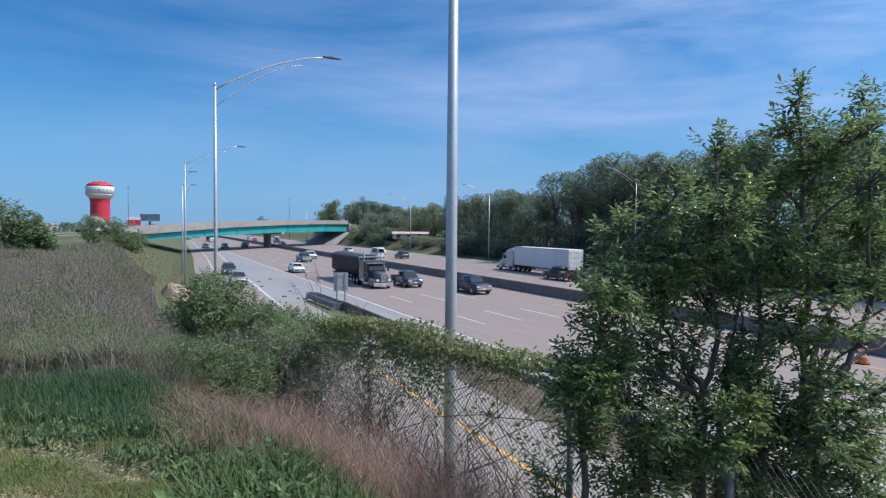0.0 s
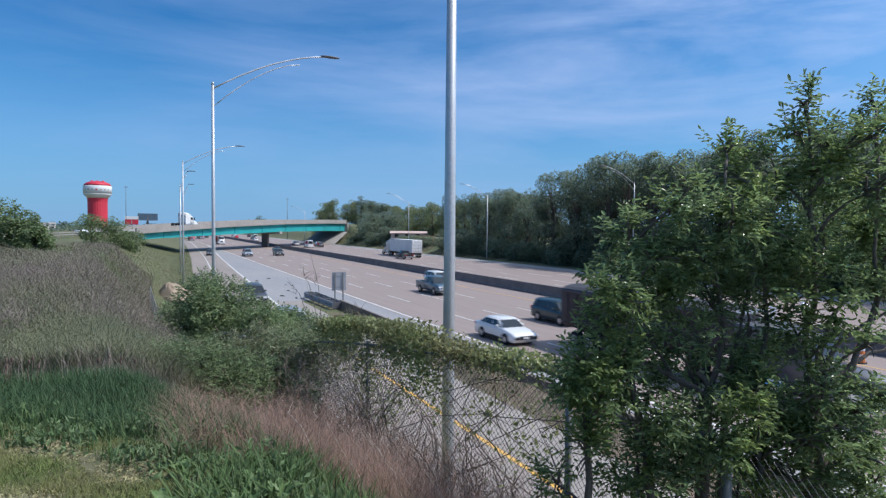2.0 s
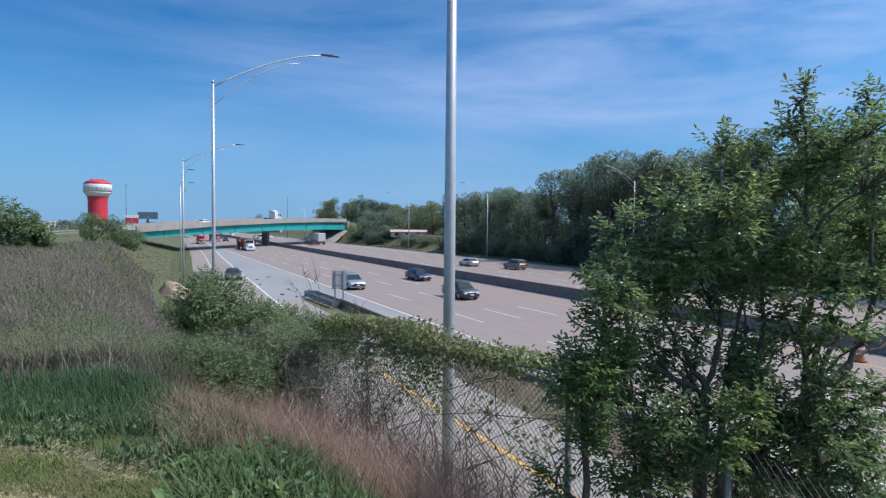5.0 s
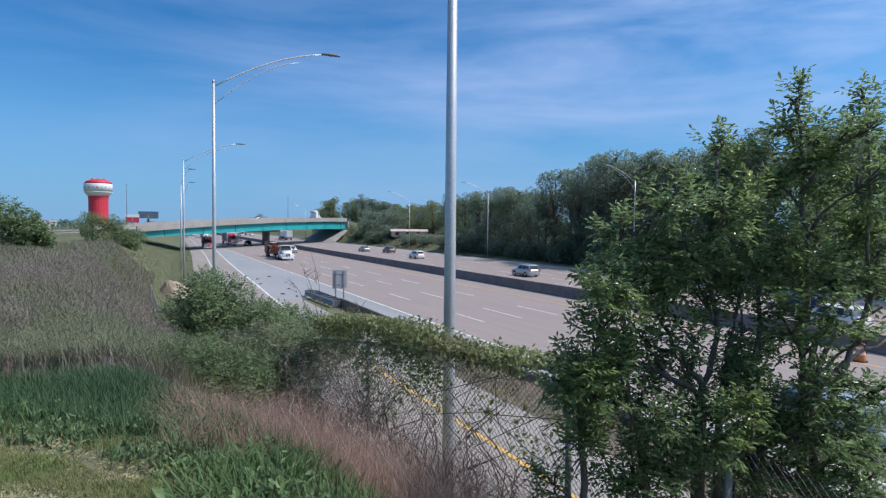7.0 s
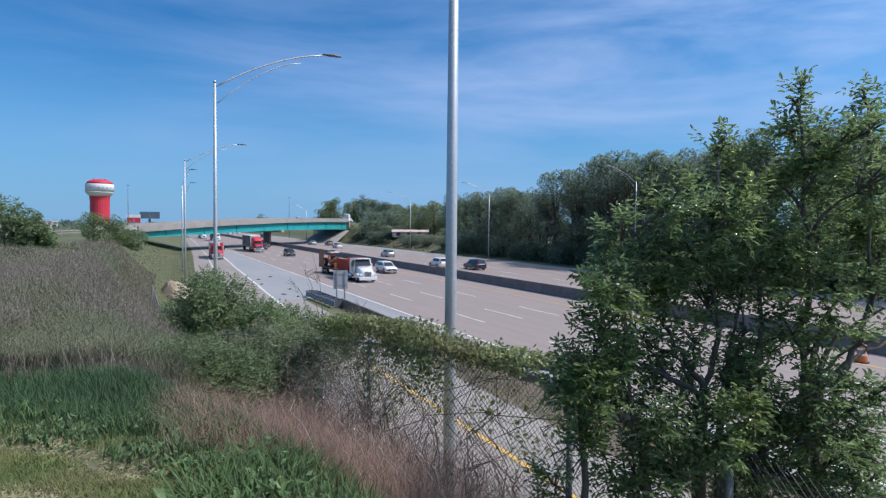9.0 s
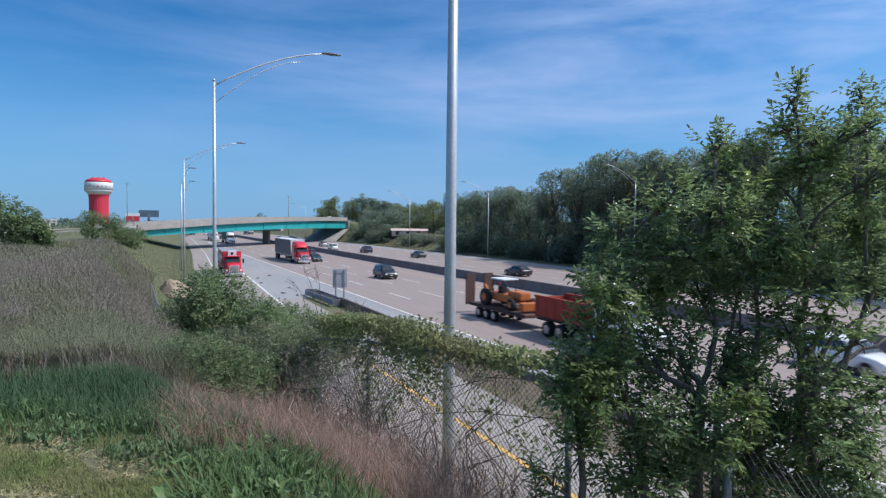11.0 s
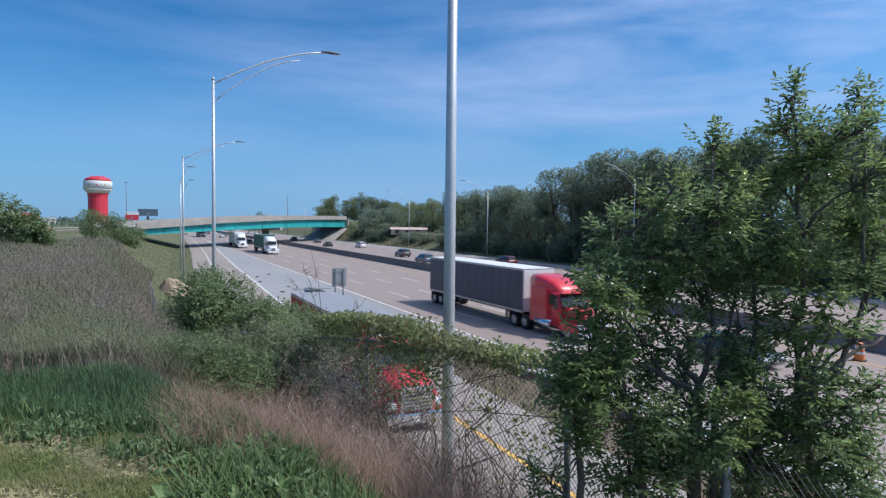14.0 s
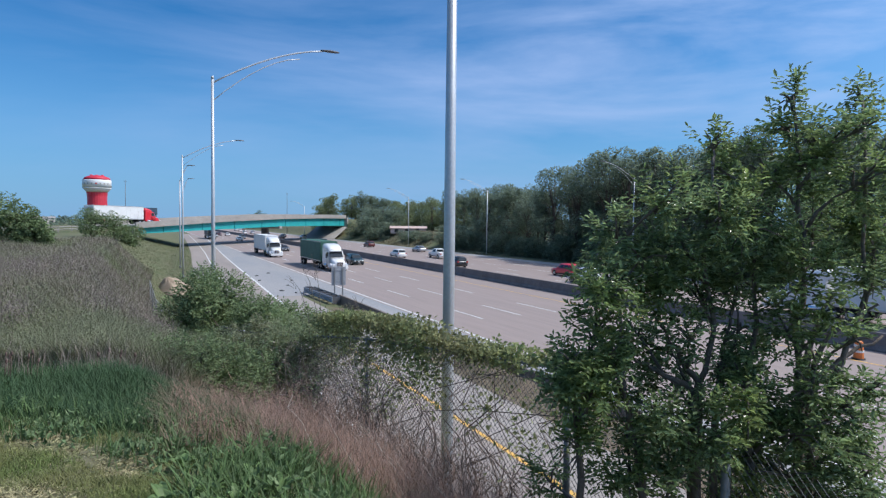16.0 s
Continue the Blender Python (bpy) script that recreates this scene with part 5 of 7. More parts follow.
def water_tower(x, y):
    t = empty("water_tower", pose(x, y, 0), "red fluted water tower with a white band round its tank", "water tower")
    bm = bmesh.new()
    rings = []
    for z, r in ((0, 8.1), (25.5, 8.1), (29.5, 8.7)):
        rings.append([((0.89 * r + 0.07 * (k % 2)) * math.cos(2 * math.pi * k / 48), (0.89 * r + 0.07 * (k % 2)) * math.sin(2 * math.pi * k / 48), z) for k in range(48)])
    part("pedestal", loft(bm, rings), M["tower_red"], t)
    def ring_part(name, prof, mat, label=""):
        bm = bmesh.new()
        loft(bm, [[(0.88 * r * math.cos(2 * math.pi * k / 40), 0.88 * r * math.sin(2 * math.pi * k / 40), z) for k in range(40)] for z, r in prof])
        return part(name, bm, mat, t, label, True)
    ring_part("tank_underside", ((28.5, 8.6), (31.5, 11.6), (32.2, 11.9)), M["tower_white"])
    ring_part("tank_band", ((32.2, 11.95), (38.2, 11.95), (38.6, 11.6)), M["tower_white"], "white band with small dark lettering marks")
    ring_part("tank_roof", ((38.6, 11.7), (40.6, 10.0), (41.9, 6.5), (42.5, 2.0)), M["tower_red"])
    for k in range(3):
        bm = bmesh.new()
        tube(bm, [(-4 + 4 * k, 0, 41), (-4 + 4 * k, 0, 42.9)], 0.9, 8)
        part("vent", bm, M["tower_red"], t)
    for k in range(7):
        a = radians(-90 + (k - 3) * 17)
        bm = bmesh.new()
        box(bm, (10.46 * math.cos(a), 10.46 * math.sin(a), 35.3), (0.2, 1.3 if k % 2 else 0.9, 1.0), rz=a)
        part("lettering_bar", bm, M["tower_red"] if k == 3 else M["deck"], t)
    return t


water_tower(-38.8, 575.0)


def billboard(x, y, z0, w, h, bottom, label, mat):
    b = empty("billboard", pose(x, y, z0, 0, 0, -4), label, "billboard")
    bm = bmesh.new()
    tube(bm, [(0, 0, -1), (0, 0, bottom + h * 0.5)], 0.45, 10)
    part("post", bm, M["dark_steel"], b)
    bm = bmesh.new()
    box(bm, (0, 0, bottom + h / 2), (w, 0.7, h), 0.05)
    part("panel", bm, mat, b)
    bm = bmesh.new()
    box(bm, (0, -0.6, bottom - 0.15), (w, 0.9, 0.12))
    part("catwalk", bm, M["dark_steel"], b)
    return b


billboard(-1.2, 367, 0, 9.8, 3.6, 9.6, "dark two-post billboard panel beyond the overpass", M["board"])
two_tone = billboard(-8.6, 352, 0, 6.2, 4.2, 7.2, "red and white roadside sign board beyond the overpass", M["tower_red"])
bm = bmesh.new()
box(bm, (0, 0, 10.6), (6.24, 0.8, 1.6), 0.03)
part("upper_panel", bm, M["tower_white"], two_tone, "white upper panel")


def shed(x, y, z, w, d, h, label, wallmat, roofmat, rz=0.0):
    s = empty("building", pose(x, y, z, 0, 0, rz), label, "building")
    bm = bmesh.new()
    box(bm, (0, 0, h / 2), (w, d, h), 0.02)
    part("wall", bm, wallmat, s)
    bm = bmesh.new()
    loft(bm, [[(px, -d / 2 - 0.3, h), (px, 0, h + d * 0.12), (px, d / 2 + 0.3, h)] for px in (-w / 2 - 0.3, w / 2 + 0.3)])
    part("roof", bm, roofmat, s)
    for k in range(int(w // 3.5)):
        bm = bmesh.new()
        box(bm, (-w / 2 + 2 + 3.5 * k, -d / 2 - 0.03, h * 0.55), (1.3, 0.1, 1.1))
        part("window", bm, M["black"], s)
    return s


M["pale_wall"] = material("pale siding", (0.62, 0.57, 0.52), 0.8, vary=0.12)
M["red_roof"] = material("brick red roof", (0.34, 0.16, 0.12), 0.85, vary=0.2)
M["pink_wall"] = material("faded pink brick", (0.62, 0.46, 0.41), 0.85, vary=0.2, scale=0.5, fine=6)
shed(79.5, 193, 3.2, 12, 6, 1.8, "long low faded pink roadside building among bushes", M["pink_wall"], M["pink_wall"], -22)
shed(84.0, 131, 4.2, 6, 5, 2.2, "small brick red roadside building among the trees", M["red_roof"], M["red_roof"], -30)
for x, y, w, h in ((-78, 430, 18, 5), (-60, 445, 14, 4.5), (-95, 420, 20, 5)):
    shed(x, y, 2.5, w, 9, h, "distant low house with a pale wall", M["pale_wall"], M["deck"], 6)


def thin_mast(x, y, h):
    p = empty("utility_mast", pose(x, y, 0), "thin grey mast on the skyline", "pole")
    part("shaft", tube(bmesh.new(), [(0, 0, -0.5), (0, 0, h)], [0.16, 0.09], 8), M["dark_steel"], p)
    bm = bmesh.new()
    box(bm, (0, 0, h - 0.6), (1.4, 0.12, 0.12))
    part("crossarm", bm, M["dark_steel"], p)


def ball_tank(x, y, h):
    b = empty("ball_tank", pose(x, y, 0), "small white ball-shaped water tank showing above the trees", "water tank")
    part("stem", tube(bmesh.new(), [(0, 0, -0.5), (0, 0, h - 1.5)], [1.0, 0.7], 12), M["tower_white"], b)
    bm = bmesh.new()
    bmesh.ops.create_uvsphere(bm, u_segments=20, v_segments=12, radius=2.2, matrix=Matrix.Translation((0, 0, h)))
    part("tank", bm, M["tower_white"], b, smooth=True)


bx, by = spot(48.2, 420)
ball_tank(bx, by, 28.0)
thin_mast(-9.5, 300, 24)
thin_mast(66.0, 330, 22)


# ---- roadside things ----
def gore_sign():
    s = empty("exit_sign", pose(16.0, 56.0, 0, 0, 0, -6), "grey back of an exit sign on two posts at the gore", "road sign")
    bm = bmesh.new()
    box(bm, (0, 0, 1.95), (1.35, 0.03, 1.75), 0.004)
    part("panel", bm, M["sign_back"], s)
    for dx in (-0.38, 0.38):
        bm = bmesh.new()
        box(bm, (dx, -0.06, 1.35), (0.12, 0.08, 2.8), 0.005)
        part("post", bm, M["old_steel"], s)
    for dz in (1.5, 2.5):
        bm = bmesh.new()
        box(bm, (0, -0.04, dz), (1.2, 0.04, 0.06))
        part("stringer", bm, M["sign_back"], s)
    return s


gore_sign()


M["cushion"] = material("scuffed galvanised rail", (0.36, 0.375, 0.39), 0.6, 0.3, vary=0.2, scale=2, fine=20)


def crash_cushion():
    c = empty("crash_cushion", pose(14.3, 55.4, 0, 0, 0, 2), "long dark crash cushion with steel fender rails at the gore", "crash cushion")
    for side in (-1, 1):
        for dz in (0.2, 0.38, 0.56):
            bm = bmesh.new()
            loft(bm, [[(side * (0.42 + 0.08 * (y + 4.5) / 9), y, dz - 0.09), (side * (0.50 + 0.08 * (y + 4.5) / 9), y, dz), (side * (0.42 + 0.08 * (y + 4.5) / 9), y, dz + 0.09)] for y in (-4.5, 4.5)])
            part("rail", bm, M["cushion"], c)
    for k in range(7):
        bm = bmesh.new()
        box(bm, (0, -4.4 + 8.8 * k / 6, 0.32), (0.86, 0.1, 0.58), 0.01)
        part("diaphragm", bm, M["dark_steel"], c)
    bm = bmesh.new()
    box(bm, (0, 4.75, 0.32), (0.8, 0.5, 0.58), 0.12)
    part("nose", bm, M["black"], c)
    return c


crash_cushion()


M["gore_wall"] = material("brown stained concrete", (0.23, 0.185, 0.15), 0.9, vary=0.2, scale=0.8, fine=8, second=(0.16, 0.13, 0.11), world_space=True)


def gore_wall():
    """The low wall that runs on from the crash cushion between ramp and freeway."""
    w = tagged(empty("gore_barrier", pose(14.9, 0, 0)), "low brown concrete wall between ramp and freeway", "barrier", kind="structure")
    seg = part("barrier_segment", barrier_profile(bmesh.new(), -3.0, 3.0), M["gore_wall"], w)
    seg.location = (0, 48.6, -0.35)
    for k in range(1, 14):
        ob = new("barrier_segment", seg.data)
        ob.parent = w
        ob.location = (0, 48.6 - 6.02 * k, -0.35)


gore_wall()


def traffic_barrel(x, y):
    b = empty("traffic_barrel", pose(x, y, 0.0), "orange traffic barrel with white bands on the inner shoulder", "traffic barrel")
    prof = [(0.0, 0.29), (0.05, 0.29), (0.06, 0.26), (0.95, 0.20), (1.0, 0.12)]
    part("body", loft(bmesh.new(), [[(r * math.cos(2 * math.pi * k / 16), r * math.sin(2 * math.pi * k / 16), z) for k in range(16)] for z, r in prof]), M["barrel"], b)
    for z in (0.38, 0.68):
        r = 0.265 - 0.067 * z
        part("band", loft(bmesh.new(), [[((r + 0.004) * math.cos(2 * math.pi * k / 16), (r + 0.004) * math.sin(2 * math.pi * k / 16), zz) for k in range(16)] for zz in (z, z + 0.12)]), M["tower_white"], b, "white reflective band")
    part("rubber_foot", tube(bmesh.new(), [(0, 0, 0.0), (0, 0, 0.06)], 0.34, 16), M["black"], b)


M["barrel"] = material("faded orange plastic", (0.70, 0.20, 0.05), 0.6, vary=0.12, scale=2, fine=12)
traffic_barrel(34.4, 19.7)


# ---- debris on the gore ----
def road_debris():
    rng = np.random.default_rng(51)
    spots = ((12.2, 80.5), (14.3, 84.0), (12.0, 62.5), (13.6, 67.5), (12.9, 60.2), (15.2, 73.0), (11.6, 74.0))
    for x, y in spots:
        bm = bmesh.new()
        n = 6
        ring = []
        for z, q in ((0.0, 1.0), (0.05, 0.8), (0.09, 0.35)):
            ring.append([(q * rng.uniform(0.2, 0.34) * math.cos(2 * math.pi * k / n), q * rng.uniform(0.08, 0.2) * math.sin(2 * math.pi * k / n), z + rng.uniform(0, 0.03) * (z > 0)) for k in range(n)])
        ob = part("tyre_scrap", loft(bm, ring), M["black"])
        ob.matrix_world = pose(x, y, 0.003, 0, 0, rng.uniform(0, 180))
        tagged(ob, "torn black tyre scrap lying on the paved gore", "debris", "tyre scraps on the gore")


road_debris()


# ---- vehicles ----
def paint(name, colour, metal=0.0, rough=0.35):
    return material(name, colour, rough, metal, vary=0.06, scale=1.2, fine=14, bump=0.0, coat=0.6)


P = {
    "white": paint("white car paint", (0.78, 0.78, 0.77)),
    "silver": paint("silver car paint", (0.50, 0.51, 0.52), 0.5),
    "grey": paint("grey car paint", (0.075, 0.08, 0.085), 0.25),
    "pale_blue": paint("pale blue-grey paint", (0.36, 0.42, 0.47), 0.4),
    "charcoal": paint("worn charcoal truck paint", (0.10, 0.10, 0.105), 0.2, 0.5),
    "gunmetal": paint("gunmetal car paint", (0.12, 0.135, 0.16), 0.5, 0.25),
    "steel_blue": paint("steel blue paint", (0.10, 0.16, 0.20), 0.4),
    "navy": paint("navy car paint", (0.02, 0.028, 0.06), 0.2),
    "black": paint("black car paint", (0.015, 0.016, 0.019)),
    "teal": paint("dark teal car paint", (0.025, 0.055, 0.065), 0.2),
    "red": paint("red truck paint", (0.68, 0.025, 0.04)),
    "maroon": paint("dark red car paint", (0.11, 0.018, 0.02)),
    "bronze": paint("brown-grey car paint", (0.20, 0.17, 0.14), 0.4),
    "trailer_white": material("white trailer panels", (0.74, 0.74, 0.73), 0.5, vary=0.08, scale=0.5, fine=6, bump=0.03),
    "trailer_dark": material("dark slate trailer panels", (0.085, 0.08, 0.105), 0.5, vary=0.12, scale=0.5, fine=6, bump=0.03),
    "trailer_grey": material("grey trailer panels", (0.30, 0.30, 0.31), 0.5, vary=0.1, scale=0.5, fine=6, bump=0.03),
    "trailer_red": material("faded red trailer panels", (0.56, 0.055, 0.05), 0.5, vary=0.12, scale=0.5, fine=6, bump=0.03),
    "trailer_green": material("green trailer tarp", (0.05, 0.14, 0.10), 0.7, vary=0.18, scale=0.6, fine=5, bump=0.1),
    "tarp": material("black tarpaulin", (0.065, 0.068, 0.078), 0.75, vary=0.25, scale=0.8, fine=6, bump=0.25),
    "tub": material("dark maroon steel tub", (0.055, 0.035, 0.04), 0.6, vary=0.25, scale=0.8, fine=8),
    "rust": material("rusty steel", (0.11, 0.055, 0.042), 0.85, vary=0.3, scale=1.2, fine=12, second=(0.085, 0.05, 0.042)),
    "orange": material("orange machine paint", (0.50, 0.14, 0.03), 0.5, vary=0.15),
    "bed_red": material("worn orange-red steel", (0.42, 0.06, 0.035), 0.8, vary=0.25, scale=1.2, fine=9),
    "glass": material("dark vehicle glass", (0.025, 0.03, 0.035), 0.04, vary=0.05, bump=0.0),
    "tyre": material("black tyre rubber", (0.022, 0.022, 0.023), 0.9, vary=0.2, scale=6, fine=40, bump=0.1),
    "rim": material("aluminium rim", (0.5, 0.5, 0.51), 0.35, 0.8, vary=0.1),
    "chrome": material("bright chrome", (0.75, 0.76, 0.78), 0.12, 1.0, vary=0.05, bump=0.0),
    "trim": material("black plastic trim", (0.025, 0.025, 0.026), 0.7, vary=0.15),
    "lamp": material("clear headlight", (0.80, 0.82, 0.85), 0.1, vary=0.05, coat=1.0, bump=0.0),
    "tail": material("red tail light", (0.45, 0.015, 0.015), 0.2, vary=0.05, coat=1.0, bump=0.0),
}


def pane(bm, q, thick=0.02):
    """A thin plate on four corners."""
    q = [Vector(p) for p in q]
    n = (q[1] - q[0]).cross(q[3] - q[0]).normalized() * thick
    loft(bm, [[p - n for p in q], [p + n for p in q]])
    return bm


def lathe(bm, prof, x0, n=20):
    """A wheel-like body round the x axis; prof: x, radius."""
    loft(bm, [[(x0 + px, r * math.cos(2 * math.pi * k / n), r * math.sin(2 * math.pi * k / n)) for k in range(n)] for px, r in prof])
    return bm


def soften(bm, r):
    """Round all the sharp edges of a body."""
    es = [e for e in bm.edges if len(e.link_faces) == 2 and e.calc_face_angle(0) > 0.25]
    bmesh.ops.bevel(bm, geom=es, offset=r, segments=2, affect="EDGES", profile=0.5, clamp_overlap=True)
    return bm


WHEELS = {}


def add_wheel(thing, x, y, r, w):
    key = (round(r, 3), round(w, 3))
    if key not in WHEELS:
        a = part("wheel", lathe(bmesh.new(), [(-w / 2, r * 0.62), (-w / 2, r * 0.92), (-w * 0.36, r), (w * 0.36, r), (w / 2, r * 0.92), (w / 2, r * 0.62)], 0), P["tyre"])
        bm = bmesh.new()
        lathe(bm, [(-w * 0.53, r * 0.2), (-w * 0.50, r * 0.58), (-w * 0.40, r * 0.64), (w * 0.40, r * 0.64), (w * 0.50, r * 0.58), (w * 0.53, r * 0.2)], 0, 12)
        b = part("rim", bm, P["rim"])
        WHEELS[key] = (a.data, b.data)
        bpy.data.objects.remove(a)
        bpy.data.objects.remove(b)
    ma, mb = WHEELS[key]
    wheel = new("wheel", ma)
    wheel.parent, wheel.location = thing, (x, y, r)
    rim = new("rim", mb)
    rim.parent = wheel


SHAPES = {
    # length, width, body line (y, z), belt y0 y1, roof y0 y1, roof z, wheel y0 y1, wheel radius, floor
    "sedan": (4.9, 1.84, [(0, 0.60), (0.12, 0.74), (0.5, 0.83), (1.35, 0.95), (1.6, 0.98), (3.95, 1.02), (4.7, 1.0), (4.9, 0.82)], (1.3, 4.35), (2.15, 3.55), 1.46, (0.92, 3.78), 0.33, 0.22),
    "suv": (4.75, 1.90, [(0, 0.66), (0.1, 0.86), (0.5, 0.98), (1.2, 1.06), (1.4, 1.08), (4.5, 1.12), (4.65, 1.08), (4.75, 0.85)], (1.15, 4.66), (1.95, 4.3), 1.72, (0.92, 3.72), 0.36, 0.26),
    "van": (5.6, 2.02, [(0, 0.70), (0.1, 0.95), (0.5, 1.15), (1.0, 1.28), (1.3, 1.30), (5.4, 1.30), (5.55, 1.25), (5.6, 1.0)], (0.8, 5.58), (1.6, 5.45), 2.45, (1.0, 4.5), 0.36, 0.28),
    "pickup": (5.8, 2.0, [(0, 0.80), (0.08, 1.04), (0.4, 1.14), (1.5, 1.20), (1.7, 1.22), (3.75, 1.24)], (1.45, 3.75), (2.2, 3.55), 1.92, (1.0, 4.65), 0.40, 0.36),
}


def car(kind, colour, label, category=None, name=None):
    """A car whose front stands at y = 0 and faces -y."""
    L, W, line, (b0, b1), (r0, r1), rz, (w0, w1), wr, z0 = SHAPES[kind]
    t = empty(name or {"sedan": "sedan_car", "suv": "suv_car", "van": "delivery_van", "pickup": "pickup_truck"}[kind], None, label, category or ("pickup truck" if kind == "pickup" else "van" if kind == "van" else "car"), "traffic on the freeway")
    h = W / 2
    end = line[-1][0]
    rings = []
    for y, zs in line:
        k = 0.88 if y == 0 else 0.96 if y < 0.2 else 0.90 if (y >= L - 0.01) else 1.0
        w = h * k
        lo = z0 + (0.12 if y == 0 or y >= L - 0.01 else 0)
        rings.append([(-w * 0.92, y, lo), (-w, y, lo + 0.14), (-w, y, zs - 0.2), (-w * 0.96, y, zs - 0.05), (-w * 0.84, y, zs), (w * 0.84, y, zs), (w * 0.96, y, zs - 0.05), (w, y, zs - 0.2), (w, y, lo + 0.14), (w * 0.92, y, lo)])
    part("body", soften(loft(bmesh.new(), rings), 0.035), colour, t, smooth=True)
    belt = lambda y: float(np.interp(y, [p[0] for p in line], [p[1] for p in line]))
    hb, hr = h * 0.90, h * 0.70
    zb0, zb1 = belt(b0) - 0.03, belt(b1) - 0.03
    bot = [(-hb, b0, zb0), (hb, b0, zb0), (hb, b1, zb1), (-hb, b1, zb1)]
    mid = [(-hr * 1.03, r0 - 0.1, rz - 0.09), (hr * 1.03, r0 - 0.1, rz - 0.09), (hr * 1.03, r1 + 0.08, rz - 0.09), (-hr * 1.03, r1 + 0.08, rz - 0.09)]
    topr = [(-hr * 0.86, r0 + 0.12, rz), (hr * 0.86, r0 + 0.12, rz), (hr * 0.86, r1 - 0.1, rz), (-hr * 0.86, r1 - 0.1, rz)]
    part("cabin", soften(loft(bmesh.new(), [bot, mid, topr]), 0.05), colour, t, smooth=True)

    def mixp(a, b, s):
        return Vector(a).lerp(Vector(b), s)

    def window(name, a, b, c, d, u0=0.06, u1=0.94, v0=0.08, v1=0.92):
        pts = []
        for u, v in ((u0, v0), (u1, v0), (u1, v1), (u0, v1)):
            pts.append(mixp(mixp(a, b, u), mixp(d, c, u), v))
        part(name, pane(bmesh.new(), pts), P["glass"], t)

    window("windshield", bot[0], bot[1], mid[1], mid[0])
    window("rear_window", bot[2], bot[3], mid[3], mid[2], 0.08, 0.92, 0.2, 0.9)
    for s0, s1 in ((0.10, 0.42), (0.46, 0.76), (0.80, 0.93)):
        if kind == "pickup" and s0 > 0.7:
            continue
        for a, b, c, d in ((bot[3], bot[0], mid[0], mid[3]), (bot[1], bot[2], mid[2], mid[1])):
            q0, q1 = (1 - s1, 1 - s0) if a is bot[3] else (s0, s1)
            window("side_window", a, b, c, d, q0, q1, 0.12, 0.9)
    if kind == "pickup":
        for x in (-h + 0.06, h - 0.06):
            bm = bmesh.new()
            box(bm, (x, (3.75 + L) / 2, 0.83), (0.11, L - 3.75, 0.80), 0.02)
            part("bed_side", bm, colour, t)
        bm = bmesh.new()
        box(bm, (0, L - 0.05, 0.83), (W - 0.22, 0.1, 0.78), 0.02)
        part("tailgate", bm, colour, t)
        bm = bmesh.new()
        box(bm, (0, (3.75 + L) / 2, 0.62), (W - 0.24, L - 3.85, 0.1))
        part("bed_floor", bm, P["trim"], t)
        bm = bmesh.new()
        box(bm, (0, L + 0.05, 0.55), (W * 0.92, 0.16, 0.2), 0.03)
        part("rear_bumper", bm, P["chrome"], t)
    fz = line[1][1]
    bm = bmesh.new()
    box(bm, (0, -0.005, fz - 0.2), (W * 0.52, 0.09, 0.36 if kind == "pickup" else 0.16), 0.01)
    part("grille", bm, P["chrome"] if kind == "pickup" else P["trim"], t)
    bm = bmesh.new()
    box(bm, (0, 0.0, z0 + 0.27), (W * 0.84, 0.16, 0.16), 0.03)
    part("front_bumper", bm, P["chrome"] if kind == "pickup" else P["trim"], t)
    bm = bmesh.new()
    box(bm, (0, -0.09, z0 + 0.30), (0.34, 0.015, 0.12))
    part("number_plate", bm, P["trailer_white"], t)
    for s in (-1, 1):
        bm = bmesh.new()
        box(bm, (s * W * 0.35, 0.06, fz - 0.17), (W * 0.19, 0.18, 0.15), 0.03)
        part("headlight", bm, P["lamp"], t)
        bm = bmesh.new()
        box(bm, (s * W * 0.42, L - 0.03, (0.95 if kind != "sedan" else 0.82)), (W * 0.12, 0.12, 0.26 if kind != "sedan" else 0.15), 0.02)
        part("tail_light", bm, P["tail"], t)
        bm = bmesh.new()
        box(bm, (s * (h * 0.98), b0 + 0.55, zb0 + 0.12), (0.2, 0.12, 0.13), 0.03)
        part("mirror", bm, colour, t)
        for y in (w0, w1):
            bm = bmesh.new()
            lathe(bm, [(-0.01, wr * 1.14), (0.012, wr * 1.14)], s * (h + 0.002), 20)
            for v in bm.verts:
                v.co.y += y
                v.co.z += wr
            part("wheel_arch", bm, P["trim"], t)
            add_wheel(t, s * (h - 0.08), y, wr, 0.24)
        bm = bmesh.new()
        box(bm, (s * h, (w0 + w1) / 2, z0 + 0.1), (0.04, w1 - w0 - 2.4 * wr, 0.14), 0.01)
        part("sill", bm, P["trim"], t)
    return t


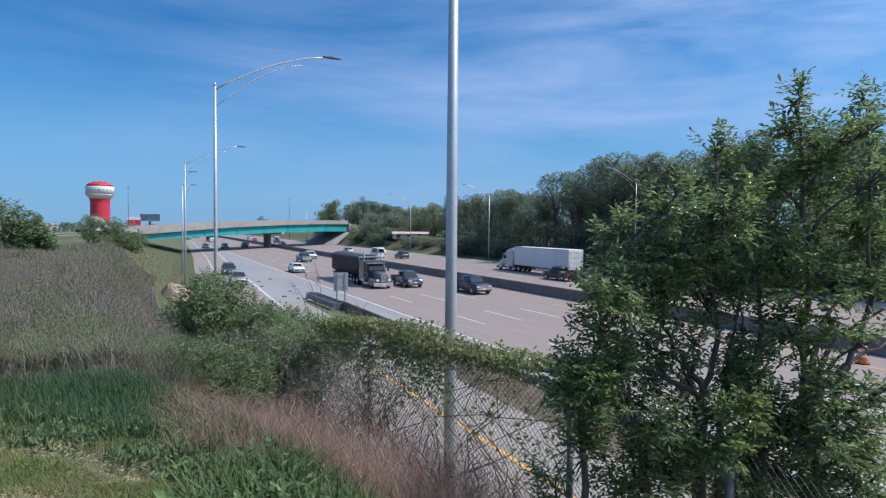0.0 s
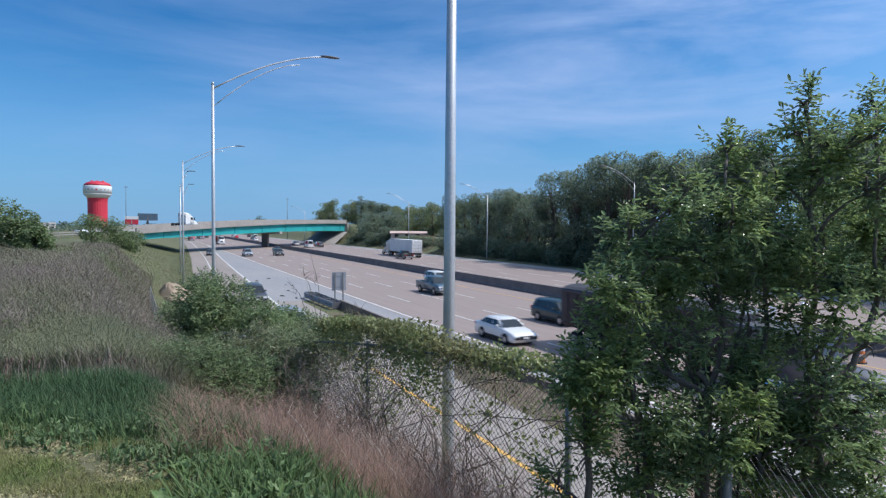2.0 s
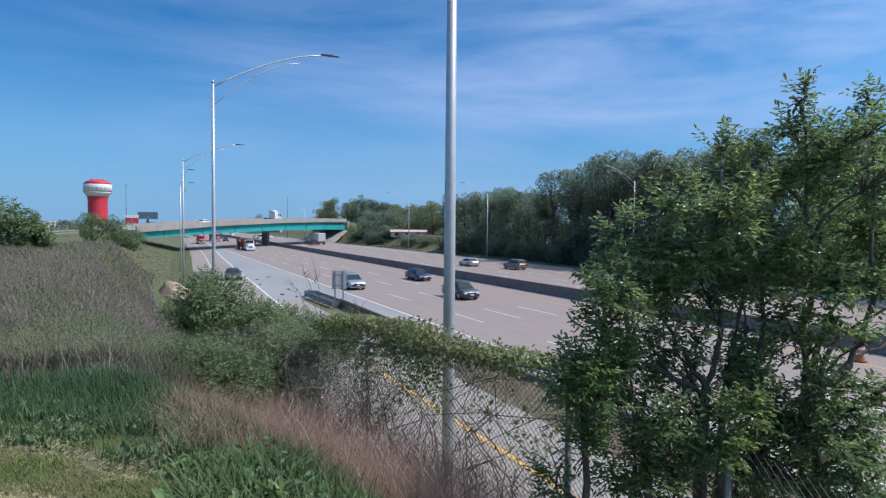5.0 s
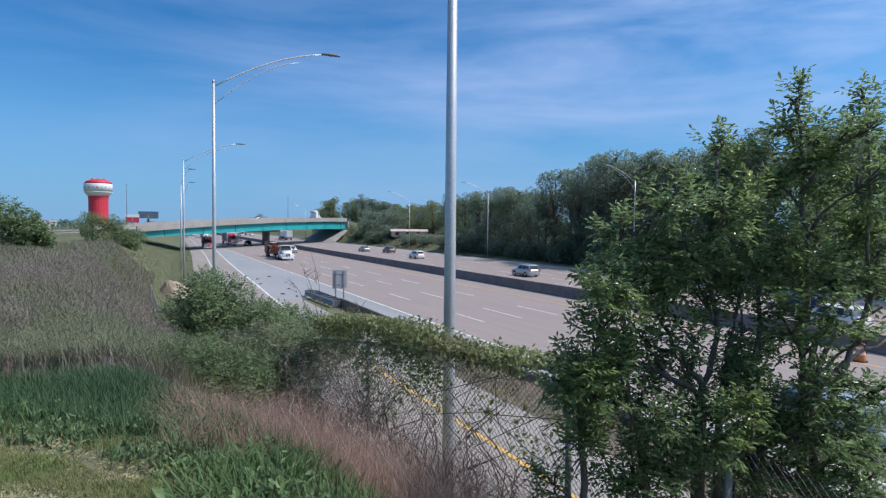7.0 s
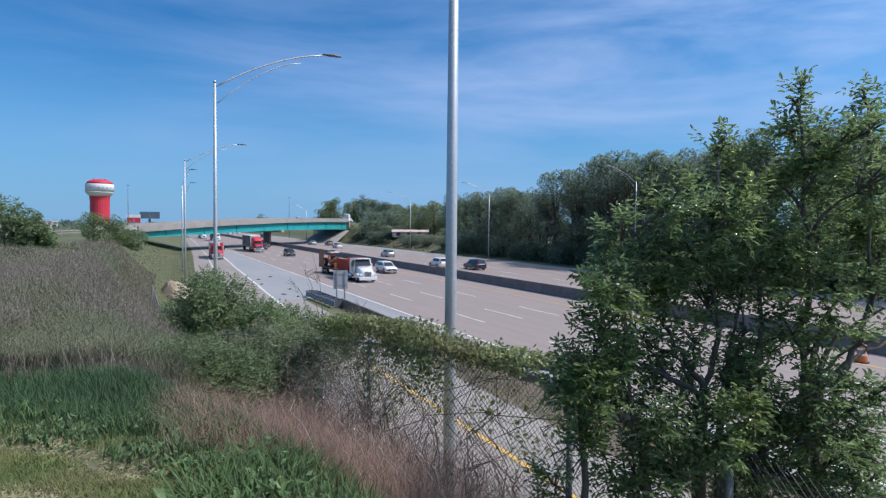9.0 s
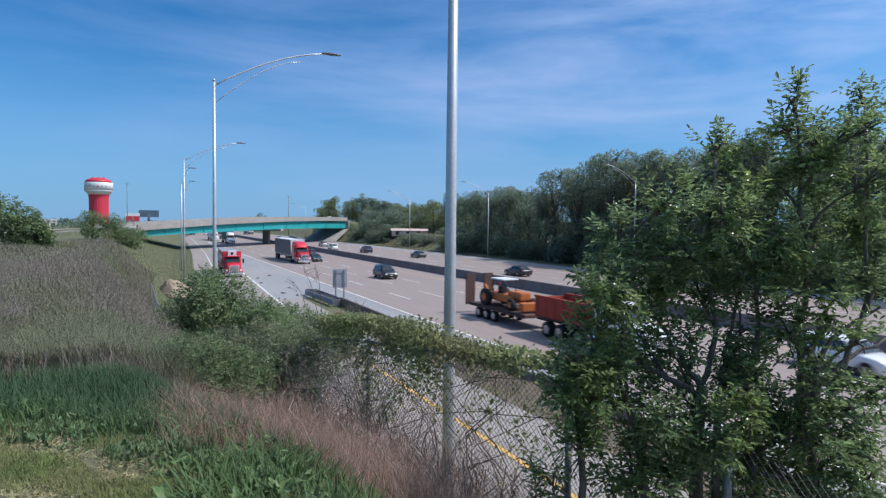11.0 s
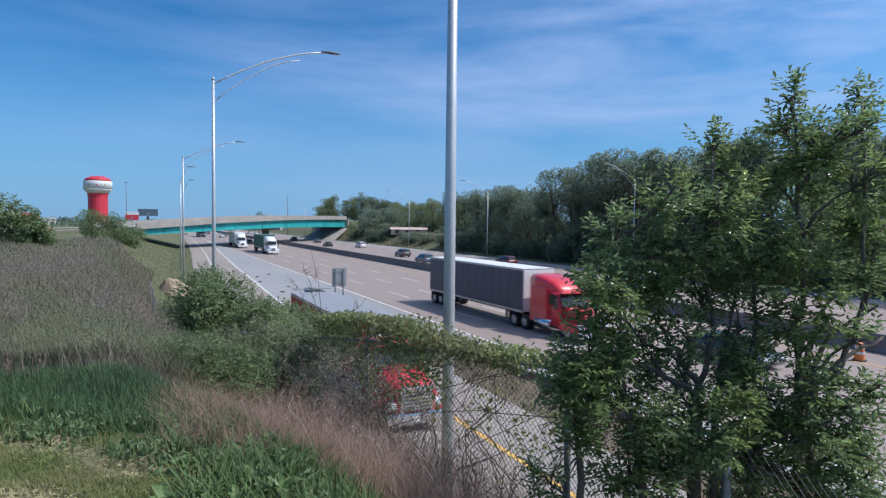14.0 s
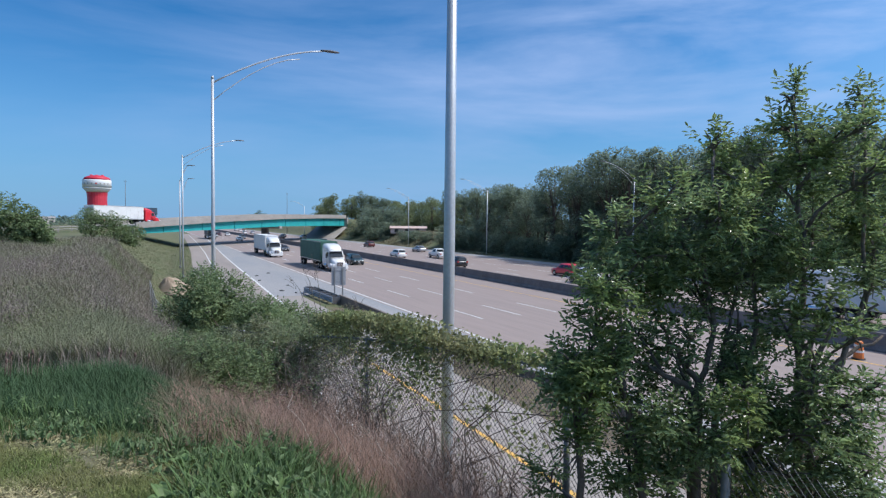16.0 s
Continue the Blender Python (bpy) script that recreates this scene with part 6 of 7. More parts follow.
def tractor(t, colour, roof=True, nose="aero", sleeper=True, bright=False):
    """The pulling truck of a rig; its front stands at y = 0 and faces -y. Returns where the trailer starts."""
    def b(name, c, s, mat, bev=0.02, label=""):
        bm = bmesh.new()
        box(bm, c, s, bev)
        return part(name, bm, mat, t, label)

    sl = 1.9 if sleeper else 0.2
    hood = 1.9 if nose == "aero" else 2.3
    w0, w1, zf, zr = (0.84, 1.05, 1.66, 2.05) if bright else (0.80, 1.05, 1.45, 1.95) if nose == "aero" else (0.62, 0.78, 1.75, 1.95)
    rings = []
    for y, w, zt in ((0.0, w0 * 0.9, zf - 0.12), (0.12, w0, zf), (hood * 0.5, (w0 + w1) / 2, (zf + zr) / 2 + 0.05), (hood, w1, zr)):
        rings.append([(-w, y, 0.62), (-w, y, zt - 0.36), (-w * 0.93, y, zt - 0.13), (-w * 0.72, y, zt - 0.02), (0, y, zt + 0.05), (w * 0.72, y, zt - 0.02), (w * 0.93, y, zt - 0.13), (w, y, zt - 0.36), (w, y, 0.62)])
    part("hood", soften(loft(bmesh.new(), rings), 0.05), colour, t, smooth=True)
    y1 = hood + 1.45
    cab = [[(-1.12, y, 0.75), (1.12, y, 0.75), (1.12, y, 1.95), (x2, yy, zt), (-x2, yy, zt), (-1.12, y, 1.95)] for y, yy, x2, zt in ((hood - 0.05, hood + 0.45, 1.02, 2.85), (y1, y1, 1.06, 2.92))]
    part("cab", soften(loft(bmesh.new(), cab), 0.07), colour, t, smooth=True)
    part("windshield", pane(bmesh.new(), [(-0.98, hood - 0.03, 2.02), (0.98, hood - 0.03, 2.02), (0.92, hood + 0.38, 2.76), (-0.92, hood + 0.38, 2.76)], 0.03), P["glass"], t)
    for s in (-1, 1):
        part("door_window", pane(bmesh.new(), [(s * 1.115, hood + 0.25, 2.02), (s * 1.115, y1 - 0.2, 2.02), (s * 1.075, y1 - 0.2, 2.7), (s * 1.055, hood + 0.5, 2.7)], 0.025), P["glass"], t)
    if sleeper:
        b("sleeper", (0, y1 + sl / 2, 1.9), (2.36, sl, 2.35), colour, 0.08)
    if roof:
        rings = []
        for y, zt, w in ((hood + 0.42, 2.92, 0.80), (hood + 0.7, 3.2, 0.92), (hood + 1.1, 3.47, 1.02), (y1 + 0.4, 3.70, 1.1), (y1 + 1.2, 3.82, 1.14), (y1 + sl, 3.86, 1.15)):
            rings.append([(-w, y, 2.75), (-w, y, zt - 0.3), (-w * 0.9, y, zt - 0.1), (-w * 0.6, y, zt), (w * 0.6, y, zt), (w * 0.9, y, zt - 0.1), (w, y, zt - 0.3), (w, y, 2.75)])
        part("roof_fairing", soften(loft(bmesh.new(), rings), 0.04), colour, t, smooth=True)
        for k in range(5):
            b("marker_light", (-0.6 + 0.3 * k, hood + 0.55, 3.02), (0.09, 0.08, 0.05), P["orange"], 0.01)
    b("sun_visor", (0, hood + 0.18, 2.84), (2.0, 0.42, 0.07), P["chrome"] if nose != "aero" else colour, 0.02)
    gh = zf - 0.85
    gw = w0 * (1.35 if bright else 1.05)
    b("grille", (0, -0.02, 0.78 + gh / 2), (gw, 0.08, gh), P["trim"], 0.02)
    for k in range(6):
        b("grille_slat", (0, -0.07, 0.82 + gh * (k + 0.3) / 6), (gw, 0.03, gh / 11), P["chrome"], 0.005)
    if bright:
        for s in (-1, 1):
            b("grille_surround", (s * (gw / 2 + 0.03), -0.05, 0.78 + gh / 2), (0.09, 0.1, gh + 0.12), P["chrome"], 0.02)
        b("grille_surround", (0, -0.05, 0.82 + gh), (gw + 0.12, 0.1, 0.1), P["chrome"], 0.02)
    if bright and sleeper:
        guard = part("grille_guard", tube(bmesh.new(), [(-0.95, -0.3, 0.42), (-0.85, -0.34, 0.95), (0, -0.36, 1.08), (0.85, -0.34, 0.95), (0.95, -0.3, 0.42)], 0.05, 8), P["chrome"], t, "polished tubular grille guard")
        for z, w in ((0.45, 1.15), (0.75, 1.05)):
            part("guard_bar", tube(bmesh.new(), [(-w, -0.28, z), (-w * 0.8, -0.34, z), (w * 0.8, -0.34, z), (w, -0.28, z)], 0.045, 8), P["chrome"], guard)
    b("bumper", (0, 0.0, 0.52), (2.3 if nose == "aero" else 2.4, 0.3, 0.42), P["chrome"] if nose != "aero" or bright else colour, 0.06, "chrome bumper" if nose != "aero" or bright else "")
    b("number_plate", (0, -0.16, 0.5), (0.32, 0.02, 0.15), P["trailer_white"], 0.0)
    for s in (-1, 1):
        b("headlight", (s * (w0 + 0.08), 0.14, 1.0), (0.3, 0.3, 0.26), P["lamp"], 0.04)
        rings = [[(s * (w0 - 0.05), y, z) for z in (0.6, 1.1)] + [(s * 1.2, y, z) for z in (zt, 0.6)] for y, zt in ((0.25, 0.85), (0.9, 1.2), (1.6, 1.2), (2.0, 0.8))]
        part("fender", loft(bmesh.new(), rings), colour, t)
        b("mirror", (s * 1.42, hood + 0.1, 2.2), (0.24, 0.12, 0.62), P["trim"], 0.03)
        b("mirror_arm", (s * 1.24, hood + 0.18, 2.42), (0.28, 0.04, 0.04), P["trim"], 0.0)
        bm = bmesh.new()
        tube(bm, [(s * 1.0, y1 - 0.5, 0.75), (s * 1.0, y1 + 1.2, 0.75)], 0.32, 14)
        part("fuel_tank", bm, P["chrome"], t)
        if nose != "aero":
            bm = bmesh.new()
            tube(bm, [(s * 1.05, y1 + 0.15, 0.9), (s * 1.05, y1 + 0.15, 3.9), (s * 1.08, y1 + 0.3, 4.05)], 0.08, 10)
            part("exhaust_stack", bm, P["chrome"], t)
        add_wheel(t, s * 1.02, 1.15, 0.50, 0.28)
        ys = y1 + sl
        for dy in (0.55, 1.85):
            add_wheel(t, s * 0.98, ys + dy, 0.50, 0.52)
        b("mudguard", (s * 0.98, ys + 2.5, 0.75), (0.56, 0.04, 0.7), P["trim"], 0.0)
    b("frame_rail", (0, ys + 1.0, 0.92), (0.9, 4.2, 0.22), P["trim"], 0.02)
    b("cab_underside", (0, (hood + y1 + sl) / 2, 0.68), (1.9, y1 + sl - hood, 0.3), P["trim"], 0.02)
    b("fifth_wheel", (0, ys + 1.2, 1.06), (0.9, 1.0, 0.1), P["trim"], 0.02)
    return ys


def box_trailer(t, ys, length, side, roofm, frontm=None, z0=1.12, z1=4.08, gap=0.25):
    y0, y1 = ys + gap, ys + gap + length
    bm = bmesh.new()
    box(bm, (0, (y0 + y1) / 2, (z0 + z1) / 2), (2.58, length, z1 - z0), 0.04)
    trailer = part("trailer", bm, side, t)
    def c(name, ctr, size, mat, bev=0.01):
        b2 = bmesh.new()
        box(b2, ctr, size, bev)
        return part(name, b2, mat, trailer)
    c("roof_panel", (0, (y0 + y1) / 2, z1 + 0.015), (2.52, length - 0.06, 0.03), roofm)
    c("front_panel", (0, y0 - 0.02, (z0 + z1) / 2), (2.5, 0.04, z1 - z0 - 0.1), frontm or roofm)
    for s in (-1, 1):
        c("bottom_rail", (s * 1.3, (y0 + y1) / 2, z0 + 0.06), (0.03, length, 0.14), P["rim"])
        c("top_rail", (s * 1.3, (y0 + y1) / 2, z1 - 0.06), (0.03, length, 0.10), P["rim"])
        for k in range(int(length / 1.2)):
            c("side_post", (s * 1.296, y0 + 0.6 + 1.2 * k, (z0 + z1) / 2), (0.014, 0.06, z1 - z0 - 0.34), side, 0.0)
        c("rear_door", (s * 0.63, y1 + 0.02, (z0 + z1) / 2), (1.22, 0.05, z1 - z0 - 0.16), side, 0.015)
        for k in (0.25, 0.75):
            b2 = bmesh.new()
            tube(b2, [(s * 1.25 * k + s * 0.02, y1 + 0.06, z0 + 0.1), (s * 1.25 * k + s * 0.02, y1 + 0.06, z1 - 0.1)], 0.022, 6)
            part("lock_rod", b2, P["rim"], trailer)
        c("tail_light", (s * 1.0, y1 + 0.05, z0 - 0.02), (0.3, 0.06, 0.1), P["tail"])
        for dy in (2.2, 0.95):
            add_wheel(t, s * 1.0, y1 - dy, 0.50, 0.52)
        b2 = bmesh.new()
        box(b2, (s * 0.75, y0 + 2.9, 0.72), (0.14, 0.14, 0.85), 0.01)
        part("landing_leg", b2, P["trim"], trailer)
        c("mud_flap", (s * 0.98, y1 - 0.3, 0.6), (0.56, 0.03, 0.75), P["trim"], 0.0)
    for k in range(4):
        c("door_bar", (0, y1 + 0.05, z0 + 0.35 + 0.72 * k), (2.3, 0.03, 0.06), P["rim"], 0.0)
    c("underride_guard", (0, y1 - 0.05, 0.58), (2.3, 0.1, 0.12), P["rim"])
    c("slider", (0, y1 - 1.6, 0.92), (1.1, 3.4, 0.3), P["trim"])
    c("floor_beam", (0, (y0 + y1) / 2, z0 - 0.06), (2.3, length - 0.2, 0.12), P["trim"])
    return trailer, y1


def semi(colour, side, roofm, label, length=14.3, roof=True, nose="aero", sleeper=True, frontm=None, high=4.08, bright=False, gap=0.7):
    t = empty("semi_truck", None, label, "semi truck", "traffic on the freeway")
    ys = tractor(t, colour, roof, nose, sleeper, bright)
    tr, y1 = box_trailer(t, ys, length, side, roofm, frontm, z1=high, gap=gap)
    return t, tr, ys, y1


def red_reefer_rig(label):
    t, tr, ys, y1 = semi(P["red"], P["trailer_red"], P["trailer_grey"], label, 12.2, roof=False, sleeper=False, high=3.42, bright=True, gap=0.25)
    bm = bmesh.new()
    box(bm, (0, ys + 0.02, 3.12), (1.2, 0.5, 1.0), 0.06)
    unit_ = part("cooling_unit", bm, P["trailer_white"], tr, "white cooling unit on the trailer front")
    for s in (-1, 1):
        bm = bmesh.new()
        box(bm, (s * 0.95, ys + 0.16, 2.6), (0.6, 0.2, 1.8), 0.03)
        part("front_shell", bm, P["red"], tr)
    bm = bmesh.new()
    tube(bm, [(0, ys - 0.25, 3.2), (0, ys - 0.21, 3.2)], 0.2, 14)
    part("fan_grille", bm, P["trim"], tr)
    # large white swirls on the flanks
    for s in (-1, 1):
        for k in range(9):
            y0 = ys + 1.6 + 1.2 * k
            bm = bmesh.new()
            tube(bm, [(s * 1.312, y0 + 0.55 * math.cos(a) * (1 - 0.2 * (k % 3)), 2.3 + (0.7 if k % 2 else 0.45) * math.sin(a)) for a in np.linspace(0.4 * k, 0.4 * k + 4.6, 14)], 0.085, 5)
            part("script_shape", bm, P["trailer_white"], tr)
    # a medium-duty rig, smaller than the highway ones
    k = 0.93
    for ob in t.children_recursive:
        ob.location = ob.location * k
        ob.data = ob.data.copy()
        ob.data.transform(Matrix.Scale(k, 4))
    return t


def dump_rig(label):
    t = empty("dump_truck", None, label, "dump truck", "traffic on the freeway")
    ys = tractor(t, P["charcoal"], False, "long", True)
    y0, y1 = ys + 0.4, ys + 12.2
    rings = []
    for y, zl, zh, w in ((y0, 1.9, 3.3, 1.15), (y0 + 0.8, 1.35, 3.35, 1.27), (y1 - 0.3, 1.1, 3.35, 1.27), (y1, 1.1, 3.3, 1.25)):
        rings.append([(-w, y, zh), (-w, y, zl + 0.35), (-w * 0.7, y, zl), (w * 0.7, y, zl), (w, y, zl + 0.35), (w, y, zh)])
    tub = part("tub", loft(bmesh.new(), rings), P["tub"], t)
    rings = []
    for y in np.linspace(y0 + 0.2, y1, 9):
        k = 0.04 * math.sin(y * 2.1)
        rings.append([(1.3 * math.cos(a), y, 3.3 + (0.42 + k) * math.sin(a)) for a in np.linspace(0, math.pi, 9)])
    part("tarpaulin", loft(bmesh.new(), rings), P["tarp"], tub, "black rounded tarpaulin")
    for s in (-1, 1):
        for k in range(13):
            bm = bmesh.new()
            box(bm, (s * 1.29, y0 + 0.9 + 0.85 * k, 2.35), (0.06, 0.09, 1.75), 0.0)
            part("rib", bm, P["tub"], tub)
        bm = bmesh.new()
        box(bm, (s * 1.3, (y0 + y1) / 2, 3.28), (0.1, y1 - y0 - 0.4, 0.12), 0.01)
        part("top_rail", bm, P["tub"], tub)
        for dy in (2.6, 1.3):
            add_wheel(t, s * 1.0, y1 - dy, 0.50, 0.52)
        bm = bmesh.new()
        box(bm, (s * 0.7, y0 + 2.3, 0.72), (0.13, 0.13, 0.9), 0.01)
        part("landing_leg", bm, P["trim"], tub)
    for k in range(7):
        bm = bmesh.new()
        box(bm, (-1.0 + 0.33 * k, y0 - 0.03, 2.65), (0.08, 0.06, 1.3), 0.0)
        part("front_rib", bm, P["rim"], tub)
    bm = bmesh.new()
    box(bm, (0, y0 - 0.05, 3.42), (2.3, 0.5, 0.14), 0.05)
    part("headboard", bm, P["rim"], tub, "bright metal headboard")
    bm = bmesh.new()
    box(bm, (0, (y0 + y1) / 2 + 1.5, 0.98), (0.9, y1 - y0 - 4, 0.26), 0.02)
    part("frame_rail", bm, P["trim"], tub)
    return t


def work_truck(label):
    """White conventional cab with a long red dump body, towing a low three-axle trailer with an orange machine and upright ramps."""
    t = empty("work_truck", None, label, "truck", "traffic on the freeway")
    tractor(t, P["white"], False, "aero", False)

    def c(name, ctr, size, mat, bev=0.02, lab="", parent=t):
        bm = bmesh.new()
        box(bm, ctr, size, bev)
        return part(name, bm, mat, parent, lab)

    c("cab_back", (0, 3.9, 1.9), (2.2, 0.7, 1.9), P["white"], 0.08)
    c("frame_rail", (0, 6.6, 0.98), (0.9, 6.6, 0.24), P["trim"])
    c("bed_floor", (0, 7.25, 1.25), (2.4, 5.3, 0.16), P["rust"])
    for s in (-1, 1):
        board = c("side_board", (s * 1.2, 7.25, 1.9), (0.08, 5.3, 1.25), P["bed_red"], 0.02, "faded orange-red dump body side")
        c("top_rail", (s * 1.22, 7.25, 2.55), (0.16, 5.3, 0.12), P["bed_red"], 0.02, "", board)
        for k in range(6):
            c("side_rib", (s * 1.26, 4.85 + 0.95 * k, 1.9), (0.07, 0.12, 1.2), P["bed_red"], 0.01, "", board)
        for y in (7.3, 8.6):
            add_wheel(t, s * 0.98, y, 0.5, 0.52)
    c("headboard", (0, 4.6, 2.1), (2.4, 0.1, 1.7), P["bed_red"])
    c("tailgate", (0, 9.9, 1.85), (2.4, 0.1, 1.2), P["bed_red"])
    trailer = c("trailer_deck", (0, 15.1, 0.92), (2.5, 8.0, 0.22), P["rust"], 0.02, "rusty low trailer deck")
    c("drawbar", (0, 10.5, 0.8), (0.22, 1.6, 0.16), P["trim"], 0.01, "", trailer)
    for s in (-1, 1):
        for y in (15.3, 16.45, 17.6):
            add_wheel(t, s * 1.08, y, 0.42, 0.36)
        c("ramp", (s * 0.78, 19.7, 2.0), (0.72, 0.16, 2.5), P["rust"], 0.02, "upright rusty loading ramp", trailer)
        for k in range(5):
            c("ramp_cleat", (s * 0.78, 19.82, 1.1 + 0.45 * k), (0.7, 0.08, 0.06), P["trim"], 0.0, "", trailer)
        c("ramp_frame", (s * 1.17, 19.7, 2.0), (0.08, 0.2, 2.5), P["rust"], 0.01, "", trailer)
        c("deck_rail", (s * 1.24, 15.1, 0.98), (0.06, 8.0, 0.16), P["trim"], 0.01, "", trailer)
        for y, r in ((13.4, 0.42), (17.1, 0.62)):
            bm = bmesh.new()
            tube(bm, [(s * 0.85 - 0.2, y, 1.03 + r), (s * 0.85 + 0.2, y, 1.03 + r)], r, 16)
            part("machine_wheel", bm, P["tyre"], trailer)
            bm = bmesh.new()
            tube(bm, [(s * 0.85 - 0.22, y, 1.03 + r), (s * 0.85 + 0.22, y, 1.03 + r)], r * 0.5, 12)
            part("machine_hub", bm, P["orange"], trailer)
        for y in (15.1, 16.5):
            bm = bmesh.new()
            tube(bm, [(s * 0.55, y, 1.9), (s * 0.55, y, 3.05)], 0.04, 6)
            part("canopy_post", bm, P["trim"], trailer)
    c("machine_body", (0, 15.7, 1.75), (1.3, 4.0, 0.55), P["orange"], 0.12, "orange machine body", trailer)
    c("machine_hood", (0, 13.7, 2.05), (0.95, 1.7, 0.6), P["orange"], 0.12, "", trailer)
    c("machine_seat", (0, 16.1, 2.25), (0.5, 0.5, 0.55), P["trim"], 0.06, "", trailer)
    c("machine_canopy", (0, 15.8, 3.1), (1.35, 1.8, 0.1), P["trailer_white"], 0.03, "white machine canopy", trailer)
    bm = bmesh.new()
    tube(bm, [(0, 17.9, 1.6), (0, 18.7, 2.35), (0.1, 19.0, 1.6), (0.1, 18.8, 1.25)], [0.16, 0.14, 0.11, 0.08], 8)
    part("machine_arm", bm, P["orange"], trailer)
    c("machine_bucket", (0, 12.1, 1.45), (1.9, 0.6, 0.6), P["orange"], 0.08, "", trailer)
    c("tail_lamp", (0.62, 17.6, 2.55), (0.14, 0.14, 0.2), P["tail"], 0.02, "", trailer)
    return t


def bobtail(colour, label):
    t = empty("semi_tractor", None, label, "semi truck", "traffic on the overpass")
    tractor(t, colour, True, "aero", True)
    return t


# ---- the traffic: kind, paint, lane centre, place at 0 s and speed along the road ----
TRAFFIC = []


def comes(thing, x, y0, v):
    """A vehicle on the near lanes: its front is at y0 + v t."""
    TRAFFIC.append((thing, [(t, pose(x, y0 + v * t, 0)) for t in (0, 4, 8, 12, 16)]))


def leaves(thing, x, y0, v, length):
    """A vehicle on the far lanes: its rear is at y0 + v t."""
    TRAFFIC.append((thing, [(t, pose(x, y0 + v * t + length, 0, 0, 0, 180)) for t in (0, 4, 8, 12, 16)]))


def ramp_mid(y):
    return float((ramp_left(y) + ramp_right(y)) / 2)


def on_ramp(thing, rows):
    ts = np.arange(0, 16.01, 0.5)
    out = []
    for t in ts:
        y = float(np.interp(t, [r[0] for r in rows], [r[1] for r in rows]))
        turn = math.degrees(math.atan2(ramp_mid(y + 4) - ramp_mid(y - 4), 8))
        out.append((float(t), pose(ramp_mid(y), y, 0, 0, 0, -turn)))
    TRAFFIC.append((thing, out))


comes(dump_rig("grey long-nosed truck with a dark tarped dump trailer"), 24.0, 66.3, -26.8)
comes(car("pickup", P["gunmetal"], "glossy grey crew-cab pickup truck with chrome grille"), 27.9, 66.0, -29.2)
comes(car("pickup", P["navy"], "dark navy pickup truck with bright headlights"), 31.8, 56.5, -34.0)
comes(car("sedan", P["white"], "white four-door sedan with dark windows"), 20.3, 93.5, -31.4)
comes(car("pickup", P["steel_blue"], "steel blue pickup truck with chrome grille"), 27.7, 121.0, -32.1)
comes(car("suv", P["teal"], "dark teal SUV passing behind the tarped truck"), 27.8, 92.5, -28.6)
comes(car("suv", P["white"], "white SUV on the inner freeway lane"), 31.9, 133.6, -34.1)
comes(work_truck("white-cab red dump truck towing a trailer with an orange machine"), 24.0, 288.7, -24.1)
comes(car("suv", P["white"], "white SUV with roof rails on the freeway"), 31.7, 387.6, -33.74)
comes(car("suv", P["pale_blue"], "pale silver-blue SUV on the outer freeway lane"), 20.4, 200.1, -27.24)
comes(car("suv", P["grey"], "dark grey SUV on the freeway"), 27.7, 210.2, -31.78)
comes(car("sedan", P["navy"], "dark navy sedan on the inner freeway lane"), 31.6, 235.5, -32.9)
rig, _, _, _ = semi(P["red"], P["trailer_dark"], P["trailer_white"], "red semi truck with a long dark box trailer", 15.3, frontm=P["trailer_white"], bright=True)
comes(rig, 24.1, 389.5, -25.75)
comes(car("suv", P["black"], "black SUV on the freeway"), 27.8, 419.2, -31.43)
comes(car("sedan", P["teal"], "dark teal sedan on the freeway"), 27.8, 448.0, -30.58)
comes(car("sedan", P["maroon"], "dark red sedan on the inner freeway lane"), 31.5, 461.5, -30.1)
rig, _, _, _ = semi(P["white"], P["trailer_white"], P["trailer_white"], "white semi truck with a white box trailer", 14.3)
TRAFFIC.append((rig, [(t, pose(22.0, y, 0)) for t, y in ((0, 585), (4, 462), (8, 340), (12, 219), (14, 168.6), (16, 119.6))]))
rig, _, _, _ = semi(P["white"], P["trailer_green"], P["trailer_green"], "white-cab semi truck with a green covered trailer", 13.4, roof=True)
comes(rig, 24.0, 498.3, -25.94)
comes(car("suv", P["teal"], "dark SUV beside the green trailer"), 30.6, 700.0, -37.8)
comes(car("sedan", P["grey"], "grey sedan on the freeway"), 28.2, 592.0, -28.1)
rig, _, _, _ = semi(P["black"], P["trailer_dark"], P["trailer_grey"], "dark semi truck far along the freeway", 14.0)
comes(rig, 20.4, 640.0, -25.3)
comes(car("sedan", P["white"], "white sedan far along the freeway"), 27.7, 693.3, -29.76)
comes(car("suv", P["grey"], "grey SUV far along the freeway"), 31.5, 735.0, -31.0)
comes(car("sedan", P["silver"], "silver sedan far along the freeway"), 24.0, 700.0, -27.2)
comes(car("suv", P["maroon"], "dark red SUV far along the freeway"), 27.7, 770.0, -30.2)
comes(car("sedan", P["white"], "white sedan far along the freeway"), 31.5, 800.0, -32.0)

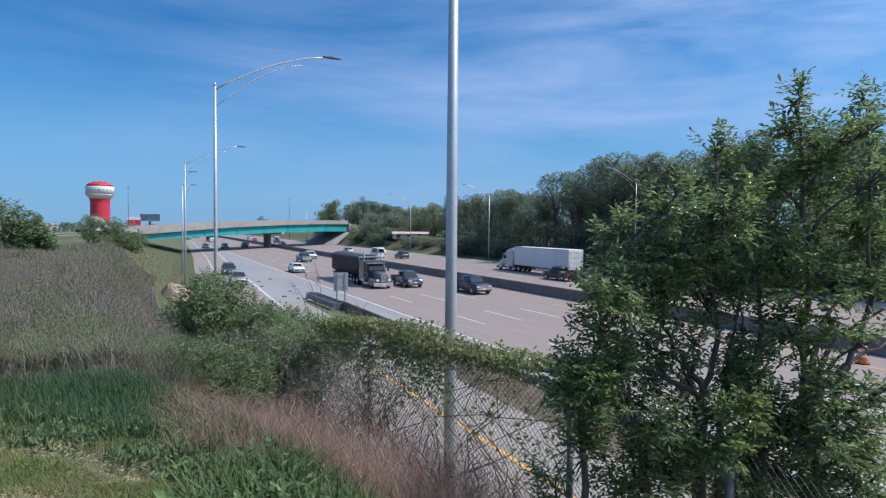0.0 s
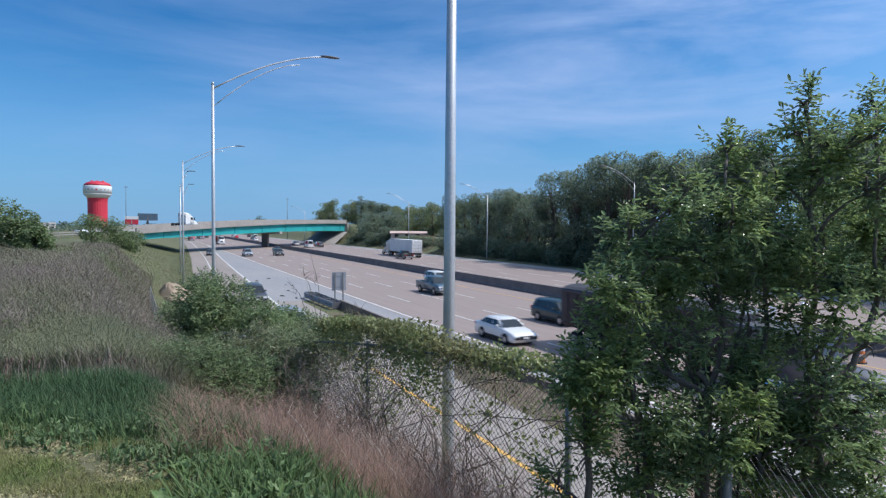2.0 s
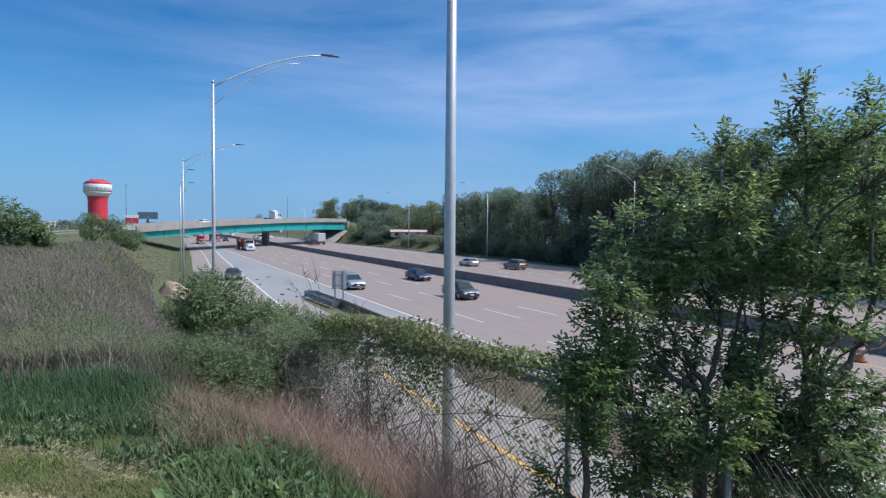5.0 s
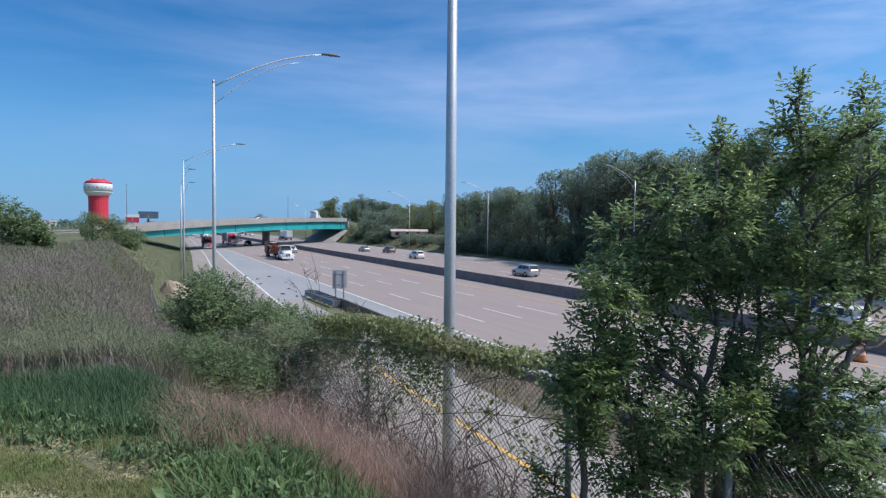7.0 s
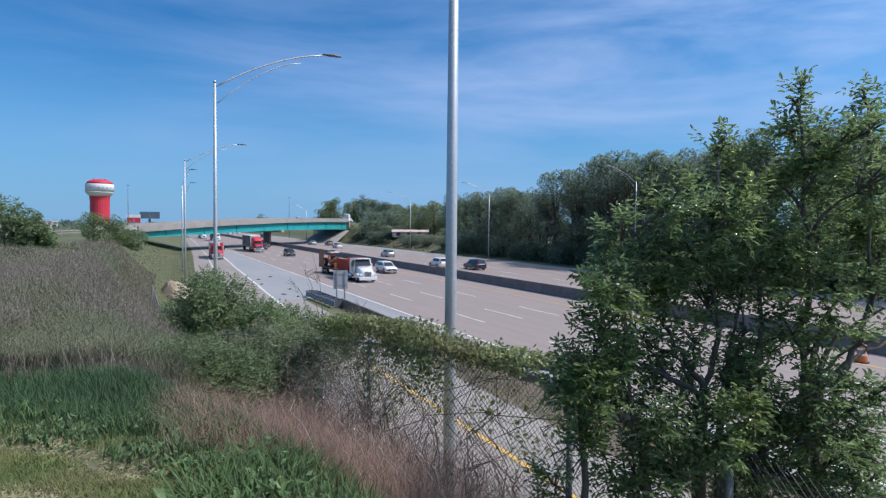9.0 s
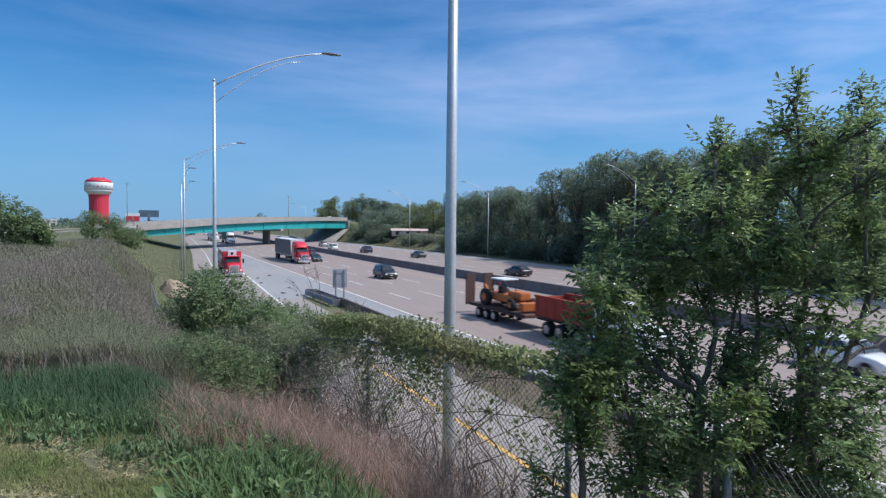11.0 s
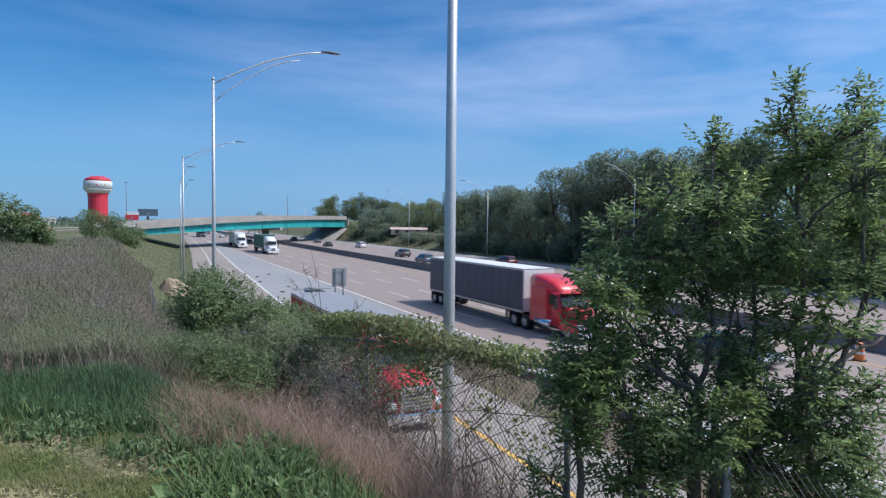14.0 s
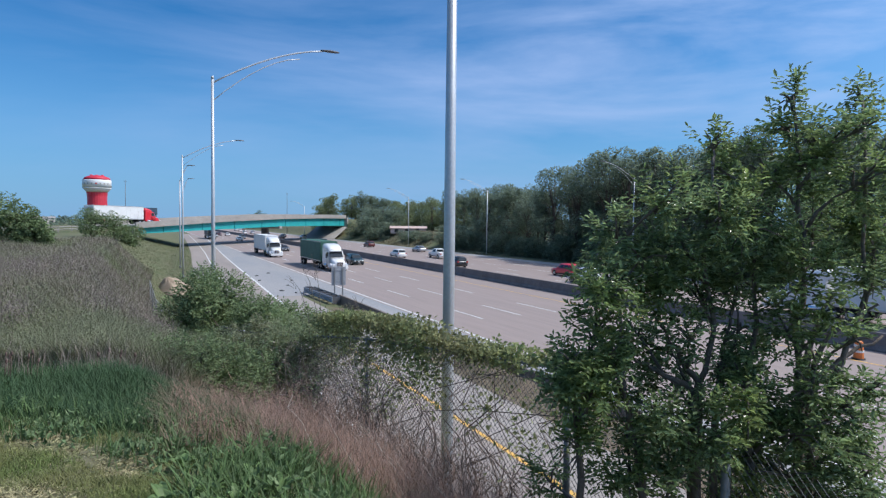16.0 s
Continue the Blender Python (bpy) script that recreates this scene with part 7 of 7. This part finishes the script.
on_ramp(car("suv", P["silver"], "silver SUV with chrome grille on the exit ramp"), [(0, 75), (1, 56), (2, 37.5), (2.8, 21.6), (3.1, 15.4), (4, -3), (16, -230)])
on_ramp(car("suv", P["grey"], "dark grey-green SUV on the exit ramp"), [(0, 92), (1, 74), (2, 56), (3, 38.5), (3.7, 24.4), (4, 18.2), (16, -230)])
on_ramp(car("sedan", P["grey"], "dark sedan on the exit ramp"), [(0, 206), (1, 180), (2, 152), (3, 127), (4, 104), (6.4, 46), (7.4, 21.8), (7.7, 14.8), (8, 7.6), (16, -160)])
on_ramp(red_reefer_rig("red semi truck with a red trailer and white cooling unit"), [(0, 350), (4, 256), (6.4, 193), (8, 156), (9, 128), (10.3, 97), (11.5, 72.2), (12, 61.2), (12.5, 49.0), (13, 39.1), (13.5, 28.7), (14.2, 15.1), (14.5, 9.6), (15, 0.2), (16, -18.8)])

rig, _, _, _ = semi(P["silver"], P["trailer_white"], P["trailer_white"], "silver semi truck with a clean white box trailer", 14.6)
leaves(rig, 55.4, 71.5, 28.9, 20.6)
leaves(car("pickup", P["black"], "black pickup truck beside the white trailer"), 51.0, 66.4, 28.4, 5.8)
leaves(car("van", P["white"], "white delivery van on the far carriageway"), 47.2, 132.0, 33.2, 5.6)
leaves(car("suv", P["grey"], "dark grey SUV on the far carriageway"), 51.6, 128.0, 37.0, 4.75)
leaves(car("suv", P["silver"], "silver SUV on the far carriageway"), 47.4, 156.5, 31.5, 4.75)
leaves(car("sedan", P["white"], "white sedan on the far carriageway"), 55.0, 152.0, 33.0, 4.9)
leaves(car("sedan", P["silver"], "silver sedan with a sloping roof"), 51.3, -55.6, 29.87, 4.9)
leaves(car("suv", P["bronze"], "brown-grey SUV on the far carriageway"), 54.8, -65.9, 30.0, 4.75)
leaves(car("suv", P["white"], "white SUV with dark windows"), 51.1, -101.6, 31.29, 4.75)
leaves(car("suv", P["silver"], "silver crossover on the far carriageway"), 48.2, -128.5, 28.5, 4.75)
leaves(car("suv", P["white"], "white crossover with roof rails"), 44.4, -210.8, 33.7, 4.75)
leaves(car("suv", P["navy"], "dark blue SUV on the far carriageway"), 47.9, -166.0, 28.0, 4.75)
leaves(car("sedan", P["grey"], "grey sedan on the far carriageway"), 51.8, -203.5, 29.25, 4.9)
leaves(car("sedan", P["black"], "black sedan on the far carriageway"), 47.2, -308.1, 34.5, 4.9)
leaves(car("suv", P["white"], "white and black SUV on the far carriageway"), 54.2, -338.7, 36.0, 4.75)
leaves(car("suv", P["grey"], "grey SUV with a roof rack"), 48.2, -342.6, 32.9, 4.75)
leaves(car("suv", P["steel_blue"], "blue-grey SUV on the far carriageway"), 44.2, -351.8, 32.1, 4.75)
leaves(car("suv", P["maroon"], "dark red SUV on the far carriageway"), 55.3, -420.2, 36.3, 4.75)
leaves(car("suv", P["white"], "white crossover on the far carriageway"), 44.6, -412.9, 32.76, 4.75)
leaves(car("pickup", P["white"], "white crew-cab pickup on the far carriageway"), 51.7, -344.4, 28.2, 5.8)
leaves(car("suv", P["black"], "black crossover on the far carriageway"), 44.2, -448.0, 33.3, 4.75)
leaves(car("sedan", P["silver"], "silver sedan on the outer far lane"), 58.2, -490.4, 38.9, 4.9)
leaves(car("suv", P["red"], "bright red SUV on the far carriageway"), 51.2, -414.8, 30.0, 4.75)
leaves(car("pickup", P["white"], "white pickup truck on the far carriageway"), 47.0, -425.1, 30.0, 5.8)
rig, _, _, _ = semi(P["white"], P["trailer_white"], P["trailer_white"], "white semi truck with a white trailer on the far carriageway", 14.3)
leaves(rig, 47.8, -449.8, 29.0, 20.3)
for kind, col, x, y0, v, what in (("sedan", "white", 44.2, 232, 30, "white"), ("suv", "grey", 47.8, 262, 31, "grey"), ("van", "white", 51.4, 285, 29, "white"),
                                  ("sedan", "red", 44.2, 300, 31, "red"), ("suv", "black", 55.0, 330, 30, "black"), ("sedan", "silver", 47.8, 345, 31, "silver"), ("suv", "white", 51.4, 372, 31, "white")):
    leaves(car(kind, P[col], what + " vehicle far off beyond the overpass"), x, y0, v, 5.0)


def on_bridge(thing, off, rows):
    """rows: seconds and place across the valley; the thing drives to the right over the overpass."""
    away = Vector((-BR_D.y, BR_D.x, 0))
    out = []
    for t in np.arange(0, 16.01, 1.0):
        x = float(np.interp(t, [r[0] for r in rows], [r[1] for r in rows]))
        p = bridge_point(x) + away * off
        z = bridge_gt(x) + 0.36 if x > -3 else float(np.interp(x, [-200, -60, -17, -9, -3], [4.6, 4.35, 4.5, 4.9, 5.36]))
        if x > 77:
            z = float(height(p.x, p.y)) + 0.01
        out.append((float(t), Matrix.Translation((p.x, p.y, z)) @ Matrix.Rotation(math.atan2(BR_D.y, BR_D.x) + math.pi / 2, 4, "Z")))
    TRAFFIC.append((thing, out))


on_bridge(bobtail(P["white"], "white sleeper-cab semi tractor driving over the overpass"), 3.0, [(0, -6.2), (16, 147.5)])
rig, _, _, _ = semi(P["red"], P["trailer_white"], P["trailer_white"], "red-cab semi truck with a white trailer on the overpass road", 14.6)
tagged(rig, group="traffic on the overpass")
on_bridge(rig, 3.0, [(0, -150), (14.5, -11.5), (16, 3.8)])
on_bridge(car("sedan", P["white"], "white sedan on the overpass road"), 2.4, [(0, -24), (1.5, -12.8), (16, 110)])


SWING = ((0, 0.0), (0.8, -0.5), (1.6, -1.1), (2.6, -0.7), (3.5, -1.0), (4.6, -0.7), (6.0, -0.3), (7.0, -0.1), (8.0, -0.5), (9.0, -0.1), (10.2, 0.2), (11.5, 0.1), (12.5, 0.5), (13.5, 0.2), (14.5, 0.4), (15.2, 0.0), (16, 0.2))


def motions():
    for thing, rows in TRAFFIC:
        walk(thing, rows)
    # the young tree sways a little in the wind
    x, y = spot(2.55, 5.0)
    foot = Matrix.Translation((x, y, float(height(x, y))))
    across = Vector((-SIN, -COS, 0))
    walk(ash, [(t, foot @ Matrix.Rotation(radians(a), 4, across) @ foot.inverted()) for t, a in SWING])


motions()
